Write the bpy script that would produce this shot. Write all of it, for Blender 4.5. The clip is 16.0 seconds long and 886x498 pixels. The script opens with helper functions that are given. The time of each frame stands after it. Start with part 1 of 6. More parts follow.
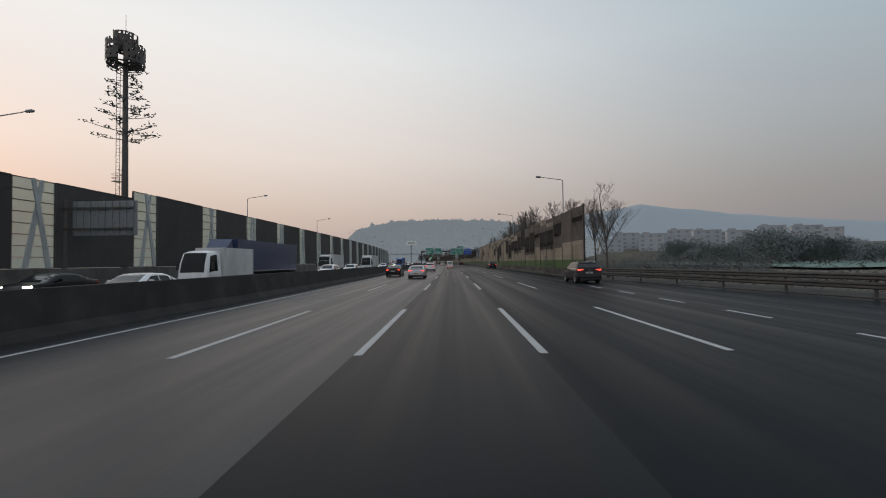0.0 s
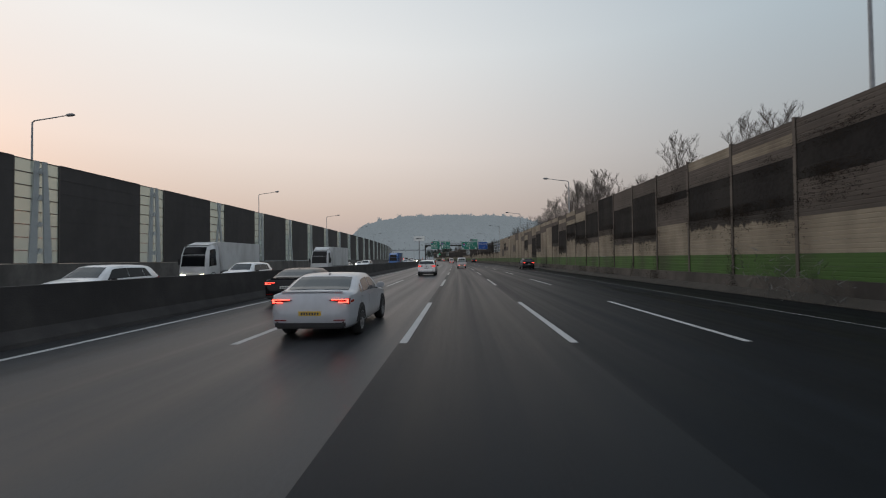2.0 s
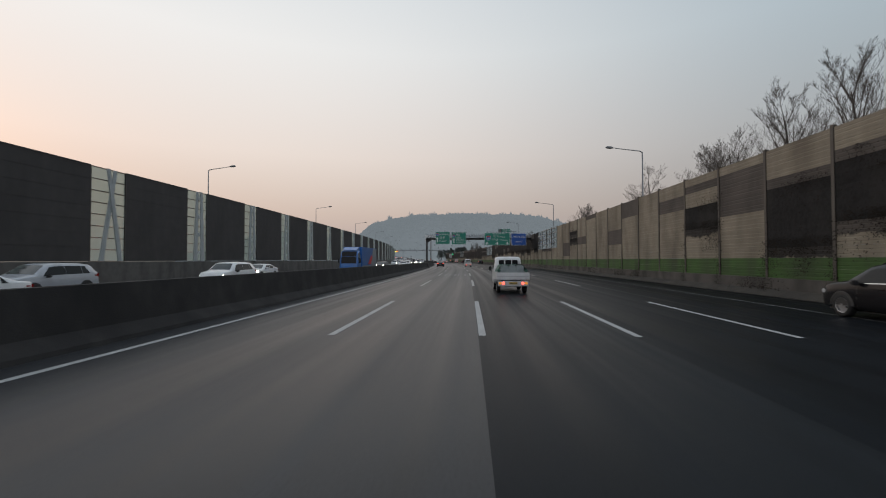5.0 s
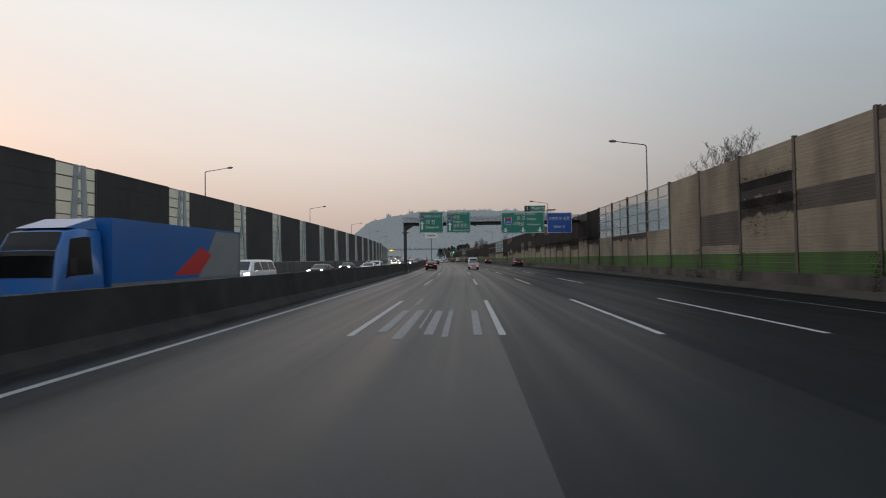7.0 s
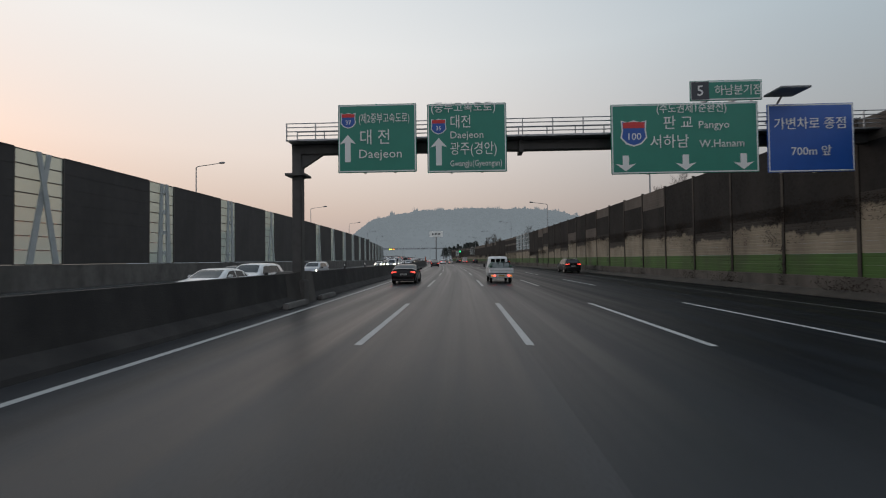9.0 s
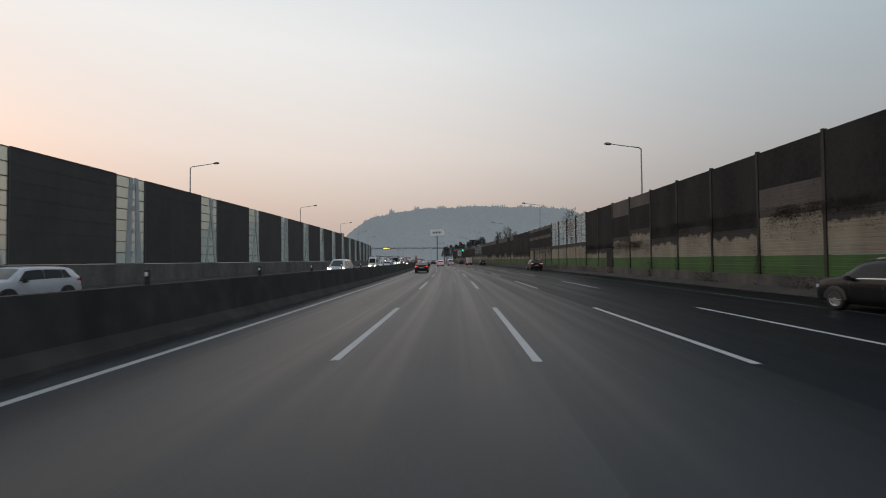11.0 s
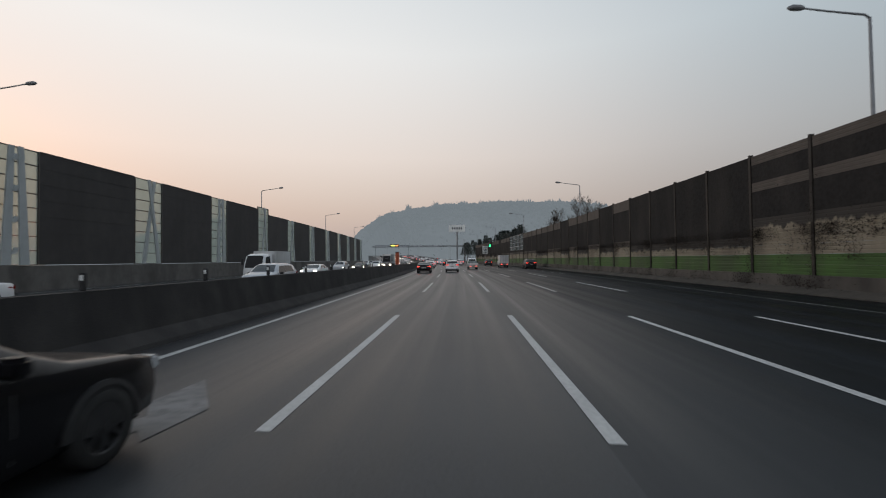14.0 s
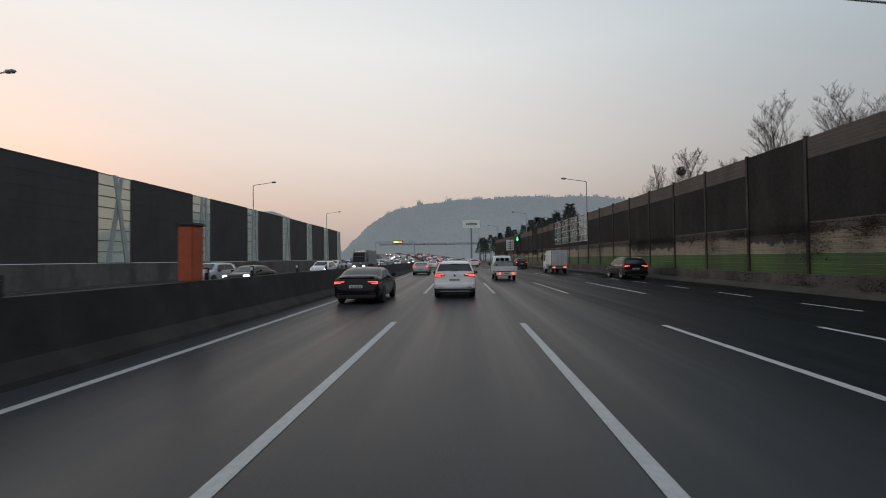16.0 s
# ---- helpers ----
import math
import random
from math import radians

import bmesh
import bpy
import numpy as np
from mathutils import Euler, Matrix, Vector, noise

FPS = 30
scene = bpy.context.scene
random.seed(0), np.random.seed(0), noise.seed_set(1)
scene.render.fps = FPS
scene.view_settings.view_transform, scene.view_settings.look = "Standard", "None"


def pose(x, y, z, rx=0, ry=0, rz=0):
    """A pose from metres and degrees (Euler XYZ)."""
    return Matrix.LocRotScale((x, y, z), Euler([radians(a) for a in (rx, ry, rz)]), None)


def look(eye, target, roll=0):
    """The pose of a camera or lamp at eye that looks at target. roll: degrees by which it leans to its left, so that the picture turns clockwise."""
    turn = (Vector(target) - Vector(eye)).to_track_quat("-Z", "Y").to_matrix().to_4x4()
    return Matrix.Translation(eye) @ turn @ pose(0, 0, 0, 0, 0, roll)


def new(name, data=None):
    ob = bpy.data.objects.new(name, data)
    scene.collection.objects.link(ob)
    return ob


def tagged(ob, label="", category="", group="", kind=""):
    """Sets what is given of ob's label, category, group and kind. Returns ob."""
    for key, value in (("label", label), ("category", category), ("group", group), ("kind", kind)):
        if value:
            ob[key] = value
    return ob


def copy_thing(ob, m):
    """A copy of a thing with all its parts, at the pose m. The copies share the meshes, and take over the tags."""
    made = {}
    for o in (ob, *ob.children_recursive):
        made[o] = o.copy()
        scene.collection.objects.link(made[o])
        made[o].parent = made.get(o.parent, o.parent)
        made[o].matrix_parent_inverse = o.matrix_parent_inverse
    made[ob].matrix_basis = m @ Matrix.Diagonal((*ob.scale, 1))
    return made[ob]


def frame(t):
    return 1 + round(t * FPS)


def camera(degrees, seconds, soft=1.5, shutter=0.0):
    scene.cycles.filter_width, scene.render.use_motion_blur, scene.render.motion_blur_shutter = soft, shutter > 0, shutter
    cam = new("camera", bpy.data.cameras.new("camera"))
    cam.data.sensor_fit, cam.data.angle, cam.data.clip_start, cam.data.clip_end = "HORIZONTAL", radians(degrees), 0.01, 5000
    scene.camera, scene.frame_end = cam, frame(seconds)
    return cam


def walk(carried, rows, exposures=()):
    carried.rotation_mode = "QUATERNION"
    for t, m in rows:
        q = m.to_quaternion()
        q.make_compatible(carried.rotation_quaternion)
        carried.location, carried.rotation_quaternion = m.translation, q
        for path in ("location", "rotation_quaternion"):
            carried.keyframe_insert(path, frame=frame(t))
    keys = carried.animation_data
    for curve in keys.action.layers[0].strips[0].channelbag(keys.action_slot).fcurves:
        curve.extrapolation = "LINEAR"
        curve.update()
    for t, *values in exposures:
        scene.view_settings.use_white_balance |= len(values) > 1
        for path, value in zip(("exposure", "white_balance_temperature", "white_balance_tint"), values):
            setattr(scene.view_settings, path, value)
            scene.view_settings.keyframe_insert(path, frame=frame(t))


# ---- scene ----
# camera: a car on the third, then the second lane of a motorway that bends gently to the left
cam = camera(89.56, 16.0, soft=1.05, shutter=0.1)
EYE_Z = 1.784
PATH = [  # seconds, x, y, tilt, turn, lean
    (0.0, 1.894, 0.000, 1.676, 1.467, -0.814), (0.5, 1.749, 9.235, 1.463, 1.868, -1.178),
    (1.0, 1.561, 19.058, 1.313, 2.369, -1.215), (1.5, 1.336, 28.931, 1.391, 2.499, -0.632),
    (2.0, 1.101, 38.783, 1.261, 2.728, -0.575), (2.5, 0.688, 48.649, 1.434, 3.337, -0.052),
    (3.0, 0.226, 58.729, 1.439, 3.859, 0.156), (3.5, -0.178, 68.603, 1.502, 4.010, 0.587),
    (4.0, -0.486, 78.595, 1.483, 4.323, 0.330), (4.2, -0.613, 82.464, 1.400, 4.461, 0.195),
    (6.5, -2.221, 127.264, 1.442, 4.485, -0.608), (7.0, -2.568, 137.727, 1.302, 4.878, -0.885),
    (7.5, -3.121, 147.477, 1.343, 4.739, -0.679), (8.0, -3.652, 158.248, 1.488, 4.974, -0.661),
    (8.5, -4.184, 168.351, 1.148, 5.518, -0.526), (9.0, -4.731, 178.904, 1.334, 5.747, -0.633),
    (9.5, -5.372, 188.800, 1.413, 5.627, -0.648), (11.8, -8.516, 237.258, 1.394, 6.686, -0.898),
    (12.0, -8.863, 241.350, 1.379, 6.805, -1.074), (12.5, -9.856, 251.720, 1.349, 7.212, -0.937),
    (13.0, -10.862, 262.760, 1.329, 7.829, -0.873), (13.5, -11.860, 272.671, 1.402, 8.309, -0.705),
    (14.0, -12.940, 282.729, 1.361, 8.912, -0.658), (14.5, -14.090, 293.318, 1.262, 9.051, -0.689),
    (15.0, -15.395, 303.917, 1.312, 9.540, -0.715), (15.5, -16.732, 314.247, 1.304, 10.088, -0.720),
    (16.0, -18.113, 324.622, 1.234, 10.739, -0.645)]
walk(cam, [(t, pose(x, y, EYE_Z, 90 + up, 0, turn) @ pose(0, 0, 0, 0, 0, lean)) for t, x, y, up, turn, lean in PATH])

# ---- light: hazy sky shortly after sunset, glow low in the west (ahead and to the left) ----
world = bpy.data.worlds.new("dusk_sky")
scene.world = world
world.use_nodes = True
wn = world.node_tree
wn.nodes.clear()


def wnode(kind, **values):
    n = wn.nodes.new(kind)
    for key, v in values.items():
        n.inputs[key].default_value = v
    return n


def ramp(tree, stops, source):
    r = tree.nodes.new("ShaderNodeValToRGB")
    r.color_ramp.elements[0].position, r.color_ramp.elements[0].color = stops[0][0], (*stops[0][1], 1)
    r.color_ramp.elements[1].position, r.color_ramp.elements[1].color = stops[-1][0], (*stops[-1][1], 1)
    for at, c in stops[1:-1]:
        r.color_ramp.elements.new(at).color = (*c, 1)
    tree.links.new(source, r.inputs["Fac"])
    return r


SUN_TURN = -62.0
sky = wn.nodes.new("ShaderNodeTexSky")
sky.sky_type, sky.sun_disc = "NISHITA", False
sky.sun_elevation, sky.sun_rotation = radians(2.0), radians(SUN_TURN)
sky.air_density, sky.dust_density = 1.5, 4.0
coord = wn.nodes.new("ShaderNodeTexCoord")
sep = wn.nodes.new("ShaderNodeSeparateXYZ")
wn.links.new(coord.outputs["Generated"], sep.inputs[0])
# towards the glow: haze thick and pale; away from it: grey-blue
west = ramp(wn, [(0.0, (0.424, 0.355, 0.339)), (0.10, (0.571, 0.475, 0.435)), (0.22, (0.744, 0.660, 0.622)), (0.42, (0.808, 0.800, 0.794)),
                 (0.75, (0.591, 0.670, 0.729)), (1.0, (0.414, 0.520, 0.627))], sep.outputs["Z"])
east = ramp(wn, [(0.0, (0.217, 0.220, 0.243)), (0.12, (0.266, 0.265, 0.278)), (0.25, (0.325, 0.355, 0.385)), (0.42, (0.364, 0.440, 0.496)),
                 (0.75, (0.355, 0.440, 0.536)), (1.0, (0.295, 0.380, 0.506))], sep.outputs["Z"])
dot = wn.nodes.new("ShaderNodeVectorMath")
dot.operation = "DOT_PRODUCT"
wn.links.new(coord.outputs["Generated"], dot.inputs[0])
dot.inputs[1].default_value = (math.sin(radians(SUN_TURN)), math.cos(radians(SUN_TURN)), 0.0)
side = wn.nodes.new("ShaderNodeMapRange")
side.interpolation_type = "SMOOTHSTEP"
for key, v in (("From Min", -0.35), ("From Max", 0.84)):
    side.inputs[key].default_value = v
wn.links.new(dot.outputs["Value"], side.inputs["Value"])
both = wn.nodes.new("ShaderNodeMixRGB")
wn.links.new(side.outputs[0], both.inputs["Fac"])
wn.links.new(east.outputs[0], both.inputs["Color1"])
wn.links.new(west.outputs[0], both.inputs["Color2"])
rear = wn.nodes.new("ShaderNodeMapRange")
rear.interpolation_type = "SMOOTHSTEP"
for key, v in (("From Min", 0.25), ("From Max", -0.7)):
    rear.inputs[key].default_value = v
wn.links.new(sep.outputs["Y"], rear.inputs["Value"])
rear_sky = wn.nodes.new("ShaderNodeMixRGB")
wn.links.new(rear.outputs[0], rear_sky.inputs["Fac"])
wn.links.new(both.outputs[0], rear_sky.inputs["Color1"])
rear_sky.inputs["Color2"].default_value = (0.56, 0.58, 0.64, 1)
haze_bg = wnode("ShaderNodeBackground", Strength=1.0)
wn.links.new(rear_sky.outputs[0], haze_bg.inputs["Color"])
sky_bg = wnode("ShaderNodeBackground", Strength=0.05)
wn.links.new(sky.outputs[0], sky_bg.inputs["Color"])
adds = wn.nodes.new("ShaderNodeAddShader")
wn.links.new(haze_bg.outputs[0], adds.inputs[0])
wn.links.new(sky_bg.outputs[0], adds.inputs[1])
wout = wn.nodes.new("ShaderNodeOutputWorld")
wn.links.new(adds.outputs[0], wout.inputs["Surface"])

sun_data = bpy.data.lights.new("sun", "SUN")
sun_data.energy, sun_data.angle, sun_data.color = 0.5, radians(14), (1.0, 0.89, 0.80)
sun = new("sun", sun_data)
sun.matrix_world = look((math.sin(radians(SUN_TURN)) * 100, math.cos(radians(SUN_TURN)) * 100, 22), (0, 0, 0))
scene.view_settings.exposure = 0.0

# ---- the line of the road ----
BENDS = ((0.0, 0.00018612), (130.0, 0.00034754), (280.0, 0.0001654))
LANE = 3.6


def drift(y):
    """Sideways shift of the road's line at y."""
    return -sum(k * max(0.0, y - y0) ** 2 / 2 for y0, k in BENDS) if y > 0 else 0.0


def turn_at(y):
    """Heading of the road at y, in degrees to the left."""
    return math.degrees(math.atan(sum(k * max(0.0, y - y0) for y0, k in BENDS)))


def rise(y):
    """The road climbs gently far ahead."""
    return 7e-5 * min(max(0.0, y - 420.0), 220.0) ** 2 + 0.031 * max(0.0, y - 640.0)


def at(n, y, z=0.0):
    """A point n metres to the right of the line between the second and third lane."""
    return Vector((n + drift(y), y, z + rise(y)))


def stand(n, y, z=0.0, extra=0.0):
    p = at(n, y, z)
    return pose(p.x, p.y, p.z, 0, 0, turn_at(y) + extra)


def steps(y0, y1, d=6.0):
    k = max(1, math.ceil((y1 - y0) / d))
    return [y0 + (y1 - y0) * i / k for i in range(k + 1)]


# ---- materials ----
def material(name, colour, rough=0.8, metal=0.0, grain=None, stain=None, bump=0.0, bump_scale=40.0, alter=0.0, spec=0.5,
             emit=None, power=0.0, coat=0.0, whole=False):
    """grain and stain: (scale, amount 0..1, colour); alter: brightness that differs from piece to piece;
    whole: the stains run on from piece to piece."""
    m = bpy.data.materials.new(name)
    m.use_nodes = True
    t = m.node_tree
    b = t.nodes["Principled BSDF"]
    b.inputs["Roughness"].default_value, b.inputs["Metallic"].default_value = rough, metal
    b.inputs["Specular IOR Level"].default_value = spec
    b.inputs["Coat Weight"].default_value = coat
    b.inputs["Coat Roughness"].default_value = 0.08
    base = t.nodes.new("ShaderNodeRGB")
    base.outputs[0].default_value = (*colour, 1)
    out = base.outputs[0]
    tc = t.nodes.new("ShaderNodeNewGeometry" if whole else "ShaderNodeTexCoord")
    place = tc.outputs["Position" if whole else "Object"]
    for k, layer in enumerate((grain, stain)):
        if layer:
            scale, amount, c = layer
            nz = t.nodes.new("ShaderNodeTexNoise")
            nz.inputs["Scale"].default_value, nz.inputs["Detail"].default_value = scale, 6 if k else 3
            if k:
                mp = t.nodes.new("ShaderNodeMapping")
                mp.inputs["Scale"].default_value = (1, 1, 0.35)
                t.links.new(place, mp.inputs[0])
                t.links.new(mp.outputs[0], nz.inputs["Vector"])
            else:
                t.links.new(place, nz.inputs["Vector"])
            mr = t.nodes.new("ShaderNodeMapRange")
            for key, v in (("From Min", 0.42), ("From Max", 0.68), ("To Max", amount)):
                mr.inputs[key].default_value = v
            t.links.new(nz.outputs["Fac"], mr.inputs["Value"])
            mx = t.nodes.new("ShaderNodeMixRGB")
            t.links.new(mr.outputs[0], mx.inputs["Fac"])
            t.links.new(out, mx.inputs["Color1"])
            mx.inputs["Color2"].default_value = (*c, 1)
            out = mx.outputs[0]
    if alter:
        oi = t.nodes.new("ShaderNodeObjectInfo")
        mr = t.nodes.new("ShaderNodeMapRange")
        mr.inputs["To Min"].default_value, mr.inputs["To Max"].default_value = 1 - alter, 1 + alter
        t.links.new(oi.outputs["Random"], mr.inputs["Value"])
        hs = t.nodes.new("ShaderNodeHueSaturation")
        t.links.new(mr.outputs[0], hs.inputs["Value"])
        t.links.new(out, hs.inputs["Color"])
        out = hs.outputs[0]
    t.links.new(out, b.inputs["Base Color"])
    if bump:
        nz = t.nodes.new("ShaderNodeTexNoise")
        nz.inputs["Scale"].default_value, nz.inputs["Detail"].default_value = bump_scale, 4
        t.links.new(place, nz.inputs["Vector"])
        bp = t.nodes.new("ShaderNodeBump")
        bp.inputs["Strength"].default_value, bp.inputs["Distance"].default_value = bump, 0.02
        t.links.new(nz.outputs["Fac"], bp.inputs["Height"])
        t.links.new(bp.outputs[0], b.inputs["Normal"])
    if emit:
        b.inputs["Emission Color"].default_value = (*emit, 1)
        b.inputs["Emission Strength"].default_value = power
    return m


def glass_like(name, tint, clear, rough=0.05):
    """A pane that lets part of the light straight through."""
    m = bpy.data.materials.new(name)
    m.use_nodes = True
    t = m.node_tree
    t.nodes.clear()
    tr, tl, gl = (t.nodes.new("ShaderNodeBsdf" + k) for k in ("Transparent", "Translucent", "Glossy"))
    tr.inputs["Color"].default_value = (*tint, 1)
    tl.inputs["Color"].default_value = (*tint, 1)
    gl.inputs["Roughness"].default_value = rough
    a, b = t.nodes.new("ShaderNodeMixShader"), t.nodes.new("ShaderNodeMixShader")
    a.inputs[0].default_value = clear
    t.links.new(tl.outputs[0], a.inputs[1])
    t.links.new(tr.outputs[0], a.inputs[2])
    b.inputs[0].default_value = 0.06
    t.links.new(a.outputs[0], b.inputs[1])
    t.links.new(gl.outputs[0], b.inputs[2])
    o = t.nodes.new("ShaderNodeOutputMaterial")
    t.links.new(b.outputs[0], o.inputs["Surface"])
    return m


M = {}
def asphalt(name, colour, fresh, spec=0.35, rough=0.40):
    """Worn asphalt; its UV is metres across and along the road: darker wheel tracks and long streaks."""
    m = material(name, colour, rough, grain=(26.0, 0.7, tuple(0.55 * c for c in colour)), stain=(0.22, 0.5, fresh), bump=0.10, bump_scale=70, spec=spec)
    t = m.node_tree
    b = t.nodes["Principled BSDF"]
    src = b.inputs["Base Color"].links[0].from_socket
    uv = t.nodes.new("ShaderNodeUVMap")
    mp = t.nodes.new("ShaderNodeMapping")
    mp.inputs["Scale"].default_value = (2.2, 0.022, 1)
    t.links.new(uv.outputs[0], mp.inputs[0])
    nz = t.nodes.new("ShaderNodeTexNoise")
    nz.inputs["Scale"].default_value, nz.inputs["Detail"].default_value = 1.0, 5
    t.links.new(mp.outputs[0], nz.inputs["Vector"])
    sp = t.nodes.new("ShaderNodeSeparateXYZ")
    t.links.new(uv.outputs[0], sp.inputs[0])
    mul = t.nodes.new("ShaderNodeMath")
    mul.operation = "MULTIPLY"
    mul.inputs[1].default_value = 2 * math.pi / 1.8
    t.links.new(sp.outputs["X"], mul.inputs[0])
    co = t.nodes.new("ShaderNodeMath")
    co.operation = "COSINE"
    t.links.new(mul.outputs[0], co.inputs[0])
    mix = t.nodes.new("ShaderNodeMath")
    mix.operation = "MULTIPLY_ADD"
    mix.inputs[1].default_value = 0.09
    t.links.new(co.outputs[0], mix.inputs[0])
    t.links.new(nz.outputs["Fac"], mix.inputs[2])
    mr = t.nodes.new("ShaderNodeMapRange")
    for key, v in (("From Min", 0.25), ("From Max", 0.75), ("To Min", 0.70), ("To Max", 1.30)):
        mr.inputs[key].default_value = v
    t.links.new(mix.outputs[0], mr.inputs["Value"])
    hs = t.nodes.new("ShaderNodeHueSaturation")
    t.links.new(mr.outputs[0], hs.inputs["Value"])
    t.links.new(src, hs.inputs["Color"])
    t.links.new(hs.outputs[0], b.inputs["Base Color"])
    rr = t.nodes.new("ShaderNodeMapRange")
    for key, v in (("From Min", 0.25), ("From Max", 0.75), ("To Min", rough - 0.08), ("To Max", rough + 0.08)):
        rr.inputs[key].default_value = v
    t.links.new(mix.outputs[0], rr.inputs["Value"])
    t.links.new(rr.outputs[0], b.inputs["Roughness"])
    return m


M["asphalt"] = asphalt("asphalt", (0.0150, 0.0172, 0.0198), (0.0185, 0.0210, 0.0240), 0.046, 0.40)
# newer asphalt, its colour lowered further for the dimness towards the right
M["asphalt_dimmed"] = asphalt("asphalt_dimmed", (0.0099, 0.0119, 0.0144), (0.0126, 0.0151, 0.0179), 0.037, 0.42)
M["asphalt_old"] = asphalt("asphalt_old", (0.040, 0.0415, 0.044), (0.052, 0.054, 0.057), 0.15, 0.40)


def blend_along(m, colour, spec0, spec1):
    """The third lane's colour and specular level blend into the inner lanes' along the road, most at its left edge."""
    t = m.node_tree
    b = t.nodes["Principled BSDF"]
    src = b.inputs["Base Color"].links[0].from_socket
    uv = t.nodes.new("ShaderNodeUVMap")
    sp = t.nodes.new("ShaderNodeSeparateXYZ")
    t.links.new(uv.outputs[0], sp.inputs[0])
    ends = []
    for key, lo, hi, a, c in (("Y", 105.0, 205.0, 0.0, 1.0), ("X", -0.1, 3.5, 0.85, 0.0)):
        r = t.nodes.new("ShaderNodeMapRange")
        r.interpolation_type = "SMOOTHSTEP" if key == "Y" else "LINEAR"
        for name, v in (("From Min", lo), ("From Max", hi), ("To Min", a), ("To Max", c)):
            r.inputs[name].default_value = v
        t.links.new(sp.outputs[key], r.inputs["Value"])
        ends.append(r.outputs[0])
    mul = t.nodes.new("ShaderNodeMath")
    mul.operation = "MULTIPLY"
    t.links.new(ends[0], mul.inputs[0])
    t.links.new(ends[1], mul.inputs[1])
    mx = t.nodes.new("ShaderNodeMixRGB")
    t.links.new(mul.outputs[0], mx.inputs["Fac"])
    t.links.new(src, mx.inputs["Color1"])
    mx.inputs["Color2"].default_value = (*colour, 1)
    t.links.new(mx.outputs[0], b.inputs["Base Color"])
    r = t.nodes.new("ShaderNodeMapRange")
    r.inputs["To Min"].default_value, r.inputs["To Max"].default_value = spec0, spec1
    t.links.new(mul.outputs[0], r.inputs["Value"])
    t.links.new(r.outputs[0], b.inputs["Specular IOR Level"])


blend_along(M["asphalt"], (0.040, 0.0415, 0.044), 0.046, 0.15)
M["road_paint"] = material("road_paint", (0.44, 0.445, 0.435), 0.6, grain=(14.0, 0.55, (0.26, 0.262, 0.26)),
                           stain=(1.2, 0.45, (0.30, 0.30, 0.295)))
M["edge_paint"] = material("edge_paint", (0.20, 0.203, 0.205), 0.6, grain=(6.0, 0.8, (0.07, 0.071, 0.073)), stain=(0.9, 0.7, (0.08, 0.082, 0.084)))
M["faded_paint"] = material("faded_paint", (0.135, 0.138, 0.142), 0.6, grain=(5.0, 0.9, (0.06, 0.062, 0.065)), stain=(1.2, 0.6, (0.07, 0.072, 0.075)))
M["worn_paint"] = material("worn_paint", (0.24, 0.243, 0.245), 0.6, grain=(9.0, 0.6, (0.13, 0.132, 0.134)), stain=(1.5, 0.5, (0.15, 0.152, 0.155)))
M["earth"] = material("earth", (0.10, 0.088, 0.068), 0.95, grain=(1.5, 0.6, (0.05, 0.05, 0.035)), stain=(0.08, 0.6, (0.11, 0.10, 0.06)),
                      bump=0.6, bump_scale=6)
M["litter"] = material("litter", (0.040, 0.036, 0.031), 0.95, grain=(3.0, 0.6, (0.022, 0.020, 0.018)), stain=(0.8, 0.6, (0.065, 0.058, 0.048)), bump=0.8, bump_scale=14)
M["sooty_concrete"] = material("sooty_concrete", (0.036, 0.034, 0.033), 0.9, spec=0.25, grain=(1.4, 0.7, (0.056, 0.052, 0.049)),
                               stain=(0.8, 0.7, (0.020, 0.019, 0.019)), bump=0.4, bump_scale=25)
M["concrete"] = material("concrete", (0.19, 0.18, 0.17), 0.9, grain=(2.0, 0.6, (0.12, 0.115, 0.11)),
                         stain=(0.6, 0.7, (0.07, 0.066, 0.063)), bump=0.4, bump_scale=25)
M["base_concrete"] = material("base_concrete", (0.125, 0.118, 0.110), 0.9, grain=(2.0, 0.6, (0.085, 0.08, 0.075)), stain=(0.6, 0.75, (0.05, 0.047, 0.044)), bump=0.4, bump_scale=25)
M["dirty_concrete"] = material("dirty_concrete", (0.085, 0.077, 0.069), 0.9, grain=(2.0, 0.6, (0.055, 0.050, 0.046)), stain=(0.6, 0.85, (0.026, 0.024, 0.022)), bump=0.4, bump_scale=25)
M["black_panel"] = material("black_panel", (0.056, 0.053, 0.052), 0.8, spec=0.3, grain=(1.2, 0.5, (0.072, 0.066, 0.064)), stain=(0.5, 0.5, (0.040, 0.038, 0.037)), alter=0.12)
M["milk_pane"] = glass_like("milk_pane", (0.60, 0.66, 0.64), 0.62, 0.2)
M["clear_pane"] = glass_like("clear_pane", (0.84, 0.845, 0.83), 0.86, 0.08)
M["brace_steel"] = material("brace_steel", (0.37, 0.40, 0.405), 0.6, 0.0, grain=(2.0, 0.5, (0.29, 0.315, 0.32)))
M["rusty_steel"] = material("rusty_steel", (0.085, 0.075, 0.065), 0.75, 0.15, grain=(2.5, 0.6, (0.085, 0.070, 0.058)), stain=(0.9, 0.5, (0.05, 0.04, 0.035)))
M["ivy_post"] = material("ivy_post", (0.040, 0.036, 0.033), 0.9, spec=0.2, grain=(2.5, 0.7, (0.022, 0.020, 0.019)), stain=(0.8, 0.6, (0.075, 0.066, 0.056)), whole=True)
M["door_steel"] = material("door_steel", (0.012, 0.012, 0.013), 0.7, spec=0.2, grain=(3.0, 0.5, (0.02, 0.019, 0.018)))
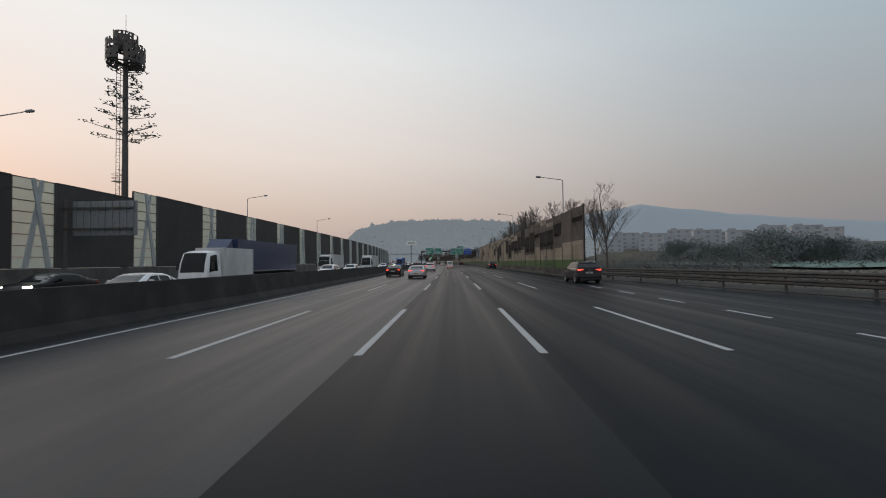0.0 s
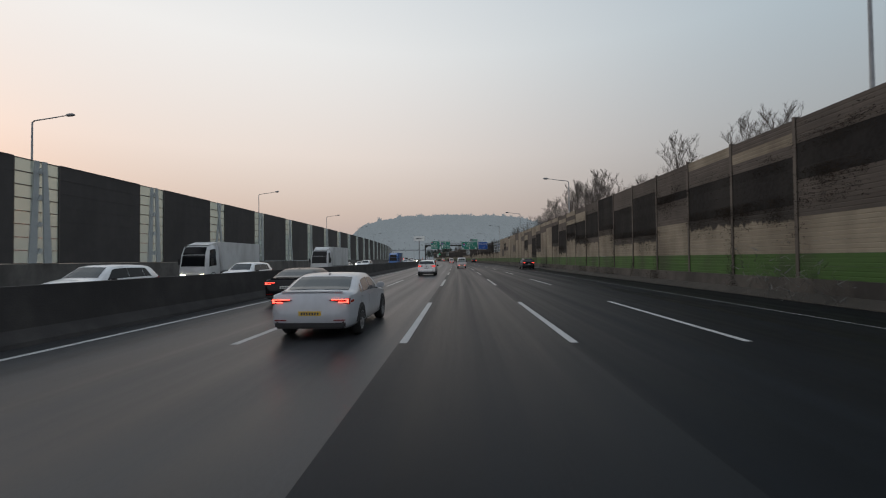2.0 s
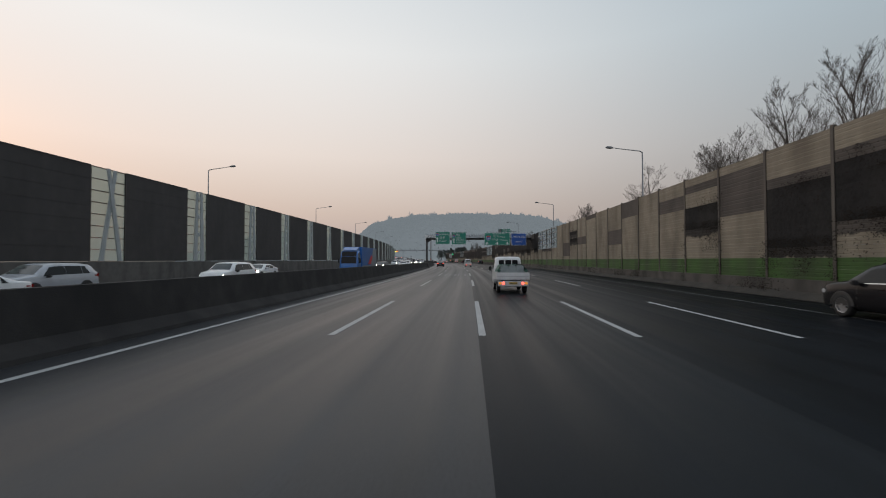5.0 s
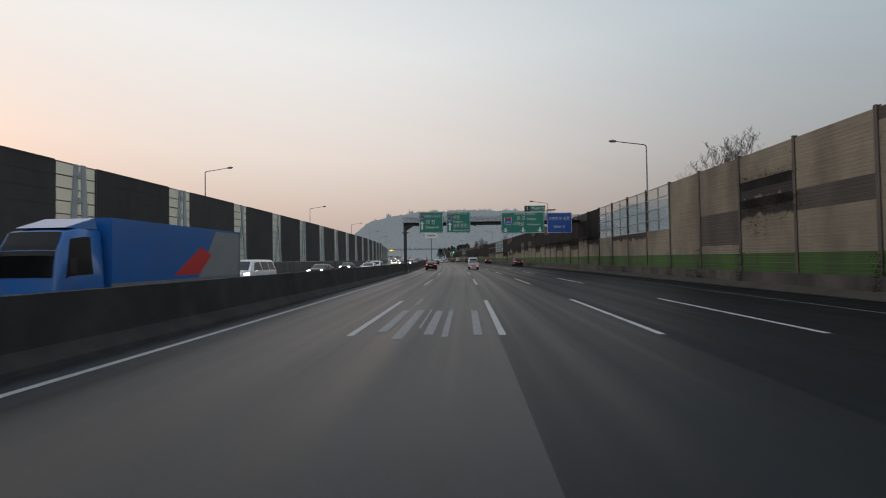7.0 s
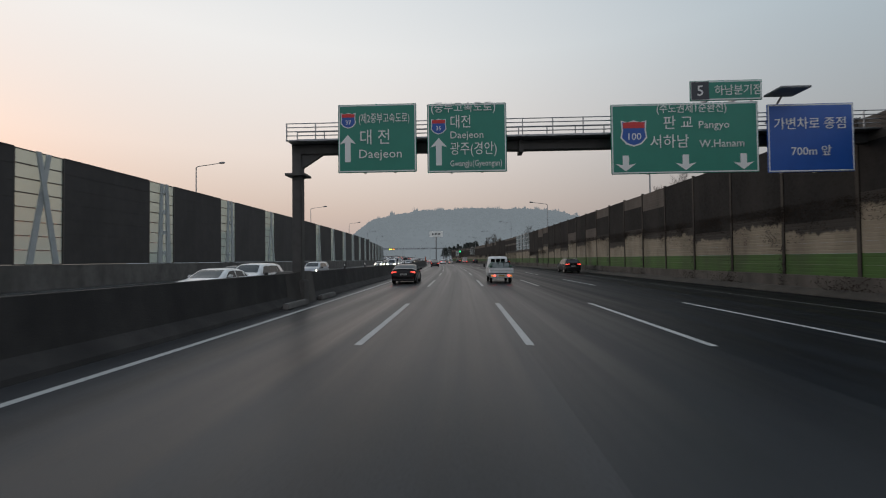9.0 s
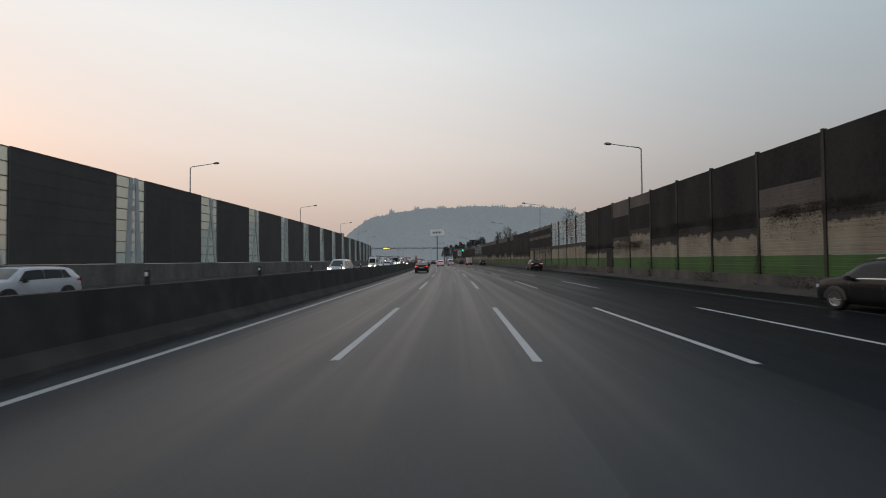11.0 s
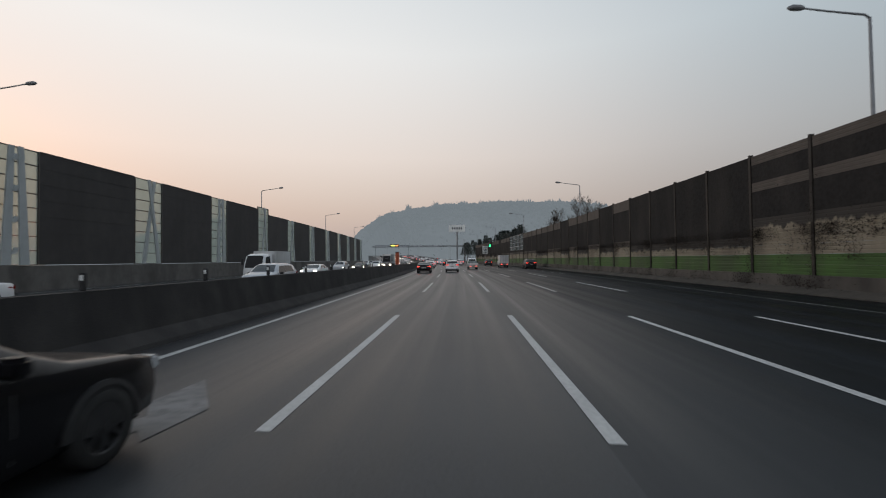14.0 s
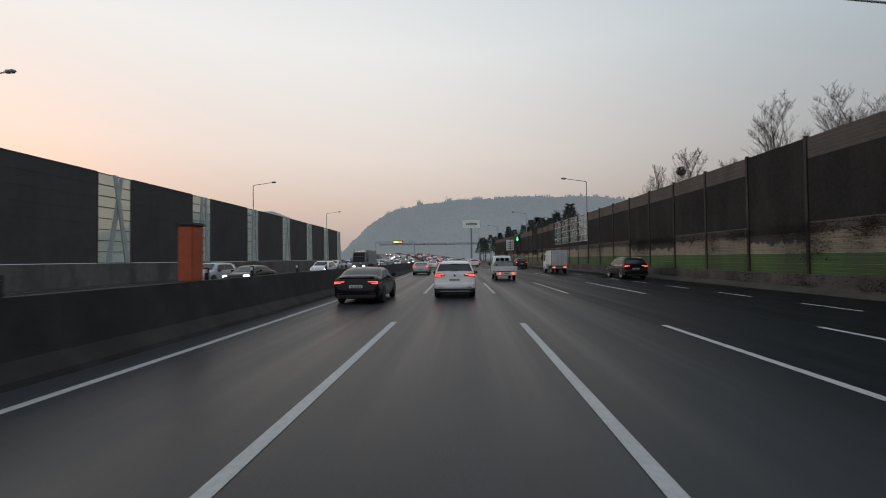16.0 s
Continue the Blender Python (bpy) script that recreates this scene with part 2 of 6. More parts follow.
M["galvanised"] = material("galvanised", (0.30, 0.31, 0.32), 0.45, 0.7, grain=(6.0, 0.4, (0.2, 0.2, 0.2)))
M["grey_steel"] = material("grey_steel", (0.22, 0.23, 0.24), 0.6, 0.2, grain=(4.0, 0.4, (0.14, 0.14, 0.14)))
M["gantry_steel"] = material("gantry_steel", (0.062, 0.060, 0.058), 0.65, 0.1, grain=(3.0, 0.6, (0.035, 0.034, 0.033)), stain=(1.2, 0.5, (0.09, 0.083, 0.076)))
M["rail_steel"] = material("rail_steel", (0.050, 0.050, 0.050), 0.7, 0.2, grain=(3.0, 0.6, (0.032, 0.031, 0.03)), stain=(0.8, 0.5, (0.085, 0.075, 0.065)))
M["dark_steel"] = material("dark_steel", (0.07, 0.068, 0.066), 0.6, 0.3, grain=(3.0, 0.6, (0.12, 0.085, 0.06)))
M["tan_panel"] = material("tan_panel", (0.228, 0.202, 0.156), 0.8, spec=0.3, grain=(1.4, 0.6, (0.18, 0.155, 0.118)), stain=(0.45, 0.8, (0.105, 0.088, 0.068)), alter=0.05, whole=True)
# light caught on the sheet ribs, painted as a paler stained tan
M["rib_highlight"] = material("rib_highlight", (0.34, 0.31, 0.25), 0.7, grain=(1.3, 0.9, (0.15, 0.13, 0.105)), stain=(0.45, 0.7, (0.12, 0.105, 0.085)), alter=0.1, whole=True)
M["brown_panel"] = material("brown_panel", (0.080, 0.070, 0.062), 0.8, spec=0.3, grain=(1.6, 0.6, (0.062, 0.054, 0.048)), stain=(0.6, 0.7, (0.046, 0.040, 0.036)), alter=0.07, whole=True)
M["soot_panel"] = material("soot_panel", (0.023, 0.0222, 0.0222), 0.95, spec=0.12, grain=(5.0, 0.7, (0.015, 0.0145, 0.0143)), stain=(0.5, 0.6, (0.038, 0.036, 0.034)), alter=0.10, bump=0.8, bump_scale=7, whole=True)
M["green_panel"] = material("green_panel", (0.044, 0.102, 0.021), 0.7, spec=0.3, grain=(1.4, 0.6, (0.036, 0.080, 0.018)), stain=(0.45, 0.8, (0.030, 0.042, 0.02)), alter=0.1, whole=True)
M["dead_vine"] = material("dead_vine", (0.020, 0.017, 0.015), 1.0, spec=0.05, grain=(1.5, 0.5, (0.035, 0.028, 0.022)))
M["bark"] = material("bark", (0.10, 0.088, 0.078), 0.95, grain=(8.0, 0.6, (0.05, 0.04, 0.034)))
# needle green, paled and greyed to carry the haze of the distance
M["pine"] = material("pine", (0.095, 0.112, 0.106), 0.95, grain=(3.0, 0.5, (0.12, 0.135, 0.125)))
# far woods: the haze before them is put in as a bluish glow
M["far_haze"] = material("far_haze", (0.040, 0.042, 0.044), 1.0, spec=0.0, grain=(0.02, 0.7, (0.022, 0.024, 0.026)), stain=(0.09, 0.6, (0.06, 0.06, 0.062)), emit=(0.37, 0.43, 0.47), power=0.42)
# distant hill: haze painted as a pale blue base and a faint glow
M["hill_haze"] = material("hill_haze", (0.14, 0.16, 0.18), 1.0, emit=(0.31, 0.375, 0.425), power=0.35)
M["sign_green"] = material("sign_green", (0.014, 0.205, 0.145), 0.45, grain=(2.0, 0.3, (0.011, 0.17, 0.12)))
M["sign_blue"] = material("sign_blue", (0.012, 0.085, 0.36), 0.45, grain=(2.0, 0.3, (0.01, 0.065, 0.28)))
M["sign_white"] = material("sign_white", (0.72, 0.74, 0.72), 0.5)
M["sign_red"] = material("sign_red", (0.55, 0.03, 0.03), 0.5)
M["sign_dark"] = material("sign_dark", (0.03, 0.035, 0.045), 0.5)
M["orange_plastic"] = material("orange_plastic", (0.42, 0.085, 0.03), 0.6, grain=(5.0, 0.4, (0.30, 0.06, 0.025)))
M["green_lamp"] = material("green_lamp", (0.02, 0.5, 0.15), 0.4, emit=(0.05, 1.0, 0.35), power=3.0)


def soot_drip(name, source, row, low, share):
    """A sheet with soot and dead ivy hanging raggedly over it; rows are row high, from the height low; share: 1 next to the soot, 0 a row further down."""
    m = source.copy()
    m.name = name
    t = m.node_tree
    b = t.nodes["Principled BSDF"]
    src = b.inputs["Base Color"].links[0].from_socket
    geo = t.nodes.new("ShaderNodeNewGeometry")
    sp = t.nodes.new("ShaderNodeSeparateXYZ")
    t.links.new(geo.outputs["Position"], sp.inputs[0])
    mp = t.nodes.new("ShaderNodeMapping")
    mp.inputs["Scale"].default_value = (1.5, 1.5, 0.42)
    t.links.new(geo.outputs["Position"], mp.inputs[0])
    nz = t.nodes.new("ShaderNodeTexNoise")
    nz.inputs["Scale"].default_value, nz.inputs["Detail"].default_value, nz.inputs["Roughness"].default_value = 1.0, 7, 0.65
    t.links.new(mp.outputs[0], nz.inputs["Vector"])

    def calc(op, a, c, d=0.0):
        q = t.nodes.new("ShaderNodeMath")
        q.operation = op
        for k, v in enumerate((a, c, d)):
            if isinstance(v, float):
                q.inputs[k].default_value = v
            else:
                t.links.new(v, q.inputs[k])
        return q.outputs[0]
    up = calc("FRACT", calc("DIVIDE", calc("SUBTRACT", sp.outputs["Z"], low), row), 0.0)
    cover = t.nodes.new("ShaderNodeMapRange")
    for key, v in (("From Min", 0.93), ("From Max", 1.05), ("To Max", 0.95)):
        cover.inputs[key].default_value = v
    t.links.new(calc("ADD", calc("MULTIPLY_ADD", up, 0.45, 0.45 * share), calc("MULTIPLY", nz.outputs["Fac"], 1.1)), cover.inputs["Value"])
    mx = t.nodes.new("ShaderNodeMixRGB")
    t.links.new(cover.outputs[0], mx.inputs["Fac"])
    t.links.new(src, mx.inputs["Color1"])
    mx.inputs["Color2"].default_value = (0.022, 0.0205, 0.0198, 1)
    t.links.new(mx.outputs[0], b.inputs["Base Color"])
    return m


# ---- mesh helpers ----
def mesh_from(name, verts, faces, mat, smooth=False):
    me = bpy.data.meshes.new(name)
    me.from_pydata([tuple(v) for v in verts], [], faces)
    for k in (mat if isinstance(mat, (list, tuple)) else [mat]):
        me.materials.append(k)
    me.update()
    if smooth:
        for p in me.polygons:
            p.use_smooth = True
    return me


def part(name, me, parent=None, label="", m=None):
    ob = new(name, me)
    if parent:
        ob.parent = parent
    if m is not None:
        ob.matrix_basis = m
    return tagged(ob, label) if label else ob


def box_data(x0, x1, y0, y1, z0, z1, c=0.0):
    """A box, its edges cut by c."""
    if c <= 0:
        v = [(x, y, z) for z in (z0, z1) for y in (y0, y1) for x in (x0, x1)]
        return v, [(0, 2, 3, 1), (4, 5, 7, 6), (0, 1, 5, 4), (2, 6, 7, 3), (0, 4, 6, 2), (1, 3, 7, 5)]
    bm = bmesh.new()
    bmesh.ops.create_cube(bm, size=1)
    for q in bm.verts:
        q.co = Vector(((x0 + x1) / 2 + q.co.x * (x1 - x0), (y0 + y1) / 2 + q.co.y * (y1 - y0), (z0 + z1) / 2 + q.co.z * (z1 - z0)))
    bmesh.ops.bevel(bm, geom=bm.edges[:], offset=c, segments=2, affect="EDGES")
    bm.verts.index_update()
    v = [q.co.copy() for q in bm.verts]
    f = [tuple(w.index for w in k.verts) for k in bm.faces]
    bm.free()
    return v, f


class Heap:
    """Verts and faces piled up into one mesh."""

    def __init__(self):
        self.v, self.f, self.mi = [], [], []

    def add(self, vf, m=None, slot=0):
        k = len(self.v)
        self.v += [tuple(m @ Vector(p)) for p in vf[0]] if m is not None else [tuple(p) for p in vf[0]]
        self.f += [tuple(i + k for i in q) for q in vf[1]]
        self.mi += [slot] * len(vf[1])
        return self

    def box(self, x0, x1, y0, y1, z0, z1, c=0.0, m=None, slot=0):
        return self.add(box_data(x0, x1, y0, y1, z0, z1, c), m, slot)

    def done(self, name, mats, smooth=False):
        me = mesh_from(name, self.v, self.f, mats, smooth)
        if max(self.mi, default=0):
            me.polygons.foreach_set("material_index", self.mi)
        return me


def tube(points, radii, sides=6, cap=True):
    """A tube through points."""
    v, f = [], []
    pts = [Vector(p) for p in points]
    for i, p in enumerate(pts):
        d = (pts[min(i + 1, len(pts) - 1)] - pts[max(i - 1, 0)]).normalized()
        a = d.orthogonal().normalized() if abs(d.z) > 0.9 else d.cross(Vector((0, 0, 1))).normalized()
        b = d.cross(a)
        for k in range(sides):
            w = 2 * math.pi * k / sides
            v.append(p + (a * math.cos(w) + b * math.sin(w)) * radii[i])
    for i in range(len(pts) - 1):
        for k in range(sides):
            k2 = (k + 1) % sides
            f.append((i * sides + k, i * sides + k2, (i + 1) * sides + k2, (i + 1) * sides + k))
    if cap:
        f.append(tuple(range(sides - 1, -1, -1)))
        f.append(tuple((len(pts) - 1) * sides + k for k in range(sides)))
    return v, f


def sweep(profile, y0, y1, d=6.0, closed=True):
    """A profile of (n, z) carried along the road from y0 to y1."""
    ys = steps(y0, y1, d)
    v = [at(n, y, z) for y in ys for n, z in profile]
    k = len(profile)
    f = []
    for i in range(len(ys) - 1):
        for j in range(k if closed else k - 1):
            j2 = (j + 1) % k
            f.append((i * k + j, i * k + j2, (i + 1) * k + j2, (i + 1) * k + j))
    if closed:
        f.append(tuple(range(k - 1, -1, -1)))
        f.append(tuple((len(ys) - 1) * k + j for j in range(k)))
    return v, f


def thing(name, label, category, group="", m=None, data=None, kind=""):
    ob = new(name, data)
    if m is not None:
        ob.matrix_basis = m
    return tagged(ob, label, category, group, kind)


# ---- ground and carriageways ----
tagged(new("ground", mesh_from("ground", [(-4500, -1500, -0.06), (4500, -1500, -0.06), (4500, 4500, -0.06), (-4500, 4500, -0.06)], [(0, 1, 2, 3)], M["earth"])),
       "dull brown winter earth and grass beside the motorway", "ground", kind="structure")
ROAD_END = 760


def carriageway(name, n0, n1, mat, label):
    """A slab of road; its UV runs across and along it in metres."""
    prof, ys = [(n0, -9.0), (n1, -9.0), (n1, 0.0), (n0, 0.0)], steps(-70, ROAD_END, 6)
    me = mesh_from(name, *sweep(prof, -70, ROAD_END, 6), mat)
    uv = me.uv_layers.new(name="along")
    for lp in me.loops:
        i, j = divmod(lp.vertex_index, 4)
        uv.data[lp.index].uv = (prof[j][0], ys[i])
    tagged(new(name, me), label, "road", kind="structure")


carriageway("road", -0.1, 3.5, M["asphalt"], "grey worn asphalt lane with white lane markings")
carriageway("road_outer_lanes", 3.5, 14.2, M["asphalt_dimmed"], "newer asphalt of the outer lanes and shoulder, darkened for the dim right side")
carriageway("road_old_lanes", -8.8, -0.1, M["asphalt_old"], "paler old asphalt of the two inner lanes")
carriageway("road_opposite", -29.9, -9.0, M["asphalt_old"], "grey asphalt carriageway for oncoming traffic")

def flare(y):
    """How far the edge of the road swings out where a slip lane joins, before the noise wall."""
    return min(6.5, max(0.0, 46.0 - y) * 0.185)


def swing(profile, y0, y1, d=4.0):
    """A profile of (n, z) carried along the flaring edge."""
    ys, k = steps(y0, y1, d), len(profile)
    v = [at(n + flare(y), y, z) for y in ys for n, z in profile]
    f = [(i * k + j, i * k + (j + 1) % k, (i + 1) * k + (j + 1) % k, (i + 1) * k + j) for i in range(len(ys) - 1) for j in range(k)]
    return v, f + [tuple(range(k - 1, -1, -1)), tuple((len(ys) - 1) * k + j for j in range(k))]


ys = steps(-70, 46, 4)
me = mesh_from("road_slip_lane", [at(14.2 + s * flare(y), y, z) for y in ys for s, z in ((0, -9.0), (1, -9.0), (1, 0.0), (0, 0.0))],
               [(4 * i + j, 4 * i + (j + 1) % 4, 4 * i + 4 + (j + 1) % 4, 4 * i + 4 + j) for i in range(len(ys) - 1) for j in range(4)], M["asphalt_dimmed"])
uv = me.uv_layers.new(name="along")
for lp in me.loops:
    co = me.vertices[lp.vertex_index].co
    uv.data[lp.index].uv = (co.x - drift(co.y), co.y)
tagged(new("road_slip_lane", me), "dark asphalt wedge where a slip lane joins", "road", kind="structure")

# road markings
MARK_Z = 0.006


def stripe(n, y0, y1, w, z=MARK_Z):
    ys = steps(y0, y1, 4.0)
    v = [at(n + s * w / 2, y, z) for y in ys for s in (-1, 1)]
    return v, [(2 * i, 2 * i + 1, 2 * i + 3, 2 * i + 2) for i in range(len(ys) - 1)]


marks = Heap()
for k, phase in ((1, 8.6), (2, 8.73), (3, 8.79), (4, 8.9)):
    for i in range(-4, 37):
        y = phase + 20 * i - 0.1
        longer = 1.4 if y > 270 else 0.9 if y > 235 else 0.4 if y > 30 else 0.0
        marks.add(stripe(LANE * (k - 2), y - longer, y + 8.35, 0.17))
marks.add(stripe(-2 * LANE, -70, ROAD_END, 0.17))
for i in range(-10, 6):
    marks.add(stripe(11.2, 3.4 + 5.0 * i, 5.6 + 5.0 * i, 0.16))
for i in range(0, 60):
    marks.add(stripe(10.9, 335.5 + 5.2 * i, 338.0 + 5.2 * i, 0.16))
for k in (-11.6, -28.4):
    marks.add(stripe(k, -70, ROAD_END, 0.17))
for k in range(1, 5):
    for i in range(-4, 37):
        marks.add(stripe(-11.2 - LANE * k, 5 + 20 * i, 13 + 20 * i, 0.17))
tagged(new("lane_marking", marks.done("lane_marking", M["road_paint"])), "worn white painted lane lines on the asphalt", "road marking", kind="stuff")
tagged(new("edge_line", mesh_from("edge_line", *stripe(11.4, 24, 332, 0.10), M["edge_paint"])), "thin faded edge line along the shoulder", "road marking", kind="stuff")
# verge and kerb on the right
tagged(new("verge", mesh_from("verge", *sweep([(14.2, -0.3), (15.3, -0.3), (15.3, 0.34), (14.75, 0.28), (14.2, 0.03)], 46, ROAD_END, 6), M["litter"])),
       "strip of dark earth and litter along the wall", "verge", kind="structure")

tagged(new("verge_grass", mesh_from("verge_grass", *swing([(14.2, -0.3), (17.2, -0.3), (17.2, 0.10), (15.2, 0.16), (14.2, 0.05)], -70, 46), M["litter"])),
       "strip of dark earth and dry grass under the guard rail", "verge", kind="structure")

# ---- median barrier ----
tagged(new("median_barrier", mesh_from("median_barrier", *sweep([(-9.32, 0.0), (-8.02, 0.0), (-8.06, 0.10), (-8.36, 0.34), (-8.52, 1.27), (-8.82, 1.27), (-8.98, 0.34), (-9.28, 0.10)], -70, ROAD_END, 6),
                                       M["sooty_concrete"])), "soot-black concrete median barrier between the carriageways", "barrier", kind="structure")

# ---- noise wall beyond the oncoming carriageway: dark panels between milky strips ----
LW, L_PERIOD, L_STRIP, L_TOP, L_LOW, L_ROWS = -30.0, 12.39, 3.6, 9.3, 1.75, 8
L_FIRST, L_END = 68.67 - 12.39 * 11, 436.8
wall_left = tagged(new("wall_left", mesh_from("wall_left", *sweep([(LW - 0.35, 0.0), (LW + 0.25, 0.0), (LW + 0.22, L_LOW - 0.05), (LW - 0.3, L_LOW - 0.05)], -70, L_END, 6), M["base_concrete"])),
                   "noise wall of dark panels and milky strips on a concrete base", "noise wall", kind="structure")


def crest(y):
    """Height of the wall's top against its usual one."""
    return 0.9 if y < 40 else 1.0 if y < 340 else 0.93


def black_panel_mesh(w):
    h = Heap()
    rows = 7
    dz = (L_TOP - L_LOW) / rows
    for r in range(rows):
        h.box(-0.07, 0.07, 0.0, w, r * dz + 0.012, (r + 1) * dz - 0.012)
    h.box(-0.05, 0.05, 0.0, w, 0.0, L_TOP - L_LOW)
    h.box(-0.10, 0.10, 0.0, w, L_TOP - L_LOW - 0.02, L_TOP - L_LOW + 0.07)
    return h.done("panel", M["black_panel"])


def strip_frame_mesh(w):
    h = Heap()
    dz = (L_TOP - L_LOW) / L_ROWS
    for r in range(L_ROWS + 1):
        h.box(-0.05, 0.05, 0.0, w, r * dz - 0.03, r * dz + 0.03)
    for y in (0.0, w):
        h.box(-0.08, 0.08, y - 0.05, y + 0.05, 0.0, L_TOP - L_LOW)
    return h.done("frame", M["dark_steel"])


def plank(a, b, wide0, wide1, x):
    """A flat steel leg from a to b, both (y, z), of two widths, at depth x."""
    v = [(x + dx, p[0] + s * w / 2, p[1]) for dx in (-0.06, 0.06) for p, w in ((a, wide0), (b, wide1)) for s in (-1, 1)]
    return v, [(0, 1, 3, 2), (4, 6, 7, 5), (0, 4, 5, 1), (2, 3, 7, 6), (0, 2, 6, 4), (1, 5, 7, 3)]


def brace_mesh(crossed):
    """Steel support before a strip: two crossing legs, or two broad legs that lean together."""
    h = Heap()
    t = L_TOP - L_LOW
    if crossed:
        h.add(plank((0.95, 0.0), (2.30, t), 0.42, 0.30, 0.18)).add(plank((2.75, 0.0), (1.40, t), 0.42, 0.30, 0.32))
    else:
        h.add(plank((1.30, 0.0), (1.58, t), 0.62, 0.34, 0.18)).add(plank((2.38, 0.0), (2.06, t), 0.62, 0.34, 0.32))
        for k in range(4):
            z = 0.9 + k * (t - 1.6) / 3
            h.add(plank((1.72, z - 0.2), (1.92, z + 0.2), 0.3, 0.3, 0.25))
    return h.done("brace", M["brace_steel"])


black_me, frame_me = black_panel_mesh(L_PERIOD - L_STRIP - 0.1), strip_frame_mesh(L_STRIP)
brace_x, brace_a = brace_mesh(True), brace_mesh(False)
pane_h = (L_TOP - L_LOW) / L_ROWS
pane_me = mesh_from("pane", *box_data(-0.012, 0.012, 0.05, L_STRIP - 0.05, 0.04, pane_h - 0.04), M["milk_pane"])
# the bays are not quite even
L_SHIFT = {4: -0.1, 5: -0.35, 6: -0.6, 7: -0.65, 8: -0.8, 9: -0.75, 10: -0.25, 11: -0.55, 12: -0.45, 13: -0.35, 14: -0.1, 15: 0.15, 16: 0.6, 17: 0.45,
           18: 0.55, 19: 0.4, 20: 0.5, 21: 0.3, 22: 0.4, 23: -0.2}
CROSSED = (-3, -2, -1, 2, 4, 5, 10, 11, 14, 16, 17, 20, 22, 23, 26)


def strip_y(k):
    return L_FIRST + L_PERIOD * (k + 11) + L_SHIFT.get(k, -0.2 if k < 4 else -0.35)


for k in range(-11, 30):
    y = strip_y(k)
    if y > L_END - L_STRIP:
        break
    high = 1.05 if k == 22 else crest(y - 5 if y > 300 else y)
    m = stand(LW, y, L_LOW) @ Matrix.Diagonal((1, 1, high, 1))
    part("frame", frame_me, wall_left, m=m)
    part("brace", brace_x if k in CROSSED else brace_a, wall_left, m=m)
    if 20 < y < 360:
        for r in range(L_ROWS):
            part("pane", pane_me, wall_left, m=m @ pose(0, 0, r * pane_h))
    else:
        h = Heap()
        for r in range(L_ROWS):
            h.add(box_data(-0.012, 0.012, 0.05, L_STRIP - 0.05, r * pane_h + 0.04, (r + 1) * pane_h - 0.04))
        tagged(part("panes", h.done("panes", M["milk_pane"]), wall_left, m=m), kind="stuff")
    if y + L_PERIOD < L_END:
        span = (strip_y(k + 1) - y - L_STRIP - 0.1) / (L_PERIOD - L_STRIP - 0.1)
        part("panel", black_me, wall_left, m=stand(LW, y + L_STRIP + 0.05, L_LOW) @ Matrix.Diagonal((1, span, crest(y), 1)))

# ---- noise wall on the right ----
RW, R_BAY, R_FIRST, R_TOP, R_END = 15.0, 4.28, 44.76, 7.32, 470.0
R_ROWS, R_LOW = 13, 0.86
R_DZ = (R_TOP - R_LOW) / R_ROWS
wall_right = tagged(new("wall_right", mesh_from("wall_right", *sweep([(RW - 0.16, -0.8), (RW + 0.2, -0.8), (RW + 0.2, R_LOW), (RW - 0.16, R_LOW)], R_FIRST - 0.2, R_END, 6), M["dirty_concrete"])),
                    "tall noise wall of stained tan panels with a green band", "noise wall", kind="structure")


def ribbed_panel(mat, w=R_BAY - 0.16, flat=False):
    """One corrugated sheet between two posts: three shallow ribs, on tan sheets with their caught light painted paler,
    or smooth where ivy fills them.
    """
    prof = [(-0.05, 0.004), (-0.05, 0.12), (-0.040, 0.14), (-0.040, 0.165), (-0.05, 0.175), (-0.05, 0.30), (-0.040, 0.32), (-0.040, 0.345), (-0.05, 0.355), (-0.05, R_DZ - 0.004), (0.05, R_DZ - 0.004), (0.05, 0.004)]
    if flat:
        prof = [(-0.052, 0.0), (-0.052, R_DZ), (0.05, R_DZ), (0.05, 0.0)]
    k = len(prof)
    v = [(x, y, z) for y in (0.08, 0.08 + w) for x, z in prof]
    f = [(j, k + j, k + (j + 1) % k, (j + 1) % k) for j in range(k)] + [tuple(range(k)), tuple(range(2 * k - 1, k - 1, -1))]
    me = mesh_from("panel", v, f, mat if flat or mat.name != "tan_panel" else [mat, M["rib_highlight"]])
    if len(me.materials) > 1:
        for j in (3, 7):
            me.polygons[j].material_index = 1
    return me


def post_mesh(mat):
    h = Heap()
    t = R_TOP - 0.2 + 0.12
    h.box(-0.085, -0.07, -0.085, 0.085, 0, t).box(0.07, 0.085, -0.085, 0.085, 0, t).box(-0.07, 0.07, -0.008, 0.008, 0, t)
    return h.done("post", mat)


R_MATS = [M["tan_panel"], M["brown_panel"], M["soot_panel"], M["green_panel"], *(soot_drip("drip_panel", M[q], R_DZ, R_LOW - 0.002, share) for q in ("tan_panel", "green_panel") for share in (1.0, 0.0))]
R_ME = [ribbed_panel(m, flat=m.name == "soot_panel") for m in R_MATS]
clear_me = mesh_from("pane", *box_data(-0.01, 0.01, 0.1, R_BAY - 0.1, 0.02, 1.02), M["clear_pane"])
bar_me = mesh_from("rail", *box_data(-0.05, 0.05, 0.05, R_BAY - 0.05, -0.03, 0.03), M["galvanised"])
post_me, ivy_post_me = post_mesh(M["rusty_steel"]), post_mesh(M["ivy_post"])
mullion_me = mesh_from("mullion", *box_data(0.03, 0.11, -0.04, 0.04, 0.0, R_TOP - R_LOW - 6 * R_DZ), M["grey_steel"])
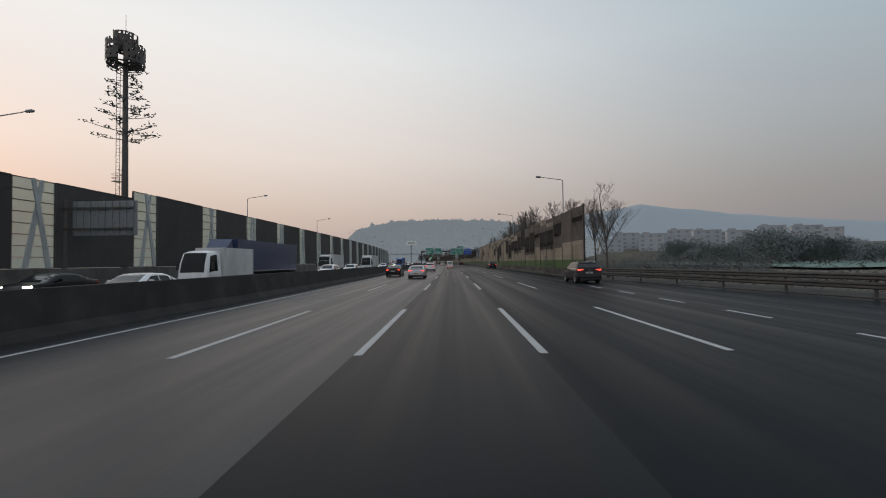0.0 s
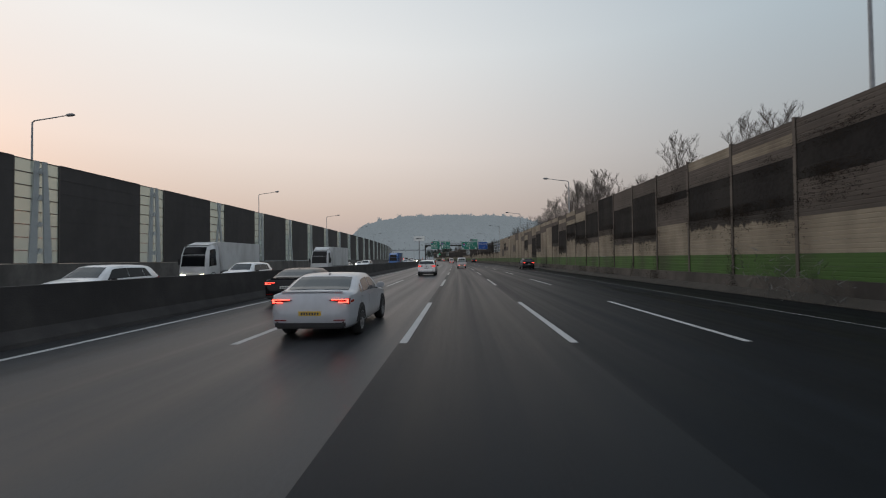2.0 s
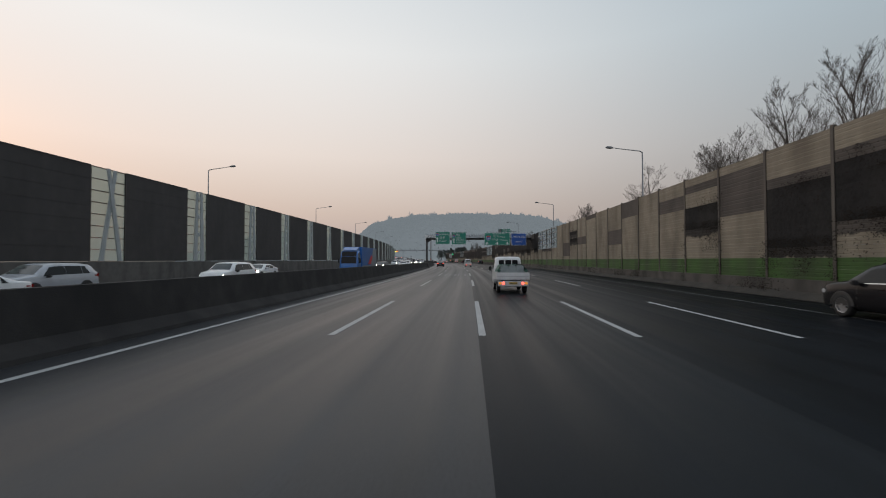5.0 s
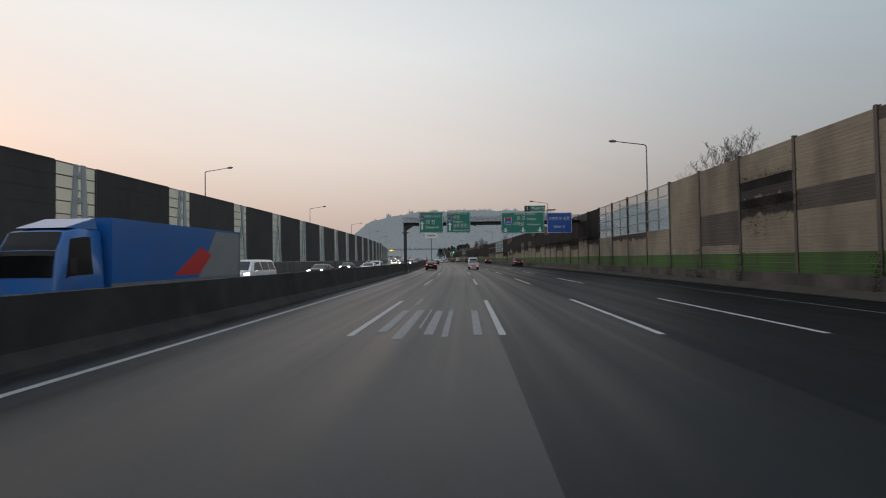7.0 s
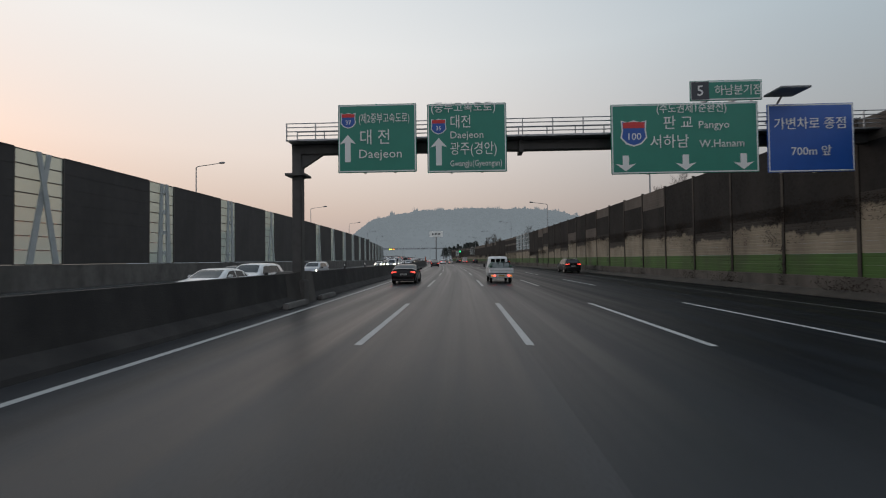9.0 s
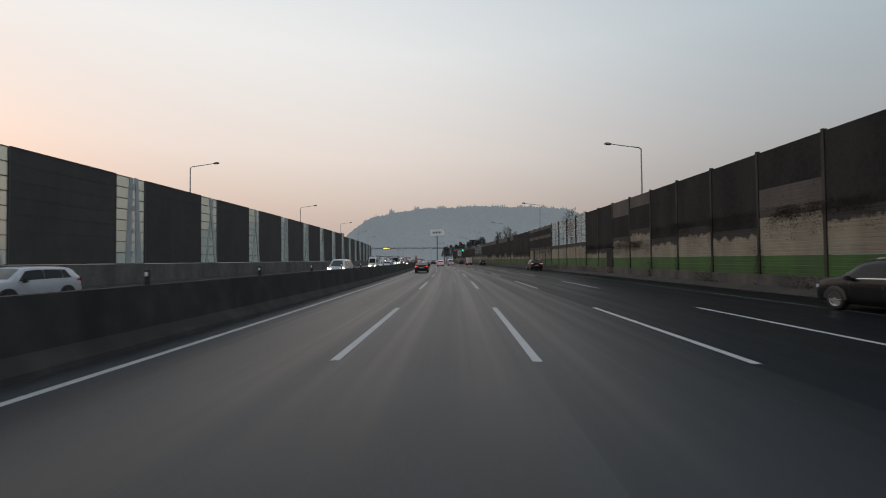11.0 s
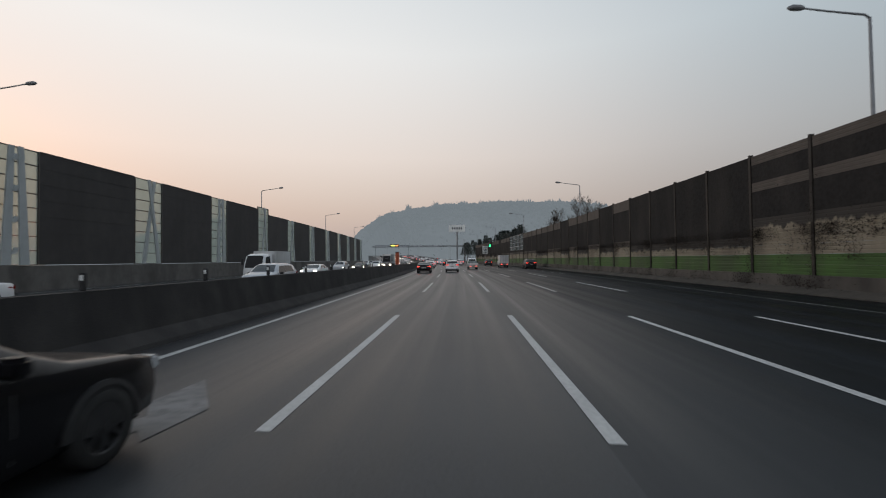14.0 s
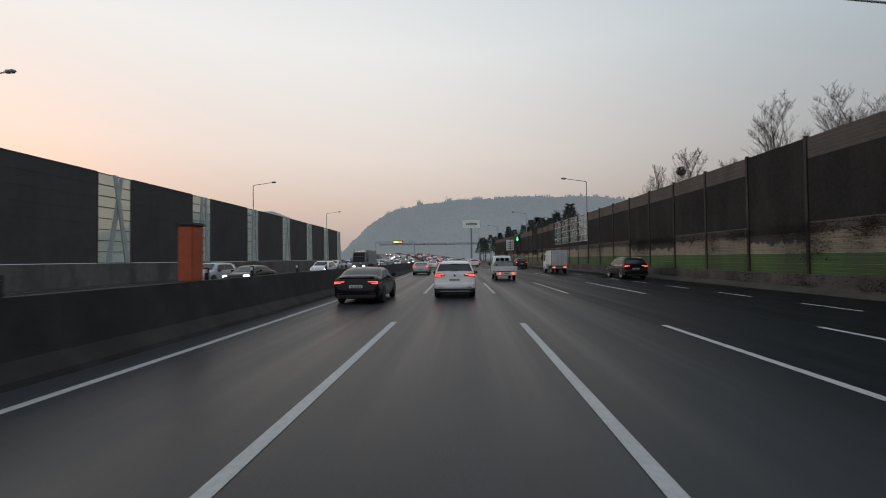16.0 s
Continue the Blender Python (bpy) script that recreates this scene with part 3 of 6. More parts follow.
bays = int((R_END - R_FIRST) / R_BAY)
rng = random.Random(5)
CLEAR_BAYS = [30, 31, 32, 33, 54, 55, 56, 57, 79, 80, 81, 82]
rest = Heap()
rest_mats = R_MATS + [M["rib_highlight"]]
# rows of sheets by bay: t tan, b brown, s sooty, from the green band up
NEAR_BAYS = ("ttttbbbbsbb", "ttttbbbbbbb", "tttbbbsssbb", "ttttssssbtb", "ttttssssbbt", "ttttbbbsbbb", "tttssssssbb", "ttbsssssbbb", "ttttbssssss", "tttbsssssbb", "ttttssssttb", "tttttssstbt",
             "ttsssssbbtb", "ttttsssssbt", "tttttttttbt", "ttttttttbbt", "ttbsssssbtt", "tssssssbttt", "tttttbbbbbt", "ttttsssttbt", "tttttttbbtt", "ttttttttttt", "ttttttttbbb", "tttbbbttttt",
             "ttttttttttt", "ttttttttttb", "ttttbbttttt", "tttttststtt", "tbbbbtttttt", "ttttttttttt")
for b in range(bays + 1):
    y = R_FIRST + R_BAY * b
    part("post", post_me if y < 190 else ivy_post_me, wall_right, m=stand(RW, y, 0.2))
    if b == bays:
        break
    m = stand(RW, y, R_LOW)
    # further on the upper sheets are sooty in long runs, with browner ones along the top
    if b < len(NEAR_BAYS):
        column = NEAR_BAYS[b]
    elif b < 52:
        column = rng.choice(("ttttsssssss", "tttssssssss", "ttttssssbbb", "tttttssssbb", "ttttbbbssss"))
    elif b < 54 or 61 < b < 66:
        column = "ttsssssssss"
    elif b < 62:
        column = "ttttsssbssb"
    else:
        column = rng.choice(("ttsssssssbb", "ttbssssssbb", "tttssssssbb", "ttsssssssss"))
    clear = b in CLEAR_BAYS
    for r in range(R_ROWS):
        if r < 2:
            k = 3
            if y > 190 and r == 1 and "s" in column[:2] and (b * 5) % 4 < 3:
                k = 6 if column[0] == "s" else 7
        else:
            k = "tbs".index(column[r - 2])
            if k == 0 and "s" in column[r - 1:r + 1]:
                k = 4 if column[r - 1:r] == "s" else 5
        if clear and r >= 6:
            continue
        mm = m @ pose(0, 0, r * R_DZ)
        if y < 133:
            part("panel", R_ME[k], wall_right, m=mm)
        else:
            me = R_ME[k]
            rest.add(([w.co for w in me.vertices], [tuple(p.vertices) for p in me.polygons if p.material_index == 0]), mm, k)
            # rib faces with the painted highlight keep a slot of their own
            worn = [tuple(p.vertices) for p in me.polygons if p.material_index]
            if worn:
                rest.add(([w.co for w in me.vertices], worn), mm, 8)
    if clear:
        z0 = 6 * R_DZ
        for r in range(4):
            if z0 + r * 0.875 < R_TOP - R_LOW - 0.3:
                part("pane", clear_me, wall_right, m=m @ pose(0, 0, z0 + r * 0.875) @ Matrix.Diagonal((1, 1, 0.85, 1)))
                part("rail", bar_me, wall_right, m=m @ pose(0, 0, z0 + r * 0.875))
        part("rail", bar_me, wall_right, m=m @ pose(0, 0, R_TOP - R_LOW))
        part("mullion", mullion_me, wall_right, m=m @ pose(0, R_BAY / 2, z0))
tagged(part("panels", rest.done("panels", rest_mats), wall_right), kind="stuff")

# service door in the noise wall
door = thing("service_door", "dark steel service door set in the noise wall", "door", m=stand(RW - 0.07, 267.5, 0.0))
part("leaf", mesh_from("leaf", *box_data(-0.03, 0.01, 0.0, 1.35, 0.75, 2.75, 0.008), M["door_steel"]), door)
for y0, y1, z0, z1 in ((-0.09, 0.0, 0.72, 2.84), (1.35, 1.44, 0.72, 2.84), (0.0, 1.35, 2.75, 2.84)):
    part("frame", mesh_from("frame", *box_data(-0.05, 0.02, y0, y1, z0, z1, 0.006), M["ivy_post"]), door)
part("handle", mesh_from("handle", *box_data(-0.075, -0.03, 1.18, 1.28, 1.68, 1.72, 0.008), M["galvanised"]), door)

# guard rail before the wall begins
guard = thing("guard_rail", "weathered steel guard rail on posts along the verge", "guard rail")
wave = [(n + 0.75, z - 0.06) for n, z in [(13.52, 0.45), (13.47, 0.50), (13.47, 0.55), (13.53, 0.60), (13.47, 0.65), (13.47, 0.70), (13.52, 0.75), (13.55, 0.75), (13.56, 0.60), (13.55, 0.45)]]
part("beam", mesh_from("beam", *swing(wave, -70, 46), M["rail_steel"]), guard)
part("beam", mesh_from("beam", *swing([(n, z + 0.38) for n, z in wave], -70, 46), M["rail_steel"]), guard)
gp = mesh_from("post", *box_data(-0.05, 0.05, -0.07, 0.07, -0.1, 1.06, 0.01), M["rail_steel"])
for i in range(29):
    part("post", gp, guard, m=stand(14.38 + flare(-69 + 4 * i), -69 + 4 * i))

# ---- street lamps ----
def street_lamp(side, top, arm, group):
    """side: +1 carries its head to the right."""
    lamp = thing("street_lamp", "slender grey steel street lamp with a curved arm", "street lamp", group)
    part("pole", mesh_from("pole", *tube([(0, 0, 0), (0, 0, 4), (0, 0, top)], [0.11, 0.09, 0.055], 8), M["grey_steel"], True), lamp)
    part("arm", mesh_from("arm", *tube([(0, 0, top - 0.03), (side * 0.2, 0, top + 0.12), (side * arm * 0.5, 0, top + 0.30), (side * (arm - 0.55), 0, top + 0.46)], [0.05, 0.045, 0.04, 0.035], 6), M["grey_steel"], True), lamp)
    h = Heap()
    h.add(tube([(side * (arm - 0.6), 0, top + 0.46), (side * (arm - 0.45), 0, top + 0.48), (side * (arm - 0.1), 0, top + 0.50), (side * (arm + 0.08), 0, top + 0.50)], [0.05, 0.12, 0.13, 0.05], 8))
    part("lamp_head", h.done("lamp_head", M["grey_steel"], True), lamp)
    part("collar", mesh_from("collar", *tube([(0, 0, 0), (0, 0, 0.5)], [0.15, 0.13], 8), M["grey_steel"]), lamp)
    return lamp


lamp_l = street_lamp(1, 12.35, 3.2, "street lamps")
LEFT_LAMPS = (-8.0, 30.4, 70.6, 109.0, 147.6, 187.2, 225.6, 266.7, 305.2, 344.6, 381.5, 420.5)
RIGHT_LAMPS = (54.8, 97.0, 139.4, 178.5, 220.0, 261.7, 303.4, 345.0, 385.1, 426.0, 467.0, 508.0)
lamp_l.matrix_basis = stand(-30.75, LEFT_LAMPS[0])
for y in LEFT_LAMPS[1:]:
    copy_thing(lamp_l, stand(-30.75, y))
lamp_r = street_lamp(-1, 11.55, 3.2, "street lamps")
lamp_r.matrix_basis = stand(15.55, RIGHT_LAMPS[0])
for y in RIGHT_LAMPS[1:]:
    copy_thing(lamp_r, stand(15.55, y))

# ---- hill ahead ----
RIDGE = [(-192, 715, 0), (-184, 770, 18), (-196, 870, 47), (-195, 980, 74), (-140, 1106, 99), (-30, 1110, 103), (71, 1110, 101), (142, 1112, 89), (215, 1120, 70), (420, 1200, 52), (700, 1300, 40)]


def along(poly, u):
    k = min(int(u), len(poly) - 2)
    a, b = Vector(poly[k]), Vector(poly[k + 1])
    w = u - k
    return a.lerp(b, w)


def hill_mesh(poly, mat, name, depth, n_u=120, n_w=14, rough=5.0):
    v, f = [], []
    for i in range(n_u + 1):
        u = (len(poly) - 1) * i / n_u
        r = along(poly, u)
        for j in range(-n_w, n_w + 1):
            w = j / n_w
            reach = depth * min(1.0, r.z / 90 + 0.06)
            y = r.y + w * reach
            x = r.x + w * reach * 0.15
            z = r.z * (math.cos(w * math.pi / 2) ** 1.2) - 1.0
            z += rough * noise.noise(Vector((x * 0.012, y * 0.012, 3))) * (1 - abs(w))
            v.append((x, y, z))
    k = 2 * n_w + 1
    for i in range(n_u):
        for j in range(k - 1):
            f.append((i * k + j, (i + 1) * k + j, (i + 1) * k + j + 1, i * k + j + 1))
    return mesh_from(name, v, f, mat, True)


tagged(new("hill", hill_mesh(RIDGE, M["far_haze"], "hill", 190)), "hazy wooded hill beyond the motorway", "hill", kind="structure")
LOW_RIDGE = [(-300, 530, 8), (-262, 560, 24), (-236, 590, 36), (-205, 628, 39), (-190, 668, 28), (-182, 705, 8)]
tagged(new("low_ridge", hill_mesh(LOW_RIDGE, M["far_haze"], "low_ridge", 90, 60, 8, 3.0)), "low wooded ridge behind the noise wall", "hill", kind="structure")
FAR_RIDGE = [(250, 1500, 60), (420, 1500, 150), (620, 1500, 185), (900, 1500, 150), (1300, 1500, 120), (1900, 1400, 90), (2600, 1200, 70)]
tagged(new("far_hill", hill_mesh(FAR_RIDGE, M["hill_haze"], "far_hill", 260)), "distant hill, pale blue with painted haze", "hill", kind="structure")

# ---- vehicles ----
def paint(name, c, rough=0.28, dirt=(0.12, 0.11, 0.10), coat=0.5, spec=0.5):
    return material(name, c, rough, 0.0, grain=(1.5, 0.12, dirt), stain=(2.5, 0.18, dirt), coat=coat, spec=spec)


M["paint_white"] = paint("paint_white", (0.74, 0.75, 0.75))
M["paint_black"] = paint("paint_black", (0.008, 0.008, 0.0095), 0.24, (0.024, 0.022, 0.021), 0.12, 0.2)
M["paint_grey"] = paint("paint_grey", (0.10, 0.105, 0.115), 0.3)
M["paint_silver"] = paint("paint_silver", (0.42, 0.44, 0.47), 0.3)
M["paint_blue"] = paint("paint_blue", (0.012, 0.13, 0.42), 0.35)
M["paint_navy"] = paint("paint_navy", (0.014, 0.034, 0.10), 0.35)
M["car_glass"] = material("car_glass", (0.008, 0.009, 0.010), 0.08, spec=0.22)
M["clear_glass"] = material("clear_glass", (0.022, 0.026, 0.029), 0.06, spec=0.6, grain=(2.0, 0.4, (0.04, 0.043, 0.045)))
M["plastic"] = material("plastic", (0.018, 0.018, 0.019), 0.6, grain=(4, 0.4, (0.04, 0.038, 0.036)))
M["rubber"] = material("rubber", (0.014, 0.014, 0.014), 0.85, grain=(6, 0.4, (0.035, 0.033, 0.03)))
M["alloy"] = material("alloy", (0.40, 0.40, 0.41), 0.35, 0.8)
M["dark_alloy"] = material("dark_alloy", (0.05, 0.05, 0.052), 0.4, 0.6)
M["chrome"] = material("chrome", (0.6, 0.6, 0.6), 0.15, 1.0)
M["tail_lit"] = material("tail_lit", (0.45, 0.01, 0.01), 0.25, emit=(1.0, 0.08, 0.055), power=4.2)
M["tail_dim"] = material("tail_dim", (0.09, 0.004, 0.004), 0.2, emit=(1.0, 0.02, 0.015), power=0.04)
M["amber"] = material("amber", (0.55, 0.16, 0.02), 0.3, emit=(1.0, 0.4, 0.08), power=0.5)
M["head_lit"] = material("head_lit", (0.8, 0.78, 0.7), 0.2, emit=(1.0, 0.82, 0.55), power=40.0)
M["head_off"] = material("head_off", (0.45, 0.46, 0.47), 0.15, spec=0.7)
M["plate"] = material("plate", (0.55, 0.55, 0.52), 0.5)
M["plate_yellow"] = material("plate_yellow", (0.55, 0.36, 0.05), 0.5)
M["ink"] = material("ink", (0.06, 0.06, 0.06), 0.6)
M["box_white"] = material("box_white", (0.55, 0.56, 0.56), 0.5, grain=(1.5, 0.4, (0.42, 0.43, 0.43)), stain=(0.9, 0.5, (0.30, 0.30, 0.29)))
M["box_grey"] = material("box_grey", (0.24, 0.25, 0.26), 0.6, grain=(1.0, 0.4, (0.17, 0.18, 0.19)))
M["tarp_green"] = material("tarp_green", (0.035, 0.10, 0.075), 0.7, grain=(3, 0.5, (0.055, 0.13, 0.10)), bump=0.5, bump_scale=5)
M["wrapped"] = material("wrapped", (0.30, 0.34, 0.34), 0.35, grain=(4, 0.6, (0.18, 0.22, 0.21)), bump=0.6, bump_scale=9)


def lathe(profile, sides, axis_x=True):
    """(radius, x) turned round the x axis."""
    v, f = [], []
    for r, x in profile:
        for k in range(sides):
            w = 2 * math.pi * k / sides
            v.append((x, r * math.cos(w), r * math.sin(w)))
    for i in range(len(profile) - 1):
        for k in range(sides):
            k2 = (k + 1) % sides
            f.append((i * sides + k, (i + 1) * sides + k, (i + 1) * sides + k2, i * sides + k2))
    return v, f


WHEELS = {}


def wheel_meshes(r, w, rim_mat):
    key = (round(r, 2), round(w, 2), rim_mat.name)
    if key not in WHEELS:
        rim = r * 0.66
        tyre = lathe([(rim, -w / 2 + 0.01), (r * 0.93, -w / 2), (r, -w / 2 + 0.04), (r, w / 2 - 0.04), (r * 0.93, w / 2), (rim, w / 2 - 0.005)], 28)
        h = Heap()
        h.add(lathe([(rim, w / 2 - 0.004), (rim * 0.93, w / 2 - 0.012), (rim * 0.9, w / 2 - 0.07), (0.01, w / 2 - 0.075)], 28))
        for k in range(5):
            m = Matrix.Rotation(2 * math.pi * k / 5, 4, "X")
            for s in (-0.14, 0.14):
                h.add(([(w / 2 - 0.012, s * 0.35 - 0.02, 0.02), (w / 2 - 0.012, s * 0.35 + 0.02, 0.02), (w / 2 - 0.010, s * rim / 0.24 * 0.5 + 0.018, rim * 0.93), (w / 2 - 0.010, s * rim / 0.24 * 0.5 - 0.018, rim * 0.93)], [(0, 1, 2, 3)]), m)
        h.add(lathe([(0.055, w / 2 - 0.03), (0.05, w / 2 - 0.002), (0.005, w / 2)], 12))
        WHEELS[key] = (mesh_from("tyre", *tyre, M["rubber"], True), h.done("rim", rim_mat))
    return WHEELS[key]


def add_wheels(car, r, w, half, ys, rim_mat, arch=True):
    tyre, rim = wheel_meshes(r, w, rim_mat)
    arch_me = None
    for y in ys:
        for s in (-1, 1):
            m = Matrix.Translation((s * (half - w / 2 + 0.012), y, r)) @ (Matrix.Identity(4) if s > 0 else Matrix.Rotation(math.pi, 4, "Z"))
            wh = part("wheel", tyre, car, m=m)
            part("rim", rim, wh)
            if arch:
                if arch_me is None:
                    ra = r * 1.22
                    prof = [(ra, -0.30), (ra, 0.005), (ra - 0.05, 0.016), (ra - 0.055, -0.30)]
                    sides = 18
                    v, f = [], []
                    for q, x in prof:
                        for k in range(sides + 1):
                            a = math.pi * k / sides
                            v.append((x, q * math.cos(a), q * math.sin(a)))
                    for i in range(3):
                        for k in range(sides):
                            f.append((i * (sides + 1) + k, (i + 1) * (sides + 1) + k, (i + 1) * (sides + 1) + k + 1, i * (sides + 1) + k + 1))
                    # flat black disc on the body side, in place of the shaded hollow
                    b = len(v)
                    v += [(0.004, 0.0, 0.0)] + [(0.004, ra * math.cos(math.pi * k / sides), ra * math.sin(math.pi * k / sides)) for k in range(sides + 1)]
                    f += [(b, b + 1 + k, b + 2 + k) for k in range(sides)]
                    arch_me = mesh_from("wheel_arch", v, f, M["plastic"], False)
                part("wheel_arch", arch_me, car, m=Matrix.Translation((s * half, y, r)) @ (Matrix.Identity(4) if s > 0 else Matrix.Rotation(math.pi, 4, "Z")))


class Shape:
    """A car body from stations: y, underside, shoulder, top, half width."""

    def __init__(self, rows, lean=0.36):
        self.rows, self.lean = rows, lean

    def get(self, y):
        r = self.rows
        for a, b in zip(r, r[1:]):
            if y <= b[0]:
                w = (y - a[0]) / max(1e-6, b[0] - a[0])
                return [p + (q - p) * w for p, q in zip(a, b)]
        return list(r[-1])

    def section(self, y):
        _, zb, belt, top, w = self.get(y)
        belt = min(belt, top - 0.015)
        wr = w - 0.03 - self.lean * max(0.0, top - belt - 0.06)
        mid = zb + (belt - zb) * 0.55
        return [(0, zb), (w - 0.12, zb), (w - 0.03, zb + 0.07), (w - 0.006, max(zb + 0.10, min(0.47, mid - 0.03))), (w, mid), (w - 0.015, belt), (wr, top - min(0.06, (top - belt) * 0.5)), (wr - 0.10, top - 0.008), (wr * 0.5, top + 0.008), (0, top + 0.012)]

    def body(self, mat, low=None):
        ys = [r[0] for r in self.rows]
        v, f = [], []
        k = 0
        for y in ys:
            s = self.section(y)
            loop = [(x, z) for x, z in s] + [(-x, z) for x, z in reversed(s[1:-1])]
            k = len(loop)
            v += [(x, y, z) for x, z in loop]
        for i in range(len(ys) - 1):
            for j in range(k):
                j2 = (j + 1) % k
                f.append((i * k + j, i * k + j2, (i + 1) * k + j2, (i + 1) * k + j))
        f.append(tuple(range(k - 1, -1, -1)))
        f.append(tuple((len(ys) - 1) * k + j for j in range(k)))
        me = mesh_from("body", v, f, [mat, low] if low else mat, True)
        if low:
            for p in me.polygons:
                if sum(me.vertices[i].co.z for i in p.vertices) / len(p.vertices) < 0.46 and p.index < len(f) - 2:
                    p.material_index = 1
        return me

    def side_pane(self, y0, y1, side, lo=0.10, hi=0.86, off=0.006, cut0=0.0, cut1=0.0):
        """A side window; cut: how far its upper corners lean in."""
        ys = sorted({y0, y1, *[r[0] for r in self.rows if y0 < r[0] < y1]})
        v, f = [], []
        for row, e in ((0, lo), (1, hi)):
            for y in ys:
                w = (y - y0) / (y1 - y0)
                yy = y + (row * (cut0 * (1 - w) - cut1 * w))
                s = self.section(yy)
                (xa, za), (xb, zb) = s[5], s[6]
                v.append((side * (xa + (xb - xa) * e + off), yy, za + (zb - za) * e))
        k = len(ys)
        for i in range(k - 1):
            f.append((i, i + 1, k + i + 1, k + i) if side > 0 else (i, k + i, k + i + 1, i + 1))
        return v, f

    def cross_pane(self, y0, y1, shrink=0.93, off=0.01, back=False):
        """Windscreen or rear window between two stations."""
        ys = [y0 + (y1 - y0) * i / 4 for i in range(5)]
        v, f = [], []
        for y in ys:
            s = self.section(y)
            for x, z in ((-s[7][0] * shrink, s[7][1]), (-s[8][0], s[8][1]), (s[8][0], s[8][1]), (s[7][0] * shrink, s[7][1])):
                v.append((x, y + (-off if back else off), z + off))
        for i in range(4):
            for j in range(3):
                f.append((i * 4 + j, i * 4 + j + 1, i * 4 + j + 5, i * 4 + j + 4))
        return v, f

    def side_x(self, y, z):
        s = self.section(y)
        for (xa, za), (xb, zb) in zip(s[1:], s[2:]):
            if za <= z <= zb:
                return xa + (xb - xa) * (z - za) / max(1e-6, zb - za)
        return s[5][0]


SUV_ROWS = [(0.00, 0.34, 0.60, 0.64, 0.79), (0.02, 0.30, 0.64, 0.68, 0.85), (0.06, 0.28, 0.675, 0.70, 0.89), (0.10, 0.27, 0.70, 0.73, 0.905), (0.115, 0.27, 0.84, 0.90, 0.905), (0.13, 0.26, 1.01, 1.06, 0.905), (0.16, 0.26, 1.12, 1.19, 0.90), (0.22, 0.26, 1.11, 1.28, 0.90),
            (0.42, 0.25, 1.10, 1.53, 0.91), (0.52, 0.25, 1.095, 1.60, 0.915), (1.00, 0.24, 1.085, 1.65, 0.92), (1.8, 0.24, 1.07, 1.67, 0.92), (2.5, 0.24, 1.055, 1.655, 0.92),
            (2.85, 0.24, 1.045, 1.595, 0.92), (3.20, 0.24, 1.035, 1.37, 0.92), (3.52, 0.24, 1.02, 1.14, 0.92), (4.00, 0.24, 0.99, 1.07, 0.905), (4.35, 0.25, 0.93, 1.00, 0.87), (4.52, 0.26, 0.80, 0.86, 0.82), (4.62, 0.30, 0.66, 0.72, 0.72), (4.66, 0.40, 0.58, 0.62, 0.62)]
SEDAN_ROWS = [(0.00, 0.42, 0.60, 0.62, 0.70), (0.05, 0.32, 0.72, 0.80, 0.83), (0.10, 0.27, 0.92, 0.98, 0.87), (0.16, 0.26, 0.98, 1.05, 0.89), (0.55, 0.24, 0.99, 1.07, 0.92),
              (0.80, 0.23, 0.99, 1.14, 0.925), (1.25, 0.22, 0.98, 1.34, 0.93), (1.60, 0.22, 0.97, 1.42, 0.93), (2.1, 0.22, 0.96, 1.45, 0.93), (2.6, 0.22, 0.95, 1.43, 0.93),
              (2.95, 0.22, 0.94, 1.33, 0.93), (3.35, 0.22, 0.93, 1.12, 0.93), (3.65, 0.22, 0.91, 0.99, 0.925), (4.3, 0.22, 0.86, 0.91, 0.905), (4.65, 0.24, 0.78, 0.83, 0.85), (4.80, 0.27, 0.66, 0.71, 0.76), (4.88, 0.36, 0.56, 0.60, 0.62)]
VAN_ROWS = [(0.00, 0.42, 0.70, 0.74, 0.82), (0.05, 0.32, 1.00, 1.10, 0.90), (0.09, 0.30, 1.06, 1.55, 0.92), (0.16, 0.28, 1.08, 1.86, 0.93), (0.35, 0.26, 1.08, 1.95, 0.935), (1.5, 0.25, 1.08, 1.97, 0.94), (3.2, 0.25, 1.07, 1.96, 0.94),
            (3.75, 0.25, 1.06, 1.86, 0.94), (4.1, 0.25, 1.05, 1.58, 0.94), (4.45, 0.25, 1.03, 1.26, 0.93), (4.75, 0.26, 0.98, 1.06, 0.90), (5.0, 0.28, 0.84, 0.92, 0.83), (5.10, 0.36, 0.66, 0.70, 0.70)]


def bars(n, w, h, m, parent, mat):
    """Unreadable writing as plain bars; m: its place, x across, z up."""
    hp = Heap()
    for i in range(n):
        x = -w / 2 + w * (i + 0.5) / n
        hp.box(x - w / n * 0.3, x + w / n * 0.3, -0.004, 0.0, -h / 2, h / 2)
    part("lettering", hp.done("lettering", mat), parent, m=m)


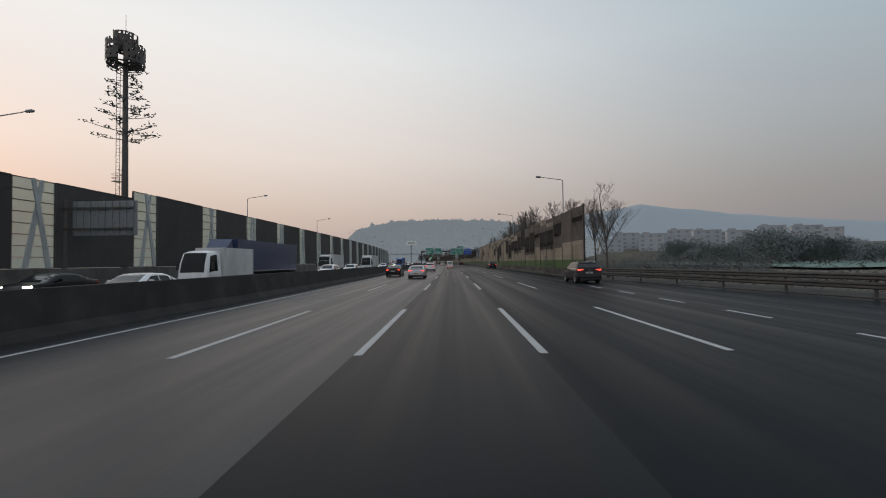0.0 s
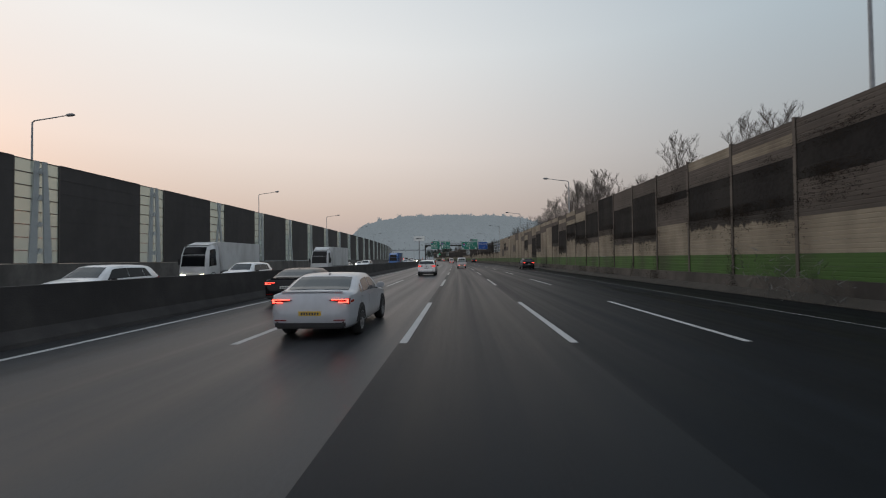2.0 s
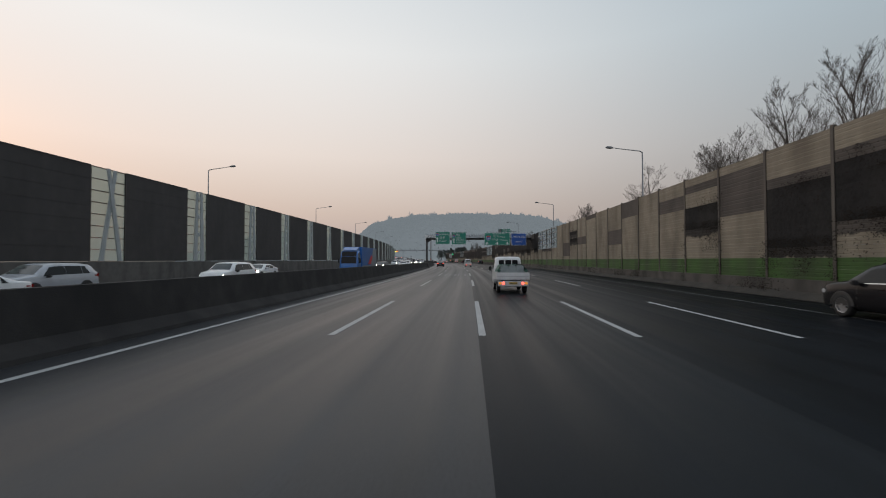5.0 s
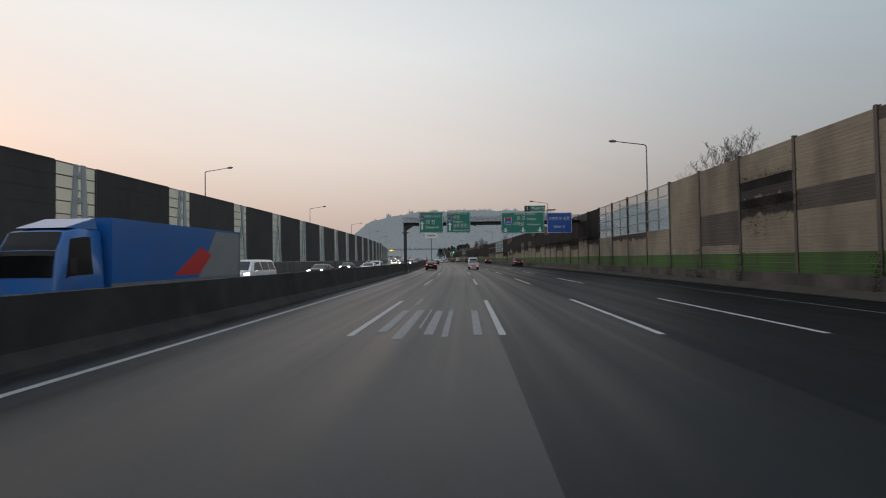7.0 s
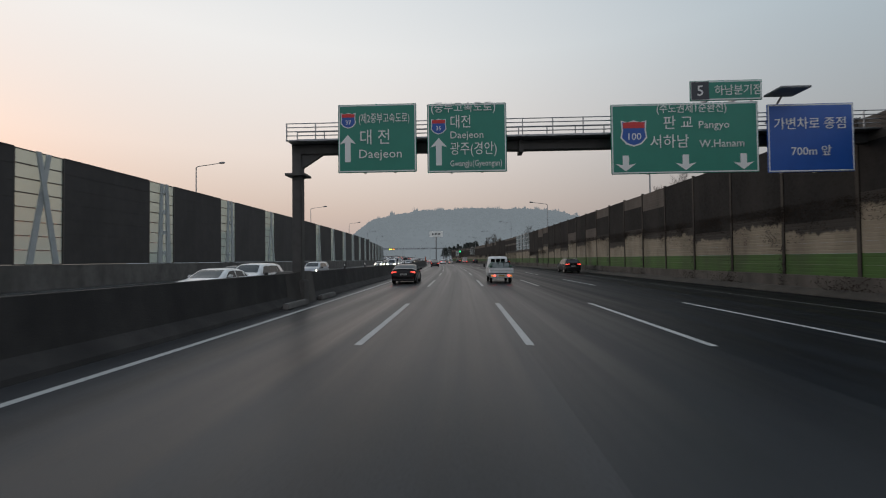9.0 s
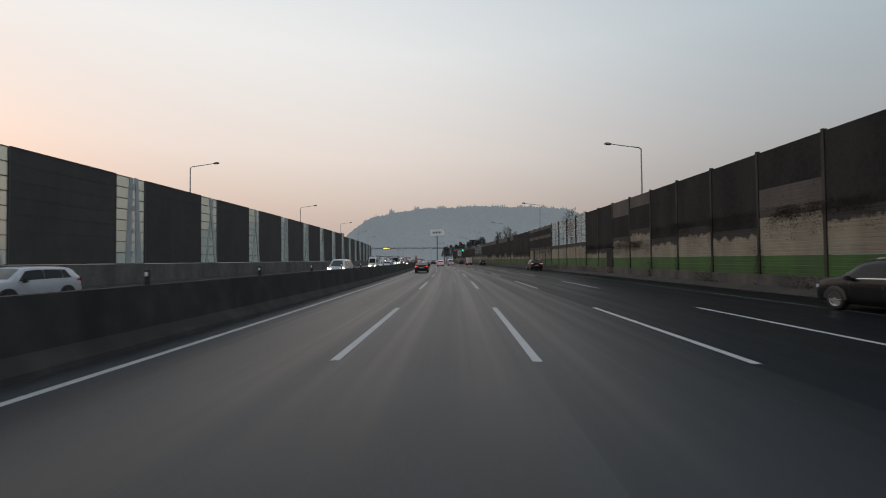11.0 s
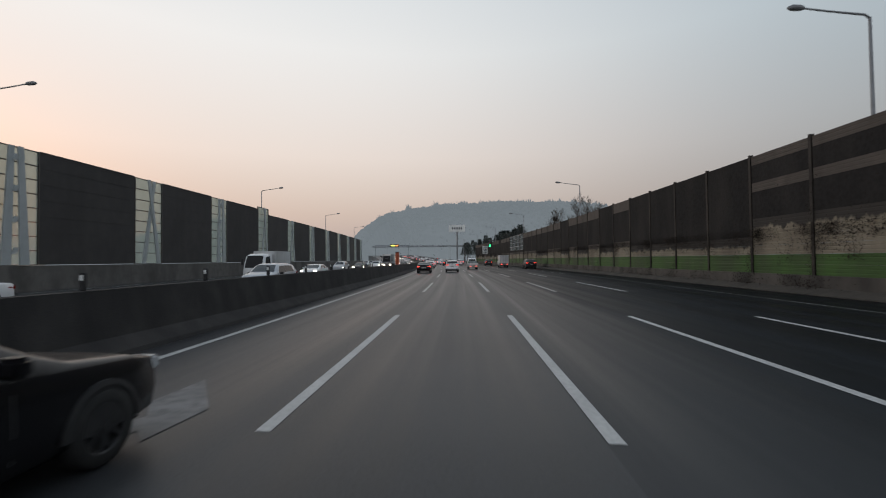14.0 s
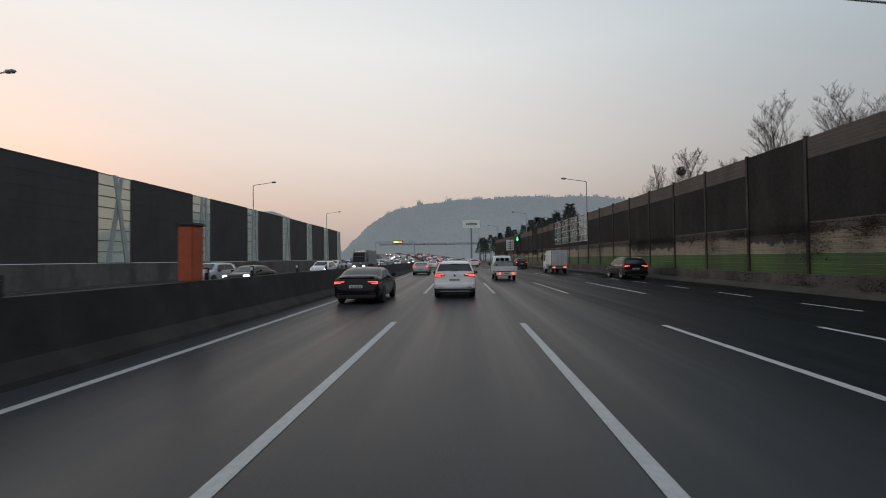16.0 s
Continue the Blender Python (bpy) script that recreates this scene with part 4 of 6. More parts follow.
def car(name, label, category, kind, mat, lit=True, oncoming=False, rims=None, group="traffic", rails=False, yellow=False, detail=True, cladding=False):
    """A car with its rear bumper at y = 0, heading along y."""
    rows = {"suv": SUV_ROWS, "sedan": SEDAN_ROWS, "van": VAN_ROWS}[kind]
    sh = Shape(rows)
    c = thing(name, label, category, group)
    part("body", sh.body(mat, M["plastic"] if cladding else None), c)
    length, half = rows[-1][0], max(r[4] for r in rows)
    if kind == "suv":
        panes = [(0.62, 1.06, 0.22, 0.0), (1.075, 1.98, 0.0, 0.0), (1.995, 3.22, 0.0, 0.42)]
        screens = [(0.175, 0.455, True), (2.90, 3.48, False)]
        wy, r = (0.86, 3.66), 0.36
    elif kind == "sedan":
        panes = [(0.98, 1.22, 0.2, 0.0), (1.28, 2.10, 0.12, 0.0), (2.17, 3.25, 0.0, 0.52)]
        screens = [(0.62, 1.32, True), (2.80, 3.60, False)]
        wy, r = (1.05, 3.92), 0.34
    else:
        panes = [(0.30, 1.30, 0.04, 0.0), (1.38, 2.55, 0.0, 0.0), (2.65, 4.05, 0.0, 0.55)]
        screens = [(0.06, 0.15, True), (3.80, 4.55, False)]
        wy, r = (0.95, 4.05), 0.34
    for y0, y1, c0, c1 in panes:
        for s in (-1, 1):
            part("window", mesh_from("window", *sh.side_pane(y0, y1, s, cut0=c0, cut1=c1), M["car_glass"]), c)
    for y0, y1, back in screens:
        part("rear_window" if back else "windscreen", mesh_from("screen", *sh.cross_pane(y0, y1, 1.04 if kind == "suv" and back else 0.93, back=back), M["clear_glass"]), c)
    add_wheels(c, r, 0.23, half, wy, rims or M["alloy"])
    # lower rear bumper, dark, with the underside behind it
    h = Heap()
    if cladding:
        h.box(-half + 0.09, half - 0.09, -0.014, 0.30, 0.27, 0.49, 0.045)
    else:
        h.box(-half + 0.14, half - 0.14, -0.012, 0.30, 0.27, 0.44, 0.04)
    h.box(-half + 0.2, half - 0.2, 0.5, length - 0.3, 0.20, 0.30)
    part("lower_bumper", h.done("lower_bumper", M["plastic"]), c)
    if cladding:
        for s in (-1, 1):
            part("sill", mesh_from("sill", *box_data(min(s * (half - 0.05), s * (half + 0.008)), max(s * (half - 0.05), s * (half + 0.008)), wy[0] + 0.42, wy[1] - 0.42, 0.24, 0.36, 0.01), M["plastic"]), c)
        part("bumper_trim", mesh_from("bumper_trim", *box_data(-half + 0.13, half - 0.13, -0.028, 0.05, 0.465, 0.495, 0.008), M["chrome"]), c)
        part("diffuser", mesh_from("diffuser", *box_data(-half + 0.26, half - 0.26, -0.030, 0.05, 0.315, 0.355, 0.01), M["galvanised"]), c)
        for s in (-1, 1):
            part("reflector", mesh_from("reflector", *box_data(s * 0.62 - 0.13, s * 0.62 + 0.13, -0.020, 0.03, 0.515, 0.535, 0.005), M["tail_dim"]), c)
    # tail lamps: on the back and round the corner
    tl = M["tail_lit"] if lit else M["tail_dim"]
    zt = {"suv": (0.93, 1.12), "sedan": (0.80, 0.93), "van": (0.95, 1.30)}[kind]
    for s in (-1, 1):
        hp = Heap()
        inner = 0.42 if kind != "van" else 0.72
        yb = {"suv": 0.100, "sedan": 0.045, "van": 0.03}[kind]
        xo = half - (0.03 if kind == "suv" else 0.055)
        v = [(s * inner, yb, zt[0] + 0.09), (s * inner, yb, zt[1] - 0.03), (s * xo, yb + 0.012, zt[1]), (s * xo, yb + 0.012, zt[0])]
        v += [(x, y + 0.09, z) for x, y, z in v]
        hp.add((v, [(0, 1, 2, 3), (4, 7, 6, 5), (0, 4, 5, 1), (1, 5, 6, 2), (2, 6, 7, 3), (3, 7, 4, 0)]))
        ys = (0.09, 0.2, 0.36) if kind != "van" else (0.05, 0.1, 0.15)
        zs = (zt[0], zt[1])
        pts = [(s * (sh.side_x(y, z) + 0.008), y, z if y < 0.19 else (z * 0.4 + zs[0] * 0.3 + zs[1] * 0.3)) for z in zs for y in ys]
        hp.add((pts, [(0, 1, 4, 3), (1, 2, 5, 4)]))
        lamp = part("tail_lamp", hp.done("tail_lamp", M["tail_dim"]), c)
        hp = Heap()
        w = xo - inner
        zc = (zt[0] + zt[1]) / 2
        hp.add(box_data(min(s * (inner + 0.05), s * (xo - 0.02)), max(s * (inner + 0.05), s * (xo - 0.02)), yb - 0.008, yb + 0.01, zc + 0.030, zc + 0.052))
        hp.add(box_data(min(s * (inner + w * 0.45), s * (xo - 0.02)), max(s * (inner + w * 0.45), s * (xo - 0.02)), yb - 0.008, yb + 0.01, zc - 0.028, zc - 0.006))
        hp.add(box_data(min(s * (xo - 0.06), s * (xo - 0.02)), max(s * (xo - 0.06), s * (xo - 0.02)), yb - 0.008, yb + 0.01, zc - 0.030, zc + 0.04))
        part("light_bar", hp.done("light_bar", tl), lamp)
        # head lamps
        yf = length - (0.22 if kind != "van" else 0.16)
        zf = rows[-3][2] - 0.02
        hp = Heap().box(s * (rows[-3][4] - 0.14) - 0.17, s * (rows[-3][4] - 0.14) + 0.13, yf - 0.2, yf + 0.10, zf - 0.09, zf + 0.05, 0.025)
        part("head_lamp", hp.done("head_lamp", M["head_lit"] if oncoming else M["head_off"]), c)
        # mirrors
        ym = {"suv": 3.02, "sedan": 2.98, "van": 3.85}[kind]
        hp = Heap().box(s * (half + 0.11) - 0.10, s * (half + 0.11) + 0.10, ym - 0.05, ym + 0.10, 1.00, 1.15, 0.035)
        hp.box(min(s * (half - 0.06), s * (half + 0.04)), max(s * (half - 0.06), s * (half + 0.04)), ym, ym + 0.05, 1.0, 1.04)
        part("mirror", hp.done("mirror", mat if kind != "suv" else M["plastic"]), c)
    if detail:
        zp = {"suv": 0.83, "sedan": 0.72 if not yellow else 0.60, "van": 0.80}[kind]
        yp = {"suv": 0.112, "sedan": 0.02, "van": 0.02}[kind]
        if kind == "sedan":
            for s in (-1, 1):
                part("reflector", mesh_from("reflector", *box_data(s * 0.66 - 0.13, s * 0.66 + 0.13, -0.016, 0.03, 0.45, 0.468, 0.005), M["tail_dim"]), c)
            part("boot_lip", mesh_from("boot_lip", *box_data(-0.70, 0.70, 0.13, 0.24, 1.05, 1.085, 0.015), mat), c)
        pl = part("number_plate", mesh_from("number_plate", *box_data(-0.26, 0.26, yp - 0.025, yp + 0.04, zp - 0.055, zp + 0.055, 0.008), M["plate_yellow"] if yellow else M["plate"]), c)
        bars(7, 0.42, 0.06, Matrix.Translation((0, yp - 0.026, zp)), pl, M["ink"])
        if kind == "suv":
            part("badge", mesh_from("badge", *tube([(0, 0.105, 1.02), (0, 0.15, 1.025)], [0.055, 0.06], 16), M["chrome"]), c)
            sv = [(sx * w, y, z) for y, w, za, zb in ((0.37, 0.60, 1.525, 1.548), (0.43, 0.645, 1.51, 1.585), (0.70, 0.66, 1.53, 1.622)) for z in (za, zb) for sx in (-1, 1)]
            sf = [(0, 1, 3, 2), (2, 3, 7, 6), (6, 7, 11, 10), (1, 0, 4, 5), (5, 4, 8, 9), (0, 2, 6, 4), (4, 6, 10, 8), (1, 5, 7, 3), (5, 9, 11, 7), (8, 10, 11, 9)]
            sp = part("spoiler", mesh_from("spoiler", sv, sf, mat), c)
            part("brake_lamp", mesh_from("brake_lamp", *box_data(-0.16, 0.16, 0.355, 0.40, 1.532, 1.55, 0.006), M["plastic"]), sp)
            part("wiper", mesh_from("wiper", *box_data(-0.20, 0.16, 0.165, 0.185, 1.205, 1.225, 0.005), M["plastic"]), c)
            part("tailgate_seam", mesh_from("tailgate_seam", *box_data(-0.76, 0.76, 0.098, 0.12, 0.735, 0.741), M["ink"]), c)
        for y in ((1.12, 2.2) if kind != "van" else (1.5, 2.8)):
            for s in (-1, 1):
                x = sh.side_x(y, 0.9)
                part("door_handle", mesh_from("door_handle", *box_data(s * x - 0.025, s * x + 0.025, y + 0.02, y + 0.22, 0.895, 0.92, 0.008), mat), c)
        for y in ((1.05, 1.98, 3.12) if kind != "van" else (1.34, 2.6, 3.7)):
            for s in (-1, 1):
                vv = [(s * (sh.side_x(y + d, z) + 0.002), y + d, z) for z in (0.36, 0.6, 0.8, 0.95) for d in (-0.005, 0.005)]
                part("door_seam", mesh_from("door_seam", vv, [(0, 1, 3, 2), (2, 3, 5, 4), (4, 5, 7, 6)], M["ink"]), c)
        part("antenna", mesh_from("antenna", *box_data(-0.02, 0.02, rows[6][0] + 0.25, rows[6][0] + 0.42, rows[6][3] + 0.02, rows[6][3] + 0.10, 0.012), M["plastic"]), c)
    if rails:
        for s in (-1, 1):
            pts = []
            for y in (0.62, 0.75, 1.2, 1.9, 2.4, 2.62):
                q = sh.section(y)
                pts.append((s * (q[7][0] - 0.02), y, q[7][1] + (0.015 if y in (0.62, 2.62) else 0.055)))
            part("roof_rail", mesh_from("roof_rail", *tube(pts, [0.018] * 6, 6), M["chrome"], True), c)
        for s in (-1, 1):
            vv, ff = sh.side_pane(0.6, 3.3, s, lo=0.02, hi=0.07, off=0.008)
            part("window_trim", mesh_from("window_trim", vv, ff, M["chrome"]), c)
    return c


def flat_truck():
    """Small cab-over pickup truck, rear bumper at y = 0."""
    t = thing("pickup_truck", "small white flatbed truck loaded with wrapped crates under green sheet", "truck", "traffic")
    h = Heap().box(-0.83, 0.83, 0.1, 2.85, 0.72, 0.78)
    part("load_bed", h.done("load_bed", M["box_grey"]), t)
    for x in (-0.84, 0.84):
        part("side_board", mesh_from("side_board", *box_data(x - 0.025, x + 0.025, 0.08, 2.82, 0.74, 1.12, 0.012), M["paint_white"]), t)
    tb = part("tailboard", mesh_from("tailboard", *box_data(-0.86, 0.86, 0.02, 0.07, 0.74, 1.12, 0.012), M["paint_white"]), t)
    part("rib", mesh_from("rib", *box_data(-0.82, 0.82, 0.008, 0.03, 0.90, 0.945, 0.006), M["box_white"]), tb)
    part("bumper", mesh_from("bumper", *box_data(-0.80, 0.80, 0.0, 0.10, 0.40, 0.68, 0.02), M["box_white"]), t)
    part("underbody", mesh_from("underbody", *box_data(-0.42, 0.42, 0.12, 4.4, 0.38, 0.70), M["plastic"]), t)
    for s in (-1, 1):
        part("tail_lamp", mesh_from("tail_lamp", *tube([(s * 0.50, -0.012, 0.56), (s * 0.50, 0.03, 0.56)], [0.075, 0.075], 14), M["tail_lit"]), t, "round red tail lamp")
        part("indicator", mesh_from("indicator", *tube([(s * 0.68, -0.012, 0.56), (s * 0.68, 0.03, 0.56)], [0.075, 0.075], 14), M["amber"]), t)
    pl = part("number_plate", mesh_from("number_plate", *box_data(-0.22, 0.22, -0.014, 0.01, 0.50, 0.61, 0.006), M["plate_yellow"]), t)
    bars(6, 0.36, 0.05, Matrix.Translation((0, -0.015, 0.555)), pl, M["ink"])
    # cab
    cab = Shape([(2.92, 0.45, 1.20, 1.78, 0.80), (2.98, 0.40, 1.20, 1.90, 0.845), (3.15, 0.38, 1.20, 1.965, 0.86), (3.9, 0.38, 1.18, 1.97, 0.86), (4.2, 0.38, 1.16, 1.88, 0.86), (4.55, 0.38, 1.14, 1.42, 0.855), (4.72, 0.38, 1.0, 1.16, 0.84), (4.85, 0.40, 0.8, 0.9, 0.80)], lean=0.16)
    part("cab", cab.body(M["paint_white"]), t)
    for s in (-1, 1):
        part("window", mesh_from("window", *cab.side_pane(3.3, 4.45, s, cut1=0.4), M["car_glass"]), t)
        part("mirror", mesh_from("mirror", *box_data(s * 1.0 - 0.08, s * 1.0 + 0.08, 4.15, 4.22, 1.12, 1.40, 0.02), M["plastic"]), t)
    part("windscreen", mesh_from("windscreen", *cab.cross_pane(4.22, 4.68), M["car_glass"]), t)
    part("rear_window", mesh_from("rear_window", *box_data(-0.55, 0.55, 2.895, 2.93, 1.42, 1.78, 0.03), M["car_glass"]), t)
    for x in (-0.2, 0.2):
        part("window_bar", mesh_from("window_bar", *box_data(x - 0.025, x + 0.025, 2.87, 2.90, 1.36, 1.84), M["paint_white"]), t)
    # load
    rows = []
    for x in (-0.42, 0.0, 0.42):
        h = Heap().box(x - 0.205, x + 0.205, 0.55, 2.6, 0.79, 1.50 + 0.02 * math.sin(9 * x), 0.05)
        part("crate", h.done("crate", M["wrapped"]), t)
    v, f = [], []
    nx, ny = 16, 10
    for j in range(ny + 1):
        for i in range(nx + 1):
            u = i / nx * 2 - 1
            edge = abs(u)
            z = 1.53 if edge < 0.72 else 1.53 - (edge - 0.72) / 0.28 * 0.40
            y = 0.75 + 1.95 * j / ny
            v.append((u * 0.83, y, z + 0.03 * noise.noise(Vector((u * 3, y * 2, 1)))))
    for j in range(ny):
        for i in range(nx):
            a = j * (nx + 1) + i
            f.append((a, a + 1, a + nx + 2, a + nx + 1))
    part("sheet", mesh_from("sheet", v, f, M["tarp_green"], True), t, "green plastic sheet over the load")
    for s in (-1, 1):
        h = Heap().box(s * 0.72 - 0.1, s * 0.72 + 0.1, 0.3, 0.8, 1.12, 1.30, 0.06)
        part("sheet_end", h.done("sheet_end", M["tarp_green"]), t)
    add_wheels(t, 0.30, 0.20, 0.80, (1.05, 3.95), M["alloy"], arch=False)
    return t


def box_truck(name, label, box_mat, cab_mat, length, width, top, oncoming=False, floor=0.95, arrows=False):
    """A lorry with a closed box, rear at y = 0."""
    t = thing(name, label, "truck", "traffic")
    hw = width / 2
    bx = part("cargo_box", mesh_from("cargo_box", *box_data(-hw, hw, 0.0, length, floor, top, 0.03), box_mat), t)
    for s in (-1, 1):
        part("door", mesh_from("door", *box_data(min(s * 0.02, s * (hw - 0.06)), max(s * 0.02, s * (hw - 0.06)), -0.03, 0.004, floor + 0.05, top - 0.06, 0.01), box_mat), bx)
        part("lock_rod", mesh_from("lock_rod", *tube([(s * 0.18, -0.05, floor + 0.05), (s * 0.18, -0.05, top - 0.1)], [0.018, 0.018], 6), M["galvanised"]), bx)
        part("corner_rail", mesh_from("corner_rail", *box_data(s * hw - 0.03, s * hw + 0.03, -0.035, 0.03, floor, top + 0.01), M["galvanised"]), bx)
        part("tail_lamp", mesh_from("tail_lamp", *box_data(s * (hw - 0.28) - 0.14, s * (hw - 0.28) + 0.14, -0.03, 0.02, floor - 0.22, floor - 0.10, 0.01), M["tail_lit"]), t)
        part("rail", mesh_from("rail", *box_data(s * hw - 0.012, s * hw + 0.012, 0.02, length - 0.02, floor + 0.02, floor + 0.14), M["galvanised"]), bx)
    part("underbody", mesh_from("underbody", *box_data(-0.45, 0.45, 0.1, length + 1.2, 0.45, floor), M["plastic"]), t)
    part("bumper", mesh_from("bumper", *box_data(-hw + 0.05, hw - 0.05, 0.0, 0.10, floor - 0.30, floor - 0.06, 0.015), M["grey_steel"]), t)
    if arrows:
        for s in (-1, 1):
            h = Heap()
            x = s * (hw + 0.006)
            h.add(([(x, length * 0.42, floor + 0.3), (x, length * 0.62, floor + 0.3), (x, length * 0.40, floor + 1.6), (x, length * 0.30, floor + 1.2)], [(0, 1, 2, 3)]))
            part("stripe", h.done("stripe", M["sign_red"]), bx, "slanted red stripe")
            h = Heap()
            x = s * (hw + 0.005)
            h.add(([(x, 0.05, floor + 0.15), (x, length * 0.42, floor + 0.15), (x, length * 0.26, top - 0.1), (x, 0.05, top - 0.1)], [(0, 1, 2, 3)]))
            part("panel_field", h.done("panel_field", M["box_grey"]), bx, "grey rear half of the side")
    ct = min(top - 0.05, 3.0 if top > 3 else top - 0.25)
    y0 = length + 0.12
    cab = Shape([(y0, 0.5, 1.3, ct - 0.15, hw - 0.12), (y0 + 0.15, 0.42, 1.3, ct, hw - 0.06), (y0 + 0.9, 0.40, 1.28, ct + 0.02, hw - 0.05), (y0 + 1.45, 0.40, 1.26, ct - 0.12, hw - 0.05), (y0 + 1.75, 0.40, 1.2, ct - 0.75, hw - 0.06), (y0 + 1.9, 0.40, 1.1, 1.24, hw - 0.1), (y0 + 1.95, 0.45, 0.9, 1.0, hw - 0.16)], lean=0.08)
    part("cab", cab.body(cab_mat), t)
    part("windscreen", mesh_from("windscreen", *cab.cross_pane(y0 + 1.47, y0 + 1.88, shrink=0.98, off=0.02), M["car_glass"]), t)
    for s in (-1, 1):
        part("window", mesh_from("window", *cab.side_pane(y0 + 0.55, y0 + 1.6, s, cut1=0.25), M["car_glass"]), t)
        part("head_lamp", mesh_from("head_lamp", *box_data(s * (hw - 0.4) - 0.17, s * (hw - 0.4) + 0.17, y0 + 1.88, y0 + 1.99, 0.62, 0.80, 0.03), M["head_lit"] if oncoming else M["head_off"]), t)
        part("mirror", mesh_from("mirror", *box_data(s * (hw + 0.12) - 0.09, s * (hw + 0.12) + 0.09, y0 + 1.5, y0 + 1.58, 1.5, 2.0, 0.02), M["plastic"]), t)
    if top > 3.2:
        part("roof_deflector", mesh_from("roof_deflector", [(-hw + 0.25, y0 + 0.2, ct), (hw - 0.25, y0 + 0.2, ct), (-hw + 0.35, y0 + 1.35, ct), (hw - 0.35, y0 + 1.35, ct), (-hw + 0.3, y0 + 0.25, top - 0.05), (hw - 0.3, y0 + 0.25, top - 0.05)],
                                         [(0, 1, 5, 4), (2, 4, 5, 3), (0, 4, 2), (1, 3, 5), (0, 2, 3, 1)], cab_mat), t)
    r = 0.5 if top > 3 else 0.36
    add_wheels(t, r, 0.28, hw - 0.06, (length * 0.22, y0 + 1.05), M["alloy"], arch=False)
    return t


def drive(ob, n, y, extra=0.0):
    ob.matrix_basis = stand(n, y, 0, extra)
    return ob


def oncoming(ob, n, y_front, length):
    """y_front: where its nose is; it heads towards smaller y."""
    p = at(n, y_front + length)
    ob.matrix_basis = pose(p.x, p.y, p.z, 0, 0, 180 + turn_at(y_front))
    return ob


white_suv = drive(car("suv", "clean white compact SUV with chrome trim and lit tail lamps", "car", "suv", M["paint_white"], rails=True, rims=M["dark_alloy"], cladding=True), -2.19, 85.4, -0.4)
pickup = drive(flat_truck(), 1.55, 211.5)
black_sedan = drive(car("sedan", "glossy black sedan with glowing red tail lamps", "car", "sedan", M["paint_black"], rims=M["dark_alloy"]), -5.86, 341.2)
dark_suv = drive(car("suv", "dark grey compact SUV in the outer lane with lit tail lamps", "car", "suv", M["paint_black"], rails=True), 12.2, 108.9)
taxi = drive(car("sedan", "white taxi sedan with a yellow plate", "car", "sedan", M["paint_silver"], yellow=True), -5.9, 372.7)
drive(car("suv", "white boxy SUV in slow traffic", "car", "suv", M["paint_white"]), 2.75, 413.8)
drive(box_truck("delivery_truck", "small delivery truck with a dirty white box body", M["box_white"], M["paint_white"], 2.9, 1.75, 2.55, floor=0.85), 9.6, 375.2)
drive(car("suv", "black SUV ahead of the delivery truck", "car", "suv", M["paint_black"]), 9.3, 398)

# added copies of the same vehicles, to fill the lanes along the way
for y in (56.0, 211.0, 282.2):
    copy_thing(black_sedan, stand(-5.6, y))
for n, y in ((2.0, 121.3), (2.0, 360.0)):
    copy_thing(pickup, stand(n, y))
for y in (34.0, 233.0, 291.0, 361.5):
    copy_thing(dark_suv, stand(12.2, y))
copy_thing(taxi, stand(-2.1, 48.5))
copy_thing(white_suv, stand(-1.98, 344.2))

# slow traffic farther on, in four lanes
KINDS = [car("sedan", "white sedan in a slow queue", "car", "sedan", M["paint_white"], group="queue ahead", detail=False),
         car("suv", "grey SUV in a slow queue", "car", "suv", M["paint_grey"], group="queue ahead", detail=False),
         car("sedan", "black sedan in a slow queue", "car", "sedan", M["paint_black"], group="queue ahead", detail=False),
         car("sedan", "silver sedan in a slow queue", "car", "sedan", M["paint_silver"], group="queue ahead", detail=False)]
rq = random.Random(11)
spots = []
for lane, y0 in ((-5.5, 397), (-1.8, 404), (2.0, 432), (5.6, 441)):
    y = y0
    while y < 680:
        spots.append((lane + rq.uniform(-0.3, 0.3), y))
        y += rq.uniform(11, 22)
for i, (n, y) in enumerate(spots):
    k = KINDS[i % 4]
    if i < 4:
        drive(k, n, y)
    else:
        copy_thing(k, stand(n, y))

# oncoming traffic
oncoming(box_truck("semi_truck", "blue lorry with a blue and grey box, head lamps on", M["paint_blue"], M["paint_blue"], 9.0, 2.4, 3.45, True, arrows=True), -14.6, 150.4, 11.1)
oncoming(box_truck("semi_truck", "white lorry with a pale box body, head lamps on", M["box_white"], M["box_white"], 7.6, 2.35, 3.45, True), -15.8, 92.4, 9.7)
oncoming(box_truck("semi_truck", "white tarpaulin lorry in the middle oncoming lane", M["box_white"], M["box_white"], 6.6, 2.3, 3.3, True), -18.6, 71.0, 8.7)
oncoming(box_truck("delivery_truck", "white box van lorry with head lamps on", M["box_white"], M["paint_white"], 4.2, 2.0, 2.95, True), -14.2, 27.0, 6.3)
oncoming(box_truck("semi_truck", "long dark blue container lorry with head lamps on", M["paint_navy"], M["paint_navy"], 14.6, 2.45, 4.05, True, floor=1.15), -17.9, 36.0, 16.7)
oncoming(car("van", "silver passenger van with dark windows", "van", "van", M["paint_silver"], oncoming=True, lit=False), -14.2, 267.2, 5.1)
oncoming(car("van", "white passenger van behind a lorry", "van", "van", M["paint_white"], oncoming=True, lit=False), -17.2, 168.2, 5.1)
oncoming(box_truck("delivery_truck", "white refrigerated delivery truck, head lamps on", M["box_white"], M["paint_white"], 3.4, 1.8, 2.65, True), -17.6, 314.6, 5.4)
